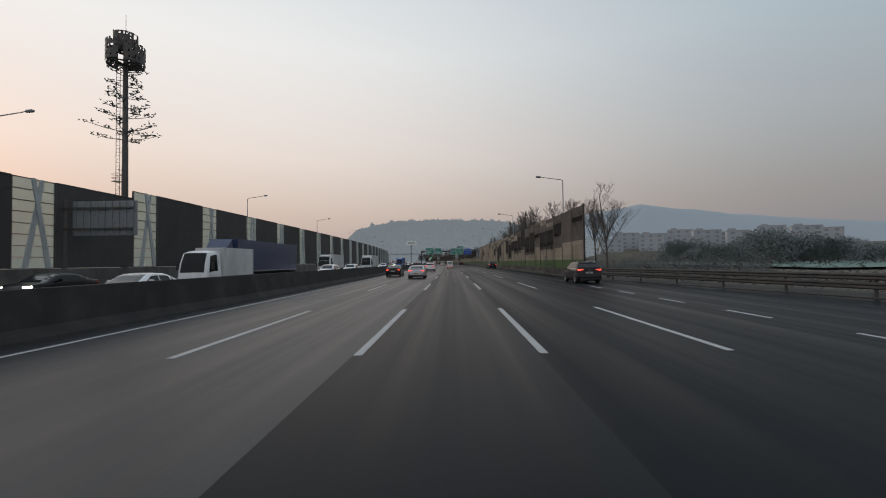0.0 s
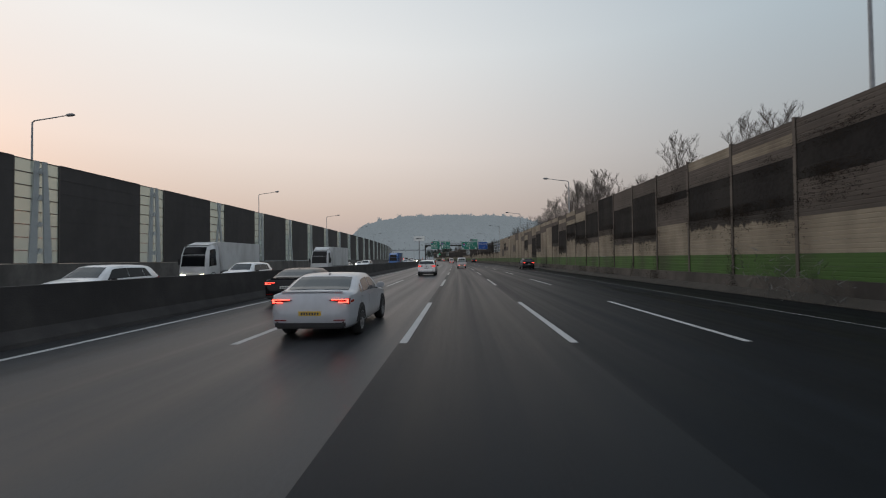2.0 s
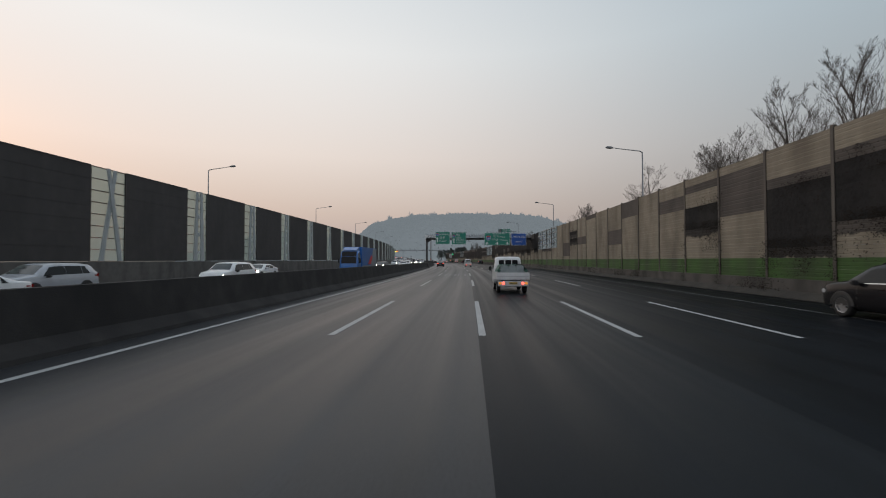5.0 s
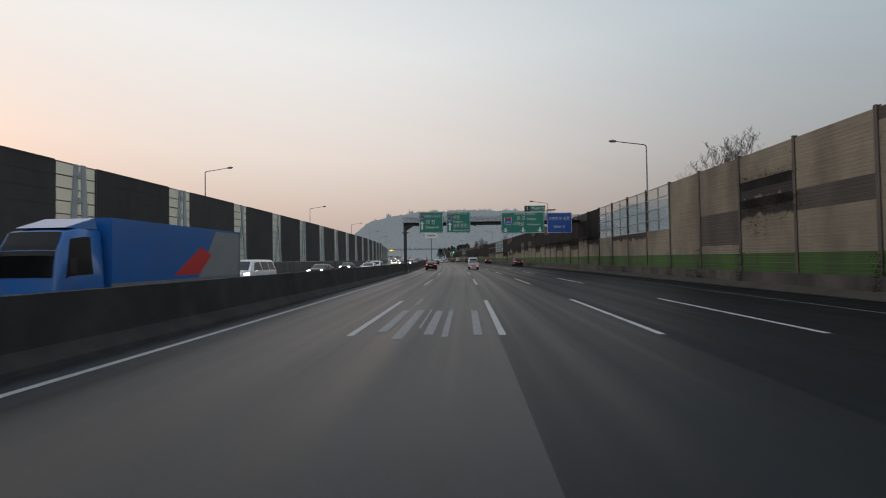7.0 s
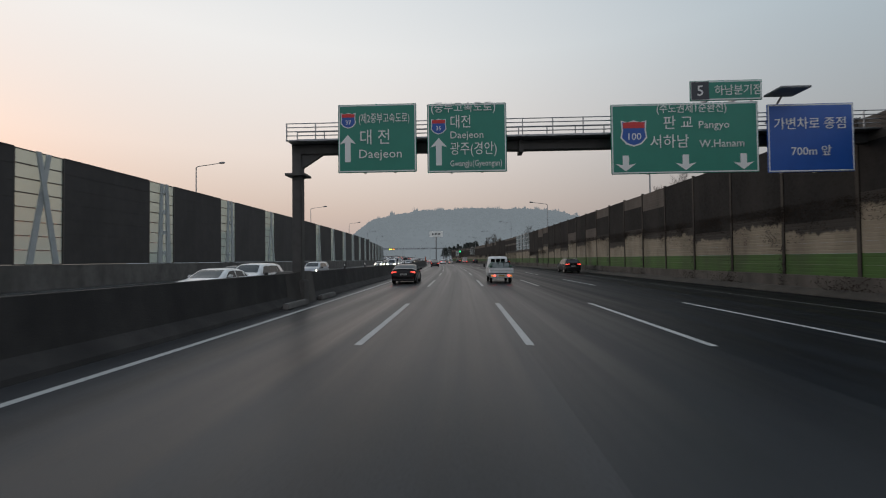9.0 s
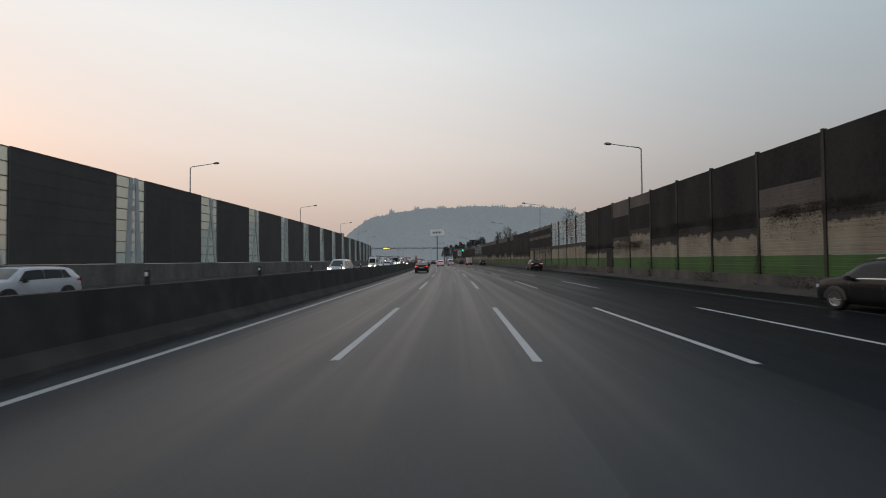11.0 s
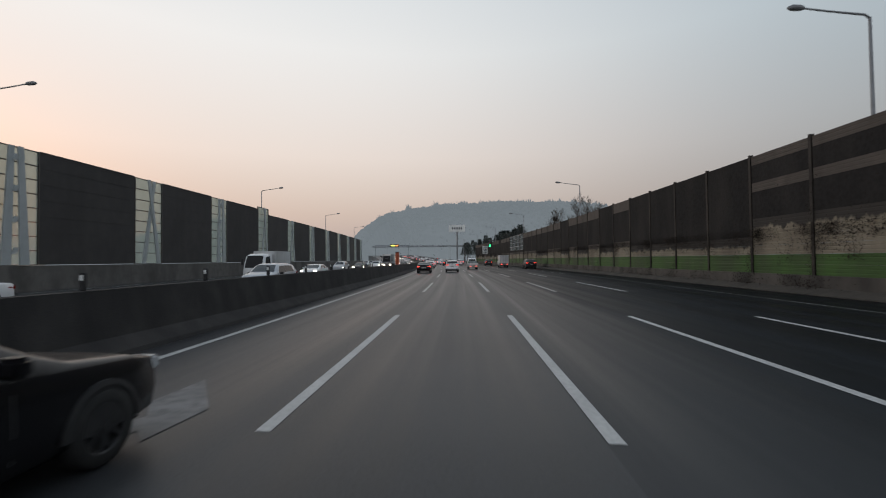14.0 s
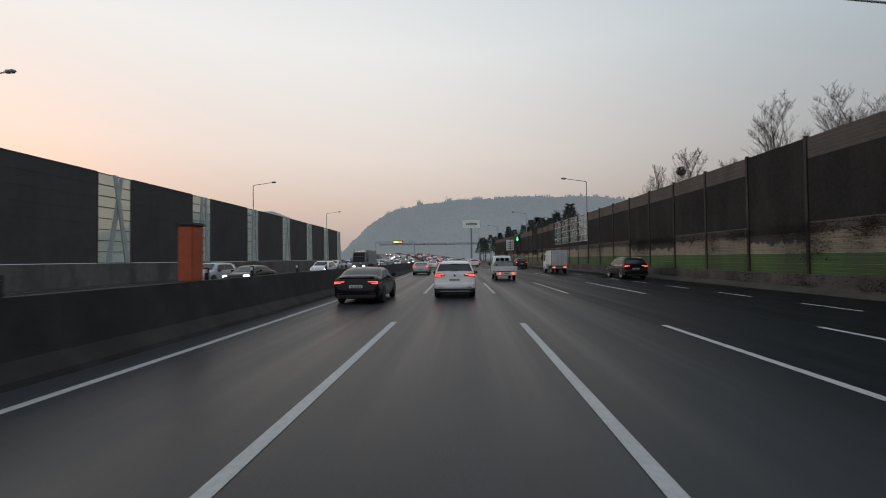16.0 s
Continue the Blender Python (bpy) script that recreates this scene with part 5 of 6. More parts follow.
oncoming(box_truck("semi_truck", "dark lorry with bright head lamps", M["box_grey"], M["paint_grey"], 7.5, 2.4, 3.3, True), -17.2, 391.5, 9.6)
OPP = [oncoming(car("sedan", "white oncoming sedan with head lamps on", "car", "sedan", M["paint_white"], oncoming=True, lit=False, group="oncoming cars", detail=False), -13.8, 19.4, 4.9),
       oncoming(car("suv", "silver oncoming SUV with head lamps on", "car", "suv", M["paint_silver"], oncoming=True, lit=False, group="oncoming cars", detail=False), -13.6, 306.6, 4.7),
       oncoming(car("sedan", "dark oncoming sedan with head lamps on", "car", "sedan", M["paint_black"], oncoming=True, lit=False, group="oncoming cars", detail=False), -17.2, 351.6, 4.9),
       oncoming(car("suv", "white oncoming SUV with head lamps on", "car", "suv", M["paint_white"], oncoming=True, lit=False, group="oncoming cars", detail=False), -13.6, 201.6, 4.7)]


def more_oncoming(k, n, y):
    p = at(n, y)
    copy_thing(OPP[k], pose(p.x, p.y, p.z, 0, 0, 180 + turn_at(y)))


for k, n, y in ((2, -21.2, 27.5), (3, -14.0, 59.5), (3, -14.0, 72.5), (0, -14.0, 203.0), (1, -17.4, 229.0), (2, -20.8, 218.0), (3, -17.2, 374.2), (0, -17.3, 113.0), (1, -20.9, 120.0), (3, -17.1, 130.0), (0, -20.6, 142.0), (2, -17.2, 190.5),
                 (1, -20.5, 240.0), (2, -17.0, 287.0), (0, -20.7, 298.0), (0, -17.2, 331.0), (1, -20.8, 357.0)):
    more_oncoming(k, n, y)
for lane in (-13.5, -17.1, -20.7, -24.3):
    y = 402 + rq.uniform(0, 8)
    while y < 690:
        more_oncoming(rq.choice((1, 2, 2, 2, 3)), lane + rq.uniform(-0.3, 0.3), y)
        y += rq.uniform(10, 17)

# ---- sign gantry over the road ----
def letters(text, size, mat, parent, m, squeeze=1.0, align="LEFT"):
    """Flat raised writing; x across, y up in its own plane."""
    cu = bpy.data.curves.new("writing", "FONT")
    cu.body, cu.size, cu.align_x, cu.extrude, cu.resolution_u = text, size, align, 0.006, 2
    ob = bpy.data.objects.new("writing", cu)
    scene.collection.objects.link(ob)
    me = bpy.data.meshes.new_from_object(ob.evaluated_get(bpy.context.evaluated_depsgraph_get()))
    bpy.data.objects.remove(ob)
    bpy.data.curves.remove(cu)
    me.materials.clear()
    me.materials.append(mat)
    return part("lettering", me, parent, m=m @ Matrix.Diagonal((squeeze, 1, 1, 1)))


def face(x, z):
    """Place on a sign's face: x across, z up, towards the traffic."""
    return Matrix.Translation((x, -0.052, z)) @ Matrix.Rotation(math.pi / 2, 4, "X")


def sign_board(name, label, x0, x1, z0, z1, mat, parent_m, group="gantry signs"):
    """A board with a rim and two stiffeners on its back; x, z in the gantry's plane."""
    s = thing(name, label, "road sign", group, m=parent_m @ Matrix.Translation((x0, -0.92, z0)))
    w, h = x1 - x0, z1 - z0
    part("board", mesh_from("board", *box_data(0, w, -0.03, 0.03, 0, h, 0.02), mat), s)
    rim = Heap()
    for a, b, c, d in ((0.03, w - 0.03, 0.03, 0.075), (0.03, w - 0.03, h - 0.075, h - 0.03), (0.03, 0.075, 0.03, h - 0.03), (w - 0.075, w - 0.03, 0.03, h - 0.03)):
        rim.box(a, b, -0.034, -0.028, c, d)
    part("rim", rim.done("rim", M["sign_white"]), s)
    st = Heap()
    for q in (0.3, 0.7):
        st.box(w * q - 0.04, w * q + 0.04, 0.03, 0.72, 0.1, h - 0.1)
    part("bracket", st.done("bracket", M["galvanised"]), s)
    return s


def shield(parent, x, z, w, number):
    """Route shield: blue with a red head."""
    h = w * 1.0
    v = [(-0.5, 0.5), (-0.25, 0.42), (0, 0.5), (0.25, 0.42), (0.5, 0.5), (0.47, 0.1), (0.52, -0.2), (0.3, -0.45), (0, -0.55), (-0.3, -0.45), (-0.52, -0.2), (-0.47, 0.1)]

    def poly(sc, y, cut=None):
        pts = [(a * w * sc, y, b * h * sc) for a, b in v]
        return [(x + a, b, z + c) for a, b, c in pts], [tuple(range(len(pts)))]
    sh = part("route_shield", mesh_from("route_shield", *poly(1.08, -0.040), M["sign_white"]), parent)
    part("shield_field", mesh_from("shield_field", *poly(0.96, -0.045), M["sign_blue"]), sh)
    part("shield_head", mesh_from("shield_head", [(x - 0.46 * w, -0.050, z + 0.44 * h), (x, -0.050, z + 0.47 * h), (x + 0.46 * w, -0.050, z + 0.44 * h), (x + 0.45 * w, -0.050, z + 0.2 * h), (x - 0.45 * w, -0.050, z + 0.2 * h)], [(0, 1, 2, 3, 4)], M["sign_red"]), sh)
    letters(number, 0.42 * w, M["sign_white"], sh, Matrix.Translation((x, -0.050, z - 0.30 * h)) @ Matrix.Rotation(math.pi / 2, 4, "X"), 1.0, "CENTER")


def arrow(parent, x, z, h, up):
    s = 1 if up else -1
    pts = [(0, 0.5), (0.30, 0.16), (0.105, 0.22), (0.105, -0.5), (-0.105, -0.5), (-0.105, 0.22), (-0.30, 0.16)] if up else [(0, 0.5), (0.42, 0.02), (0.13, 0.10), (0.13, -0.5), (-0.13, -0.5), (-0.13, 0.10), (-0.42, 0.02)]
    v = [(x + a * h * (1.0 if up else 1.5), -0.045, z + s * b * h) for a, b in pts]
    part("arrow", mesh_from("arrow", v, [tuple(range(7))], M["sign_white"]), parent)


GY = 197.6
GM = stand(0, GY)
gantry = thing("sign_gantry", "dark steel sign gantry with a railed catwalk across the carriageway", "sign gantry", m=GM)
gb = Heap().box(-8.50, -8.10, -0.20, 0.20, 0.9, 6.75, 0.03).box(-8.65, -7.95, -0.35, 0.35, 0.0, 1.0, 0.05)
part("post", gb.done("post", M["gantry_steel"]), gantry)
part("post", Heap().box(16.6, 17.1, -0.25, 0.25, -0.2, 6.75, 0.03).done("post", M["gantry_steel"]), gantry)
gb = Heap().box(-8.5, 17.0, -0.2, 0.2, 6.28, 6.68, 0.02)
part("beam", gb.done("beam", M["gantry_steel"]), gantry)
part("gusset", mesh_from("gusset", [(-8.10, -0.1, 5.7), (-8.10, 0.1, 5.7), (-7.2, -0.1, 6.28), (-7.2, 0.1, 6.28), (-8.10, -0.1, 6.28), (-8.10, 0.1, 6.28)], [(0, 2, 3, 1), (0, 4, 2), (1, 3, 5), (0, 1, 5, 4)], M["gantry_steel"]), gantry)
for x, r in ((-8.3, 0.42), (1.1, 0.34)):
    part("flange", mesh_from("flange", *(box_data(x - r, x + r, -r, r, 5.35, 5.45, 0.01) if x < 0 else box_data(x - 0.09, x + 0.09, -0.33, 0.33, 6.15, 6.8, 0.01)), M["gantry_steel"]), gantry)
for yy in (-0.75, 0.45):
    for z in (6.90, 7.07, 7.24, 7.40):
        part("hand_rail", mesh_from("hand_rail", *tube([(-8.5, yy, z), (17.0, yy, z)], [0.022, 0.022], 5), M["galvanised"]), gantry)
    for i in range(22):
        x = -8.5 + 1.2 * i
        part("stanchion", mesh_from("stanchion", *box_data(x - 0.02, x + 0.02, yy - 0.02, yy + 0.02, 6.66, 7.42), M["galvanised"]), gantry)
part("catwalk", mesh_from("catwalk", *box_data(-8.5, 17.0, -0.75, 0.45, 6.69, 6.74), M["galvanised"]), gantry)

s1 = sign_board("direction_sign", "green motorway sign with white Korean lettering and an arrow", -6.32, -3.15, 5.30, 8.06, M["sign_green"], GM)
shield(s1, 0.42, 2.12, 0.56, "37")
letters("(제2중부고속도로)", 0.44, M["sign_white"], s1, face(0.84, 2.02), 0.62)
letters("대 전", 0.66, M["sign_white"], s1, face(0.86, 1.18), 0.92)
letters("Daejeon", 0.50, M["sign_white"], s1, face(0.82, 0.58), 1.05)
arrow(s1, 0.40, 0.98, 1.1, True)
s2 = sign_board("direction_sign", "green motorway sign with two lines of Korean place names", -2.72, 0.44, 5.24, 8.00, M["sign_green"], GM)
letters("(중부고속도로)", 0.46, M["sign_white"], s2, face(0.14, 2.44), 0.92)
shield(s2, 0.46, 1.86, 0.56, "35")
letters("대전", 0.56, M["sign_white"], s2, face(0.90, 1.82), 0.85)
letters("Daejeon", 0.40, M["sign_white"], s2, face(0.90, 1.36), 1.0)
letters("광주(경안)", 0.56, M["sign_white"], s2, face(0.90, 0.74), 0.78)
letters("Gwangju(Gyeongan)", 0.34, M["sign_white"], s2, face(0.90, 0.24), 0.74)
arrow(s2, 0.46, 0.84, 1.1, True)
s3 = sign_board("direction_sign", "wide green motorway sign with a route shield and lane arrows", 4.52, 10.17, 5.04, 7.80, M["sign_green"], GM)
letters("(수도권제1순환선)", 0.42, M["sign_white"], s3, face(1.75, 2.40), 0.85)
shield(s3, 0.88, 1.62, 0.92, "100")
letters("판 교", 0.58, M["sign_white"], s3, face(2.0, 1.78), 0.95)
letters("Pangyo", 0.42, M["sign_white"], s3, face(3.35, 1.74), 1.0)
letters("서하남", 0.58, M["sign_white"], s3, face(1.48, 1.04), 0.95)
letters("W.Hanam", 0.42, M["sign_white"], s3, face(3.38, 1.0), 1.0)
for x in (0.55, 2.85, 5.05):
    arrow(s3, x, 0.42, 0.62, False)
s4 = sign_board("lane_sign", "blue motorway sign with white Korean lettering", 10.50, 13.75, 5.00, 7.66, M["sign_blue"], GM)
letters("가변차로 종점", 0.50, M["sign_white"], s4, face(0.22, 1.70), 0.95)
letters("700m 앞", 0.44, M["sign_white"], s4, face(0.85, 0.66), 1.0)
s5 = sign_board("junction_sign", "small green junction sign above a larger one", 7.60, 10.35, 7.86, 8.66, M["sign_green"], GM)
part("dark_field", mesh_from("dark_field", *box_data(0.05, 0.72, -0.040, -0.03, 0.05, 0.75), M["sign_dark"]), s5)
letters("5", 0.58, M["sign_white"], s5, face(0.24, 0.20))
letters("하남분기점", 0.44, M["sign_white"], s5, face(0.92, 0.24), 0.9)
part("bracket", Heap().box(0.5, 0.58, -0.03, 0.03, -0.14, 0.0).box(1.6, 1.68, -0.03, 0.03, -0.14, 0.0).box(2.3, 2.38, -0.03, 0.03, -0.14, 0.0).done("bracket", M["galvanised"]), s5)
# solar panel on an arm above the blue sign, unlit
solar = thing("sign_lamp", "flat solar panel on an arm above the blue sign", "lamp", m=GM @ Matrix.Translation((10.9, -1.4, 7.95)))
part("housing", mesh_from("housing", *box_data(-0.5, 0.6, -0.5, 0.5, 0.0, 0.08, 0.02), M["grey_steel"]), solar)
part("arm", mesh_from("arm", *tube([(0.1, 0.3, 0.02), (0.1, 1.3, -0.8)], [0.04, 0.04], 6), M["grey_steel"]), solar)
# concrete shoe round the gantry's foot
foot = thing("barrier_shoe", "stained concrete collar round the gantry post", "barrier", m=stand(-8.67, GY))
part("block", mesh_from("block", [(-0.5, -1.5, 1.0), (0.16, -1.5, 1.22), (-0.5, 1.5, 1.0), (0.16, 1.5, 1.22), (-0.5, -0.7, 1.34), (0.50, -0.7, 1.34), (-0.5, 0.7, 1.34), (0.50, 0.7, 1.34), (0.70, -0.75, 0.0), (0.70, 0.75, 0.0), (0.40, -1.7, 0.0), (0.40, 1.7, 0.0), (-0.5, -1.7, 0.0), (-0.5, 1.7, 0.0)],
                          [(0, 1, 5, 4), (2, 6, 7, 3), (4, 5, 7, 6), (1, 10, 8, 5), (3, 7, 9, 11), (8, 9, 7, 5), (12, 10, 1, 0), (13, 2, 3, 11), (12, 0, 4, 6, 2, 13)], M["dirty_concrete"]), foot)
for y0, y1 in ((-3.1, -0.9), (0.9, 3.1)):
    part("kerb", mesh_from("kerb", *box_data(0.70, 0.92, y0, y1, 0.0, 0.22, 0.03), M["concrete"]), foot)

# ---- other roadside things ----
# back of a sign over the oncoming lanes
back = thing("road_sign", "grey ribbed back of a large road sign on a steel post", "road sign", m=stand(0, 36.0))
part("board", mesh_from("board", *box_data(-29.3, -23.9, -0.03, 0.03, 4.35, 7.2, 0.02), M["grey_steel"]), back)
for i in range(9):
    x = -29.0 + 0.6 * i
    part("stiffener", mesh_from("stiffener", *box_data(x - 0.04, x + 0.04, -0.11, -0.03, 4.4, 7.15), M["galvanised"]), back)
for z in (4.9, 6.6):
    part("cross_beam", mesh_from("cross_beam", *box_data(-30.2, -24.2, -0.22, -0.11, z - 0.08, z + 0.08), M["dark_steel"]), back)
part("post", mesh_from("post", *tube([(-30.0, 0, 0), (-30.0, 0, 7.4)], [0.2, 0.17], 10), M["dark_steel"]), back)

# orange cabinet on the median barrier
cab = thing("median_cabinet", "tall orange plastic cabinet on the median barrier", "cabinet", m=stand(-8.68, 334.7, 1.27))
part("body", mesh_from("body", *box_data(-0.2, 0.2, -0.24, 0.24, 0.0, 1.42, 0.03), M["orange_plastic"]), cab)
part("lid", mesh_from("lid", *box_data(-0.23, 0.23, -0.28, 0.28, 1.42, 1.50, 0.02), M["sign_dark"]), cab)
for z in (0.35, 0.75, 1.12):
    part("band", mesh_from("band", *box_data(-0.206, 0.206, -0.246, 0.246, z, z + 0.03), M["orange_plastic"]), cab)

# delineator posts on the barrier
pin = thing("delineator", "short dark delineator post on the median barrier", "delineator", "delineators", m=stand(-8.67, 206, 1.27))
part("post", mesh_from("post", *box_data(-0.05, 0.05, -0.04, 0.04, 0, 0.34, 0.012), M["plastic"]), pin)
part("reflector", mesh_from("reflector", *box_data(-0.035, 0.035, -0.046, -0.038, 0.20, 0.30), M["sign_white"]), pin)
for i in range(1, 60):
    y = 206 + (6 * i if i < 14 else 84 + 4 * (i - 14))
    copy_thing(pin, stand(-8.67, y + (1.4 if abs(y - 334.7) < 0.9 else 0), 1.27))

# lane signal with a green arrow
sig = thing("lane_signal", "lane signal with a lit green arrow on a mast arm", "traffic signal", m=stand(0, 428.0))
part("mast", mesh_from("mast", *tube([(15.9, 0, 0), (15.9, 0, 7.9)], [0.13, 0.10], 8), M["grey_steel"]), sig)
part("arm", mesh_from("arm", *tube([(15.9, 0, 7.8), (13.4, 0, 7.9)], [0.08, 0.06], 6), M["grey_steel"]), sig)
bx = part("signal_head", mesh_from("signal_head", *box_data(13.5, 14.7, -0.15, 0.15, 5.6, 6.8, 0.04), M["sign_dark"]), sig)
part("hanger", mesh_from("hanger", *box_data(14.05, 14.15, -0.05, 0.05, 6.8, 7.9), M["grey_steel"]), sig)
part("green_arrow", mesh_from("green_arrow", [(14.1 + a, -0.165, 6.2 + c) for a, c in ((0, -0.42), (-0.36, -0.05), (-0.13, -0.05), (-0.13, 0.42), (0.13, 0.42), (0.13, -0.05), (0.36, -0.05))], [tuple(range(7))], M["green_lamp"]), bx)

# sign with an unreadable panel before the signal
ps = thing("roadside_sign", "pale roadside sign on a thin post", "road sign", m=stand(13.6, 436))
part("post", mesh_from("post", *tube([(0, 0, 0), (0, 0, 6.2)], [0.08, 0.07], 8), M["grey_steel"]), ps)
pb = part("board", mesh_from("board", *box_data(-0.9, 0.9, -0.04, 0.04, 3.6, 6.2, 0.03), M["sign_white"]), ps)
for z in (5.6, 5.1, 4.6, 4.1):
    bars(4, 1.3, 0.25, Matrix.Translation((0, -0.045, z)), pb, M["ink"])

# billboard in front of the hill
bb = thing("billboard", "white billboard on a tall mast before the hill", "billboard", m=pose(-70.5, 746, 0, 0, 0, 6))
part("mast", mesh_from("mast", *tube([(0, 0.4, 0), (0, 0.4, 31)], [0.9, 0.8], 10), M["grey_steel"]), bb)
bbp = part("panel", mesh_from("panel", *box_data(-8.5, 8.5, -0.4, 0.4, 30.6, 38.0, 0.1), M["sign_white"]), bb)
bars(6, 11.0, 2.2, Matrix.Translation((0, -0.41, 34.3)), bbp, M["sign_dark"])

# telecom mast dressed as a tree
mast = thing("telecom_mast", "tall telecom mast dressed as a conifer with an antenna cage", "telecom mast", m=pose(-36.0, 50.3, 0))
part("pole", mesh_from("pole", *tube([(0, 0, 0), (0, 0, 12), (0, 0, 27.2)], [0.40, 0.33, 0.24], 12), M["dark_steel"], True), mast)
part("whip", mesh_from("whip", *tube([(0, 0, 27.2), (0, 0, 31.2)], [0.05, 0.02], 5), M["dark_steel"]), mast)
lad = Heap()
for dx in (-0.22, 0.22):
    lad.add(tube([(-0.85 + dx, 0, 4), (-0.85 + dx, 0, 25.6)], [0.03, 0.03], 4))
for i in range(52):
    z = 4.2 + 0.4 * i
    lad.box(-1.07, -0.63, -0.015, 0.015, z, z + 0.03)
for i in range(10):
    z = 4.5 + 2.1 * i
    lad.box(-0.85, -0.2, -0.02, 0.02, z, z + 0.05)
part("ladder", lad.done("ladder", M["dark_steel"]), mast)
pf = Heap()
for i in range(8):
    a = 2 * math.pi * i / 8
    pf.box(-0.9, 0.9, -0.03, 0.03, 11.6, 11.66, m=Matrix.Translation((-0.9, 0, 0)) @ Matrix.Rotation(a, 4, "Z") @ Matrix.Diagonal((0.5, 1, 1, 1)))
for z in (11.6, 12.0, 12.4):
    ring = [(-0.9 + 0.55 * math.cos(2 * math.pi * k / 12), 0.55 * math.sin(2 * math.pi * k / 12), z) for k in range(13)]
    pf.add(tube(ring, [0.025] * 13, 4))
part("platform", pf.done("platform", M["dark_steel"]), mast)


def screen(r, z0, z1, a0, a1):
    """A curved, pierced antenna screen from angle a0 to a1: one sheet with holes."""
    n, rows = max(5, int((a1 - a0) / 6)), 9
    rz = random.Random(int(r * 100 + a0))
    v, f = [], []
    for i in range(n + 1):
        w = radians(a0 + (a1 - a0) * i / n)
        for k in range(rows + 1):
            z = z0 + (z1 - z0) * k / rows
            v += [(r * math.cos(w), r * math.sin(w), z), ((r - 0.06) * math.cos(w), (r - 0.06) * math.sin(w), z)]
    for i in range(n):
        for k in range(rows):
            if k % 3 and i % 3 and rz.random() < 0.42:
                continue
            q = [2 * (i * (rows + 1) + k), 2 * ((i + 1) * (rows + 1) + k), 2 * ((i + 1) * (rows + 1) + k + 1), 2 * (i * (rows + 1) + k + 1)]
            f += [tuple(q), tuple(x + 1 for x in reversed(q))]
            for j in range(4):
                f.append((q[j], q[j] + 1, q[(j + 1) % 4] + 1, q[(j + 1) % 4]))
    return mesh_from("antenna_screen", v, f, M["dark_steel"])


for r, z0, z1, arcs in ((1.22, 26.9, 28.9, ((10, 100), (112, 215), (228, 345))), (1.95, 25.2, 27.5, ((-60, 35), (52, 128), (150, 196), (215, 285)))):
    for a0, a1 in arcs:
        part("antenna_screen", screen(r, z0 + 0.1 * math.sin(a0), z1 + 0.25 * math.sin(a1), a0, a1), mast)
    cg = Heap()
    for z in (z0 - 0.1, (z0 + z1) / 2, z1 - 0.2):
        ring = [(r * 0.95 * math.cos(2 * math.pi * k / 20), r * 0.95 * math.sin(2 * math.pi * k / 20), z) for k in range(21)]
        cg.add(tube(ring, [0.05] * 21, 4))
    for k in range(6):
        cg.box(-r * 0.95, r * 0.95, -0.04, 0.04, z0 - 0.1, z0, m=Matrix.Rotation(math.pi * k / 6, 4, "Z"))
    part("cage", cg.done("cage", M["dark_steel"]), mast)
rm = random.Random(3)
for tier, (z, ln, cnt) in enumerate(((16.4, 3.4, 4), (17.3, 3.9, 5), (18.9, 2.7, 4), (20.1, 2.4, 4), (21.3, 2.2, 4), (22.6, 1.9, 3), (23.8, 2.0, 3), (24.6, 1.7, 2))):
    for k in range(cnt):
        a = 2 * math.pi * (k + rm.random() * 0.6) / cnt + tier
        br = Heap()
        tip = Vector((math.cos(a) * ln, math.sin(a) * ln, 0.55))
        br.add(tube([(0, 0, 0), tip * 0.5 + Vector((0, 0, -0.1)), tip], [0.05, 0.04, 0.02], 4))
        for q in range(18):
            w = rm.uniform(0.4, 1.0)
            p = tip * w + Vector((rm.uniform(-0.35, 0.35), rm.uniform(-0.35, 0.35), rm.uniform(-0.12, 0.3)))
            d = Vector((rm.uniform(-1, 1), rm.uniform(-1, 1), rm.uniform(-0.2, 0.7))).normalized() * rm.uniform(0.22, 0.5)
            e = d.orthogonal().normalized() * 0.09
            br.add(([p - e, p + e, p + d], [(0, 1, 2)]))
            e = d.cross(e).normalized() * 0.09
            br.add(([p - e, p + e, p + d], [(0, 1, 2)]))
        part("branch", br.done("branch", M["pine"]), mast, m=Matrix.Translation((0, 0, z)))


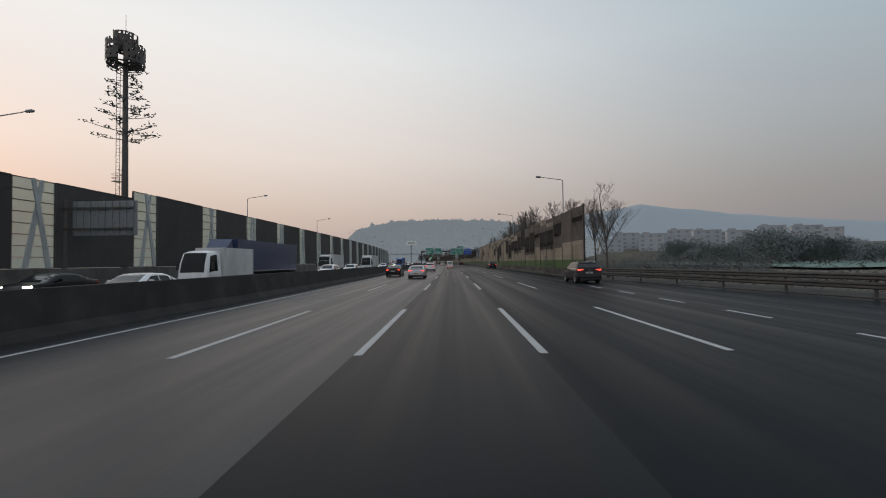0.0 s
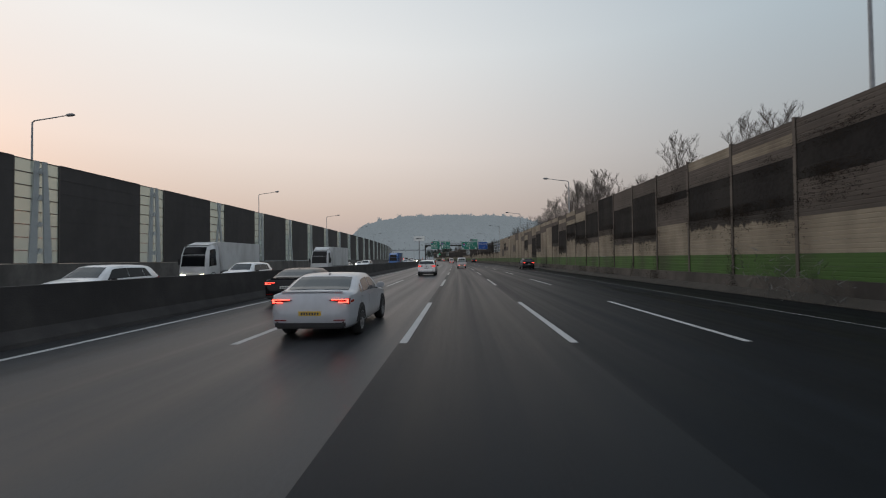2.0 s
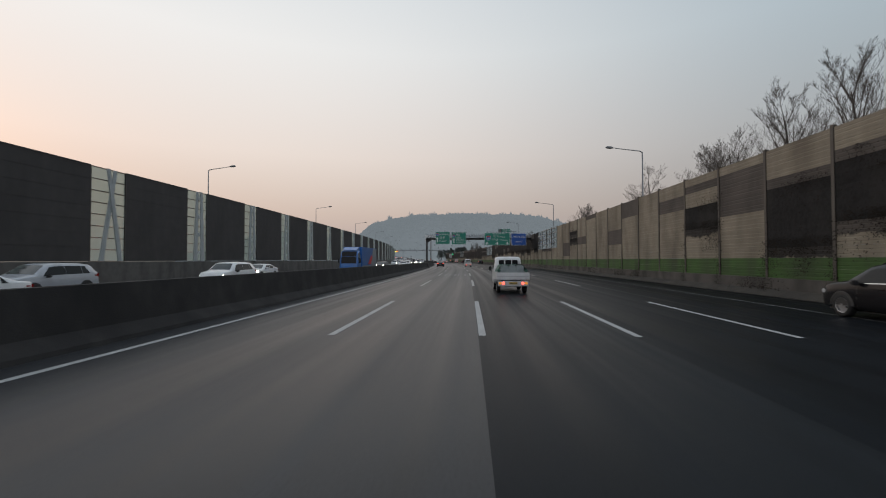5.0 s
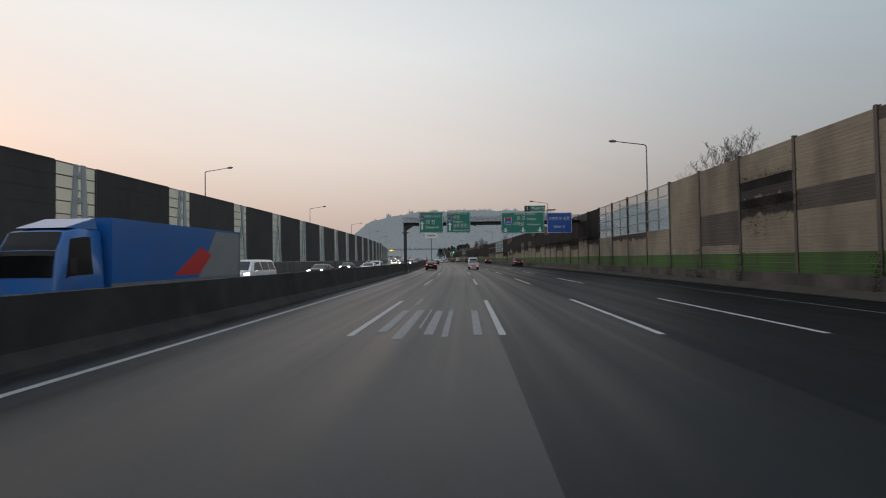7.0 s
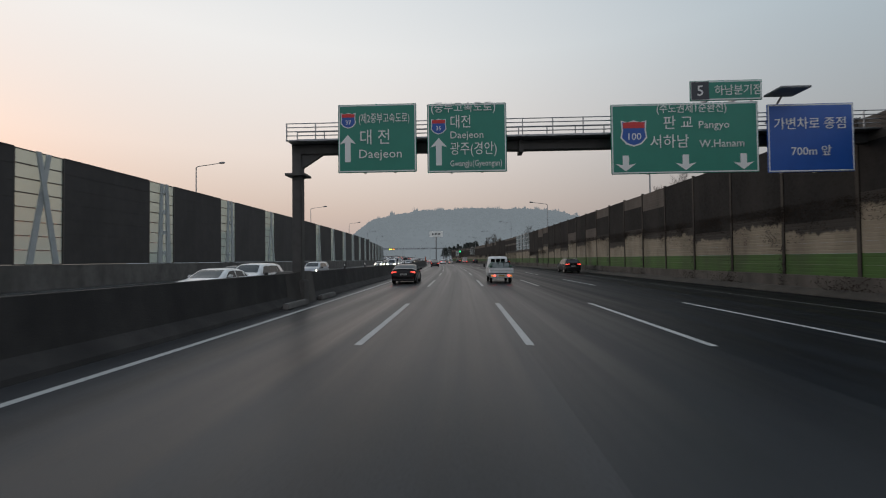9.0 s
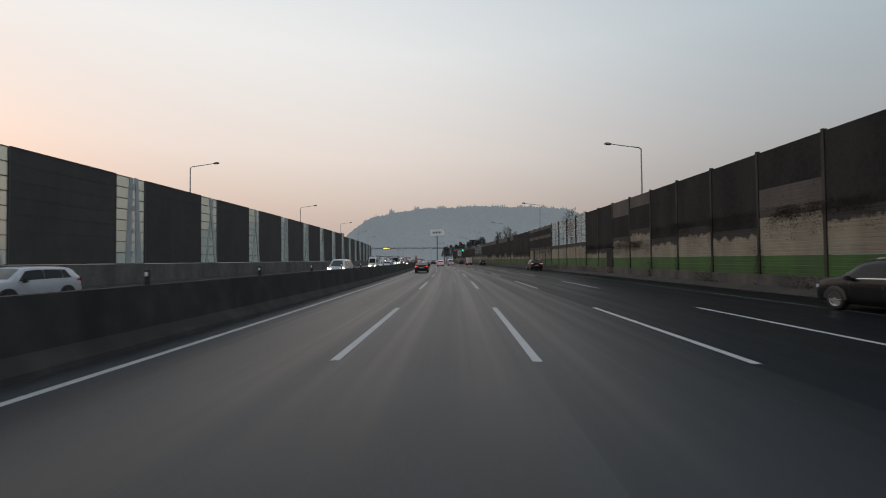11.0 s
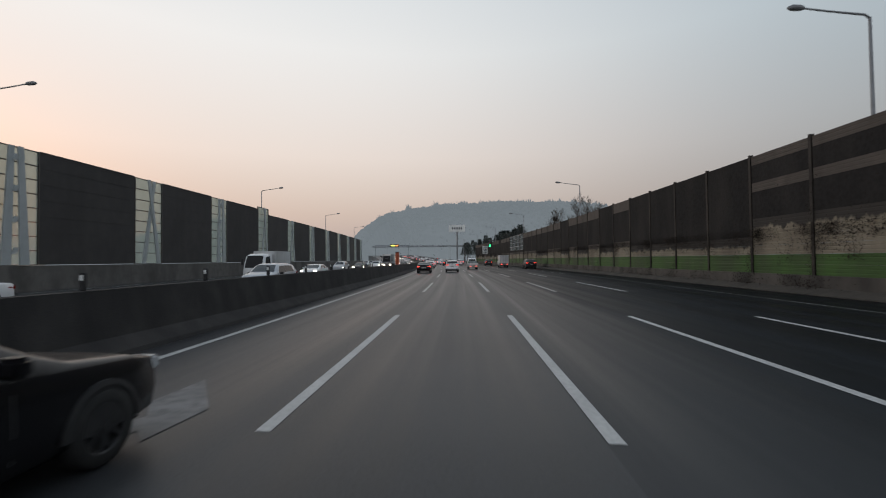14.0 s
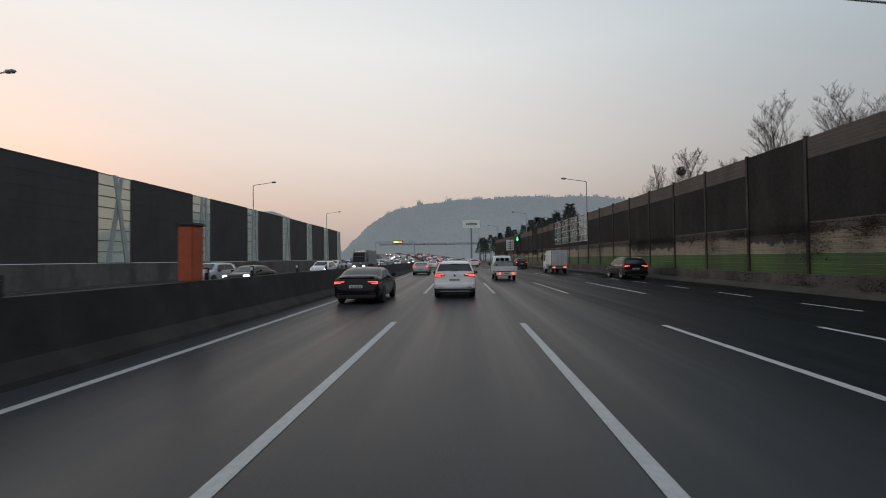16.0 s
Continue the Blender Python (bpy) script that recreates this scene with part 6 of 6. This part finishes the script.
# ---- trees ----
def bare_tree(seed, height, spread):
    """Trunk and rising limbs, and an oval crown of fine bare twigs; returns its two meshes."""
    r = random.Random(seed)
    wood, fine = Heap(), Heap()

    def grow(p, d, length, rad, level):
        n = 5 if level < 2 else 2
        pts, rads = [p], [rad]
        for i in range(n):
            d = (d + Vector((r.uniform(-1, 1), r.uniform(-1, 1), r.uniform(-0.3, 0.8))) * (0.06 + 0.05 * level)).normalized()
            pts.append(pts[-1] + d * length / n)
            rads.append(max(0.0028, rad * (1 - 0.78 * (i + 1) / n)))
        (wood if level < 2 else fine).add(tube(pts, rads, 7 if level == 0 else 5 if level == 1 else 3, cap=False))
        if level == 4:
            return
        for i in range((15, 8, 7, 5)[level]):
            w = r.uniform(0.24, 0.98) if level == 0 else r.uniform(0.2, 1.0)
            k = min(int(w * n), n - 1)
            q = pts[k].lerp(pts[k + 1], w * n - k)
            a = 2.4 * i + r.uniform(-0.6, 0.6)
            side = Vector((math.cos(a), math.sin(a), 0))
            nd = (d * (0.75 if level else 0.8) + side * spread + Vector((0, 0, 0.40))).normalized()
            ln = height * (0.52 - 0.36 * w) if level == 0 else length * r.uniform(0.34, 0.58) * (1.15 - 0.4 * w)
            grow(q, nd, ln, max(rads[k] * 0.5, (0.022, 0.009, 0.0045, 0.0034)[level]), level + 1)
    grow(Vector((0, 0, -0.1)), Vector((0, 0, 1)), height * 0.86, height * 0.014, 0)
    return wood.done("trunk", M["bark"], True), fine.done("crown", M["bark"])


def place_tree(meshes, m, label, s=1.0):
    t = thing("tree", label, "tree", "trees by the road", m=m @ Matrix.Scale(s, 4))
    part("trunk", meshes[0], t)
    part("crown", meshes[1], t)
    return t


TREES = [bare_tree(k, 10.0, sp) for k, sp in ((1, 0.62), (2, 0.5), (3, 0.78), (4, 0.55), (6, 0.66))]
place_tree(TREES[2], stand(16.2, 41.6), "leafless spreading tree beside the guard rail", 0.92)
rt = random.Random(21)
for n, y, s in ((20.5, 58, 0.92), (19.5, 64, 1.0), (21.5, 70, 1.1), (20.0, 76, 1.15), (19.2, 82, 0.78), (21.0, 88, 0.86), (20.2, 93, 0.98), (19.4, 99, 1.08), (20.8, 104, 1.16), (19.6, 110, 1.12),
                (20.3, 116, 1.18), (19.4, 121, 1.02), (20.6, 127, 1.06), (19.8, 133, 0.96), (20.4, 139, 0.98), (19.6, 146, 1.0), (20.5, 172, 0.95), (19.8, 176.5, 1.0), (19.3, 222, 0.88), (19.0, 226, 0.8),
                (18.6, 273, 0.74), (18.2, 277, 0.66), (19.0, 281.5, 0.58), (19.4, 296, 0.9), (19.2, 352, 0.98), (19.8, 357, 1.05), (19.0, 361, 0.8), (17.3, 365.2, 0.95), (18.9, 374, 0.98), (19.2, 408, 0.95), (19.6, 416, 1.0), (19.0, 424, 0.9)):
    place_tree(TREES[rt.randrange(5)], stand(n, y, 0, rt.uniform(0, 360)), "leafless roadside tree rising behind the noise wall", s * (1.0 if y < 80 else 1.2 if y < 165 else 1.1))


def pine_tree(seed, height):
    r = random.Random(seed)
    trunk = mesh_from("trunk", *tube([(0, 0, -1.6), (0.1, 0, height * 0.5), (0, 0.1, height)], [height * 0.02, height * 0.014, 0.02], 6), M["bark"], True)
    h = Heap()
    for i in range(420):
        w = r.random() ** 0.8
        z = height * (0.35 + 0.65 * w)
        rad = (1 - w) * height * 0.24 + 0.25
        a = r.uniform(0, 2 * math.pi)
        q = rad * math.sqrt(r.random())
        p = Vector((q * math.cos(a), q * math.sin(a), z))
        d = Vector((math.cos(a), math.sin(a), r.uniform(-0.1, 0.9))).normalized() * r.uniform(0.35, 0.8)
        e = d.orthogonal().normalized() * 0.14
        g = d.cross(e).normalized() * 0.14
        h.add(([p - e, p + e, p + d], [(0, 1, 2)]))
        h.add(([p - g, p + g, p + d], [(0, 1, 2)]))
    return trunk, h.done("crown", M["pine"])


PINES = [pine_tree(k, 9.5) for k in (1, 2, 3)]
for i in range(26):
    y = 404 + 5.2 * i + rt.uniform(-1.5, 1.5)
    t = thing("tree", "dark pine behind the far end of the noise wall", "tree", "pines", m=stand(18.4 + rt.uniform(0, 4), y, 0, rt.uniform(0, 360)) @ Matrix.Scale(rt.uniform(0.95, 1.2) if y < 480 else rt.uniform(0.85, 1.15), 4))
    a = PINES[i % 3]
    part("trunk", a[0], t)
    part("crown", a[1], t)

# a magpie's nest in a bare crown
nest = thing("bird_nest", "dark round nest of twigs in a bare tree", "nest", m=stand(17.3, 365.2, 8.9))
nh, rn = Heap(), random.Random(9)
for i in range(260):
    u = Vector((rn.gauss(0, 1), rn.gauss(0, 1), rn.gauss(0, 0.9))).normalized() * rn.uniform(0.18, 0.40)
    d = u.cross(Vector((rn.uniform(-1, 1), rn.uniform(-1, 1), rn.uniform(-1, 1)))).normalized() * rn.uniform(0.25, 0.5)
    nh.add(tube([u - d * 0.5, u + d * 0.5], [0.012, 0.008], 3, cap=False))
part("twigs", nh.done("twigs", M["dead_vine"]), nest)

# shrubs below the embankment, outside the guard rail
sh = Heap()
rs = random.Random(8)
for i in range(9000):
    y = rs.uniform(-10, 44)
    n = 16.4 + flare(y) + rs.random() * 12
    z = rs.random() ** 1.3 * (2.2 if n > 19 else 1.5) * (0.6 + 0.5 * math.sin(y * 0.5 + n))
    p = at(n, y, max(0.0, z))
    d = Vector((rs.uniform(-1, 1), rs.uniform(-1, 1), rs.uniform(0.1, 1.3))).normalized() * rs.uniform(0.3, 0.7)
    e = d.orthogonal().normalized() * 0.022
    sh.add(([p - e, p + e, p + d], [(0, 1, 2)]))
tagged(new("shrubs", sh.done("shrubs", M["dead_vine"])), "tangled brown winter shrubs below the guard rail", "shrubs", kind="stuff")

# bare thicket beyond the verge, its haze mixed into the grey-brown
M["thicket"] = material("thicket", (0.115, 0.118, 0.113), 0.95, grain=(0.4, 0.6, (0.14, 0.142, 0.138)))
th = Heap()
for i in range(30000):
    a, dd = radians(rs.uniform(13, 36)), rs.uniform(56, 105)
    x, y = math.sin(a) * dd, math.cos(a) * dd
    top = 3.4 * (0.55 + 0.45 * math.sin(a * 40) * math.sin(dd * 0.2 + a * 9))
    p = Vector((x, y, rs.random() ** 1.2 * max(0.5, top)))
    d = Vector((rs.uniform(-0.6, 0.6), rs.uniform(-0.6, 0.6), rs.uniform(0.2, 1.2))).normalized() * rs.uniform(0.25, 0.6)
    e = d.orthogonal().normalized() * 0.024
    th.add(([p - e, p + e, p + d], [(0, 1, 2)]))
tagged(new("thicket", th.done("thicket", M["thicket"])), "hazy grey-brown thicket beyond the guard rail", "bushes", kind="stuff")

# dry creepers: ragged lower edges of the sooty sheets, tufts on the posts, heaps at the foot
vine = Heap()
rv = random.Random(14)


def leaf(y, z, out, drop, wide):
    p = at(RW - 0.07 - rv.random() * out, y, z)
    d = Vector((rv.uniform(-0.2, 0.1), rv.uniform(-1, 1), rv.uniform(-1.2, 0.4))).normalized() * rv.uniform(0.4, 1.0) * drop
    e = d.cross(Vector((1, 0, 0))).normalized() * rv.uniform(0.4, 1.0) * wide
    vine.add(([p - e, p + e, p + d], [(0, 1, 2)]))


def tuft(y, z, reach, count, wide=0.024):
    for q in range(count):
        leaf(y + rv.gauss(0, 0.36), z - rv.random() * reach, 0.06, 0.15, wide)


for b in range(bays):
    y = R_FIRST + R_BAY * b
    far, clear = y > 190, b in CLEAR_BAYS
    runs = NEAR_BAYS[b] if b < len(NEAR_BAYS) else "tts" if y > 255 else "tttts"
    k = runs.find("s")
    if k >= 0 and not clear:
        z0 = R_LOW + (k + 2) * R_DZ
        for c in range(rv.randrange(9, 16)):
            tuft(y + rv.random() * R_BAY, z0 + 0.45, rv.random() ** 2 * 1.6 + 0.5, 80)
        for i in range(70):
            leaf(y + rv.random() * R_BAY, min(z0 + rv.random() * 2.6, R_TOP - 0.3), 0.06, 0.15, 0.028)
        if not far and runs.rfind("s") < 10:
            z1 = min(R_LOW + (runs.rfind("s") + 3) * R_DZ, R_TOP - 0.9)
            for c in range(rv.randrange(3, 7)):
                tuft(y + rv.random() * R_BAY, z1 + rv.random() * 0.5, 0.7, 60)
    if rv.random() < (0.75 if far else 0.5):
        top = rv.uniform(1.2, 2.8) if not far else rv.uniform(1.5, 3.4 if clear else 4.8)
        for i in range(170):
            leaf(y + rv.gauss(0, 0.18), 0.3 + rv.random() ** 1.4 * top, 0.2, 0.16, 0.026)
    if rv.random() < 0.7:
        for i in range(190):
            leaf(y + rv.gauss(0.4, 0.9), 0.3 + rv.random() ** 1.5 * 0.6, 0.5, 0.18, 0.03)
tagged(new("creepers", vine.done("creepers", M["dead_vine"])), "dry dark creepers clinging to the wall panels and posts", "creepers", kind="stuff")

# woods on the hill: clumps on its face, and a fringe of bare trees along the skyline
wd = Heap()
rw = random.Random(4)


def hill_top(u, w):
    r0 = along(RIDGE, u)
    reach = 190 * min(1.0, r0.z / 90 + 0.06)
    x, y = r0.x + w * reach * 0.15, r0.y + w * reach
    return x, y, r0.z * (math.cos(w * math.pi / 2) ** 1.2) - 2 + 5 * noise.noise(Vector((x * 0.012, y * 0.012, 3))) * (1 - abs(w))


for i in range(4200):
    x, y, z = hill_top(rw.uniform(0.6, len(RIDGE) - 1.6), max(-0.95, -abs(rw.gauss(0, 0.34))))
    ht, wdt = rw.uniform(4, 8.0), rw.uniform(1.6, 3.4)
    a = rw.uniform(0, 3)
    v = [(x + wdt * math.cos(a + k * 1.26) * q, y + wdt * math.sin(a + k * 1.26) * q, z + ht * t) for t, q in ((0.15, 0.5), (0.6, 1.0), (0.9, 0.6)) for k in range(5)] + [(x, y, z + ht)]
    f = [(r * 5 + k, r * 5 + (k + 1) % 5, (r + 1) * 5 + (k + 1) % 5, (r + 1) * 5 + k) for r in range(2) for k in range(5)] + [(10 + k, 10 + (k + 1) % 5, 15) for k in range(5)]
    wd.add((v, f))
tagged(new("hill_woods", wd.done("hill_woods", M["far_haze"], True)), "hazy bare woods covering the hill", "woods", kind="stuff")
fr = Heap()
for i in range(900):
    u = rw.uniform(1.2, len(RIDGE) - 1.6)
    x, y, z = hill_top(u, rw.gauss(-0.02, 0.03))
    tall = rw.uniform(7, 14) * (0.75 + 0.45 * math.sin(u * 17) * math.sin(u * 5.3))
    for b in range(9):
        lean, turn = rw.uniform(0.05, 0.5), rw.uniform(0, 6.28)
        z0 = z + (0 if b == 0 else tall * rw.uniform(0.15, 0.6))
        ln = tall if b == 0 else tall * rw.uniform(0.3, 0.6)
        d = Vector((lean * math.cos(turn), lean * math.sin(turn), 1)) * ln
        p = Vector((x, y, z0))
        e = Vector((rw.uniform(0.35, 0.95), 0.1, 0))
        fr.add(([p - e, p + e, p + d], [(0, 1, 2)]))
tagged(new("skyline_trees", fr.done("skyline_trees", M["far_haze"])), "fringe of bare hazy trees along the hill's skyline", "woods", kind="stuff")

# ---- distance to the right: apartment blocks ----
# haze is mixed into these colours: paler, bluer, with little contrast
M["hazed_white"] = material("hazed_white", (0.345, 0.37, 0.39), 0.9, grain=(0.2, 0.4, (0.30, 0.325, 0.345)))
M["hazed_window"] = material("hazed_window", (0.215, 0.24, 0.26), 0.7)
M["hazed_pine"] = material("hazed_pine", (0.15, 0.175, 0.172), 1.0, grain=(1.0, 0.5, (0.13, 0.15, 0.148)))
M["hazed_roof"] = material("hazed_roof", (0.33, 0.335, 0.345), 0.9)


def apartment(w, d, storeys, m, label):
    b = thing("apartment_building", label, "building", "apartment blocks", m=m)
    h = storeys * 2.8
    part("wall", mesh_from("wall", *box_data(-w / 2, w / 2, 0, d, 0, h), M["hazed_white"]), b)
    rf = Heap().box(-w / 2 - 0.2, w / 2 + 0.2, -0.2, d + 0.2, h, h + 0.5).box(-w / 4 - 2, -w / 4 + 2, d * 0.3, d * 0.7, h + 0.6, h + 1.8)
    part("roof", rf.done("roof", M["hazed_roof"]), b)
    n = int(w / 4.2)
    wm = mesh_from("window", *box_data(-0.95, 0.95, -0.06, 0.1, 0, 1.4), M["hazed_window"])
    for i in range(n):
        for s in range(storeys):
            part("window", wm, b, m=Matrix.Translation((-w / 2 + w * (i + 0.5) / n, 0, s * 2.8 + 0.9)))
    return b


ra = random.Random(17)
for i in range(15):
    az = 19.6 + 1.42 * i
    a, dist = radians(az), 318 + 22 * (i % 3)
    apartment(ra.uniform(11, 17), 10, 3 + (i * 7) % 2, pose(math.sin(a) * dist, math.cos(a) * dist, 6.6 + 2.2 * (i % 3), 0, 0, -az + ra.uniform(-14, 14)), "pale hazy apartment block with rows of windows")
tagged(new("rise", mesh_from("rise", [(x, y, z) for x, y, z in ((70, 270, -0.1), (290, 190, -0.1), (100, 296, 6.5), (300, 215, 9.0), (160, 520, 15), (520, 420, 17))], [(0, 1, 3, 2), (2, 3, 5, 4)], M["earth"])), "low rise of ground under the apartment blocks", "ground", kind="structure")
M["field_net"] = material("field_net", (0.13, 0.20, 0.17), 0.9, grain=(0.3, 0.5, (0.10, 0.16, 0.14)))
tagged(new("field", mesh_from("field", [(52, 62, 0.3), (160, 62, 0.3), (160, 190, 0.3), (70, 190, 0.3)], [(0, 1, 2, 3)], M["field_net"])), "field covered with pale green netting", "field", kind="structure")
def round_tree(seed, height, wide):
    """Evergreen with a full, uneven crown of leaf clumps down to the ground."""
    r = random.Random(seed)
    trunk = mesh_from("trunk", *tube([(0, 0, -0.1), (0, 0, height * 0.6)], [0.25, 0.1], 6), M["bark"])
    h = Heap()
    lobes = [Vector((r.uniform(-0.5, 0.5) * wide, r.uniform(-0.5, 0.5) * wide, height * r.uniform(0.3, 0.72))) for _ in range(9)]
    for i in range(5600):
        c = lobes[i % 9]
        u = Vector((r.gauss(0, 1), r.gauss(0, 1), r.gauss(0, 1))).normalized() * (r.random() ** 0.4)
        p = c + Vector((u.x * wide * 0.42, u.y * wide * 0.42, u.z * height * 0.27))
        d = Vector((r.uniform(-1, 1), r.uniform(-1, 1), r.uniform(-0.3, 1))).normalized() * r.uniform(0.3, 0.6)
        e = d.orthogonal().normalized() * 0.14
        h.add(([p - e, p + e, p + d], [(0, 1, 2)]))
    return trunk, h.done("crown", M["hazed_pine"])


ROUND = [round_tree(k, 9.0, w) for k, w in ((1, 8.0), (2, 9.5), (3, 7.0))]
for i in range(26):
    a = radians((32 if i % 4 else 25) + 12 * (i + rt.random() * 0.8) / 26)
    dd = rt.uniform(130, 230)
    t = thing("tree", "dark hazy evergreen tree before the apartment blocks", "tree", "evergreens", m=pose(math.sin(a) * dd, math.cos(a) * dd, 0, 0, 0, rt.uniform(0, 360)) @ Matrix.Scale(rt.uniform(0.55, 1.15), 4))
    part("trunk", ROUND[i % 3][0], t)
    part("crown", ROUND[i % 3][1], t)

# ---- far bridge and overhead panel at the bend ----
# deck and sign posts use the haze-paled colours, the piers the hill's glow
br = thing("bridge", "pale concrete road bridge far ahead", "bridge", m=pose(-100, 748, 0, 0, 0, 10))
part("deck", mesh_from("deck", *box_data(-60, 120, -5, 5, 15.4, 17.0, 0.1), M["hazed_white"]), br)
for x in (-45, -12, 21, 54, 87, 112):
    part("pier", mesh_from("pier", *box_data(x - 1.2, x + 1.2, -3, 3, 0, 15.4), M["far_haze"]), br)
M["led"] = material("led", (0.3, 0.3, 0.1), 0.5, emit=(0.75, 0.9, 0.12), power=1.6)
od = thing("message_sign", "overhead message board with lit yellow-green panel", "road sign", m=stand(-20, 560))
for x in (-12, 9):
    part("post", mesh_from("post", *box_data(x - 0.12, x + 0.12, -0.12, 0.12, -2, 10.0), M["hazed_window"]), od)
part("beam", mesh_from("beam", *box_data(-12, 9, -0.15, 0.15, 9.7, 10.0), M["hazed_window"]), od)
pn = part("panel", mesh_from("panel", *box_data(-2.8, 2.8, -0.5, -0.3, 8.9, 10.5), M["sign_dark"]), od)
part("lit_field", mesh_from("lit_field", *box_data(-2.4, 0.4, -0.53, -0.5, 9.3, 10.1), M["led"]), pn)
M["led_red"] = material("led_red", (0.3, 0.1, 0.05), 0.5, emit=(1.0, 0.35, 0.08), power=1.4)
part("lit_field", mesh_from("lit_field", *box_data(0.6, 2.4, -0.53, -0.5, 9.3, 10.1), M["led_red"]), pn)


# ---- worn lettering and arrows on the lanes: too worn to read ----
def worn_bars(n0, n1, y0, y1, count, seed, mat="worn_paint"):
    """Worn strokes of road lettering that can no longer be read."""
    r = random.Random(seed)
    h = Heap()
    w = (n1 - n0) / count
    for i in range(count):
        n = n0 + w * (i + 0.5)
        a, b = y0 + r.uniform(0, 0.5), y1 - r.uniform(0, 0.5)
        h.add(stripe(n, a, b, w * r.uniform(0.45, 0.72), 0.008))
    return tagged(new("road_lettering", h.done("road_lettering", M[mat])), "worn white lettering painted on the asphalt lane", "road marking", "road lettering")


def bent_arrow(n, y0, shift, name_label, size=1.0):
    """A broad arrow that leads over to the next lane, one outline."""
    pts = ((-0.25, 0.0), (-0.20, 1.3), (0.05, 2.3), (0.45, 2.95), (0.10, 3.45), (0.20, 4.5), (1.02, 3.3), (0.90, 2.3), (0.66, 2.55), (0.38, 1.9), (0.18, 1.1), (0.15, 0.0))
    v = [at(n + shift * x * size, y0 + y * size, 0.008) for x, y in pts]
    f = [(0, 11, 10, 1), (1, 10, 9, 2), (2, 9, 8, 3), (3, 8, 7, 6), (3, 6, 5, 4)]
    return tagged(new("road_arrow", mesh_from("road_arrow", v, f, M["faded_paint"])), name_label, "road marking", "road arrows")


for i, (n0, n1, y0) in enumerate(((-3.12, -2.72, 148.2), (-2.62, -2.20, 147.6), (-2.12, -1.98, 148.8), (-1.92, -1.58, 147.8), (-1.50, -1.20, 147.6), (-0.72, -0.42, 148.0))):
    worn_bars(n0, n1, y0, 153.6, 1, i + 20)
worn_bars(-2.95, -2.6, 154.9, 157.8, 1, 4)
worn_bars(-6.75, -4.2, 279.0, 282.6, 8, 5, "faded_paint")
worn_bars(-6.75, -4.2, 273.2, 276.6, 6, 6, "faded_paint")
worn_bars(-6.9, -4.2, 22.0, 25.6, 8, 7, "faded_paint")
worn_bars(-6.9, -4.3, 19.3, 21.2, 5, 8, "faded_paint")
bent_arrow(-5.62, 284.4, 1.0, "worn white arrow bending towards the next lane")
bent_arrow(-5.9, 27.9, 1.0, "worn white bending arrow painted on the inner lane")
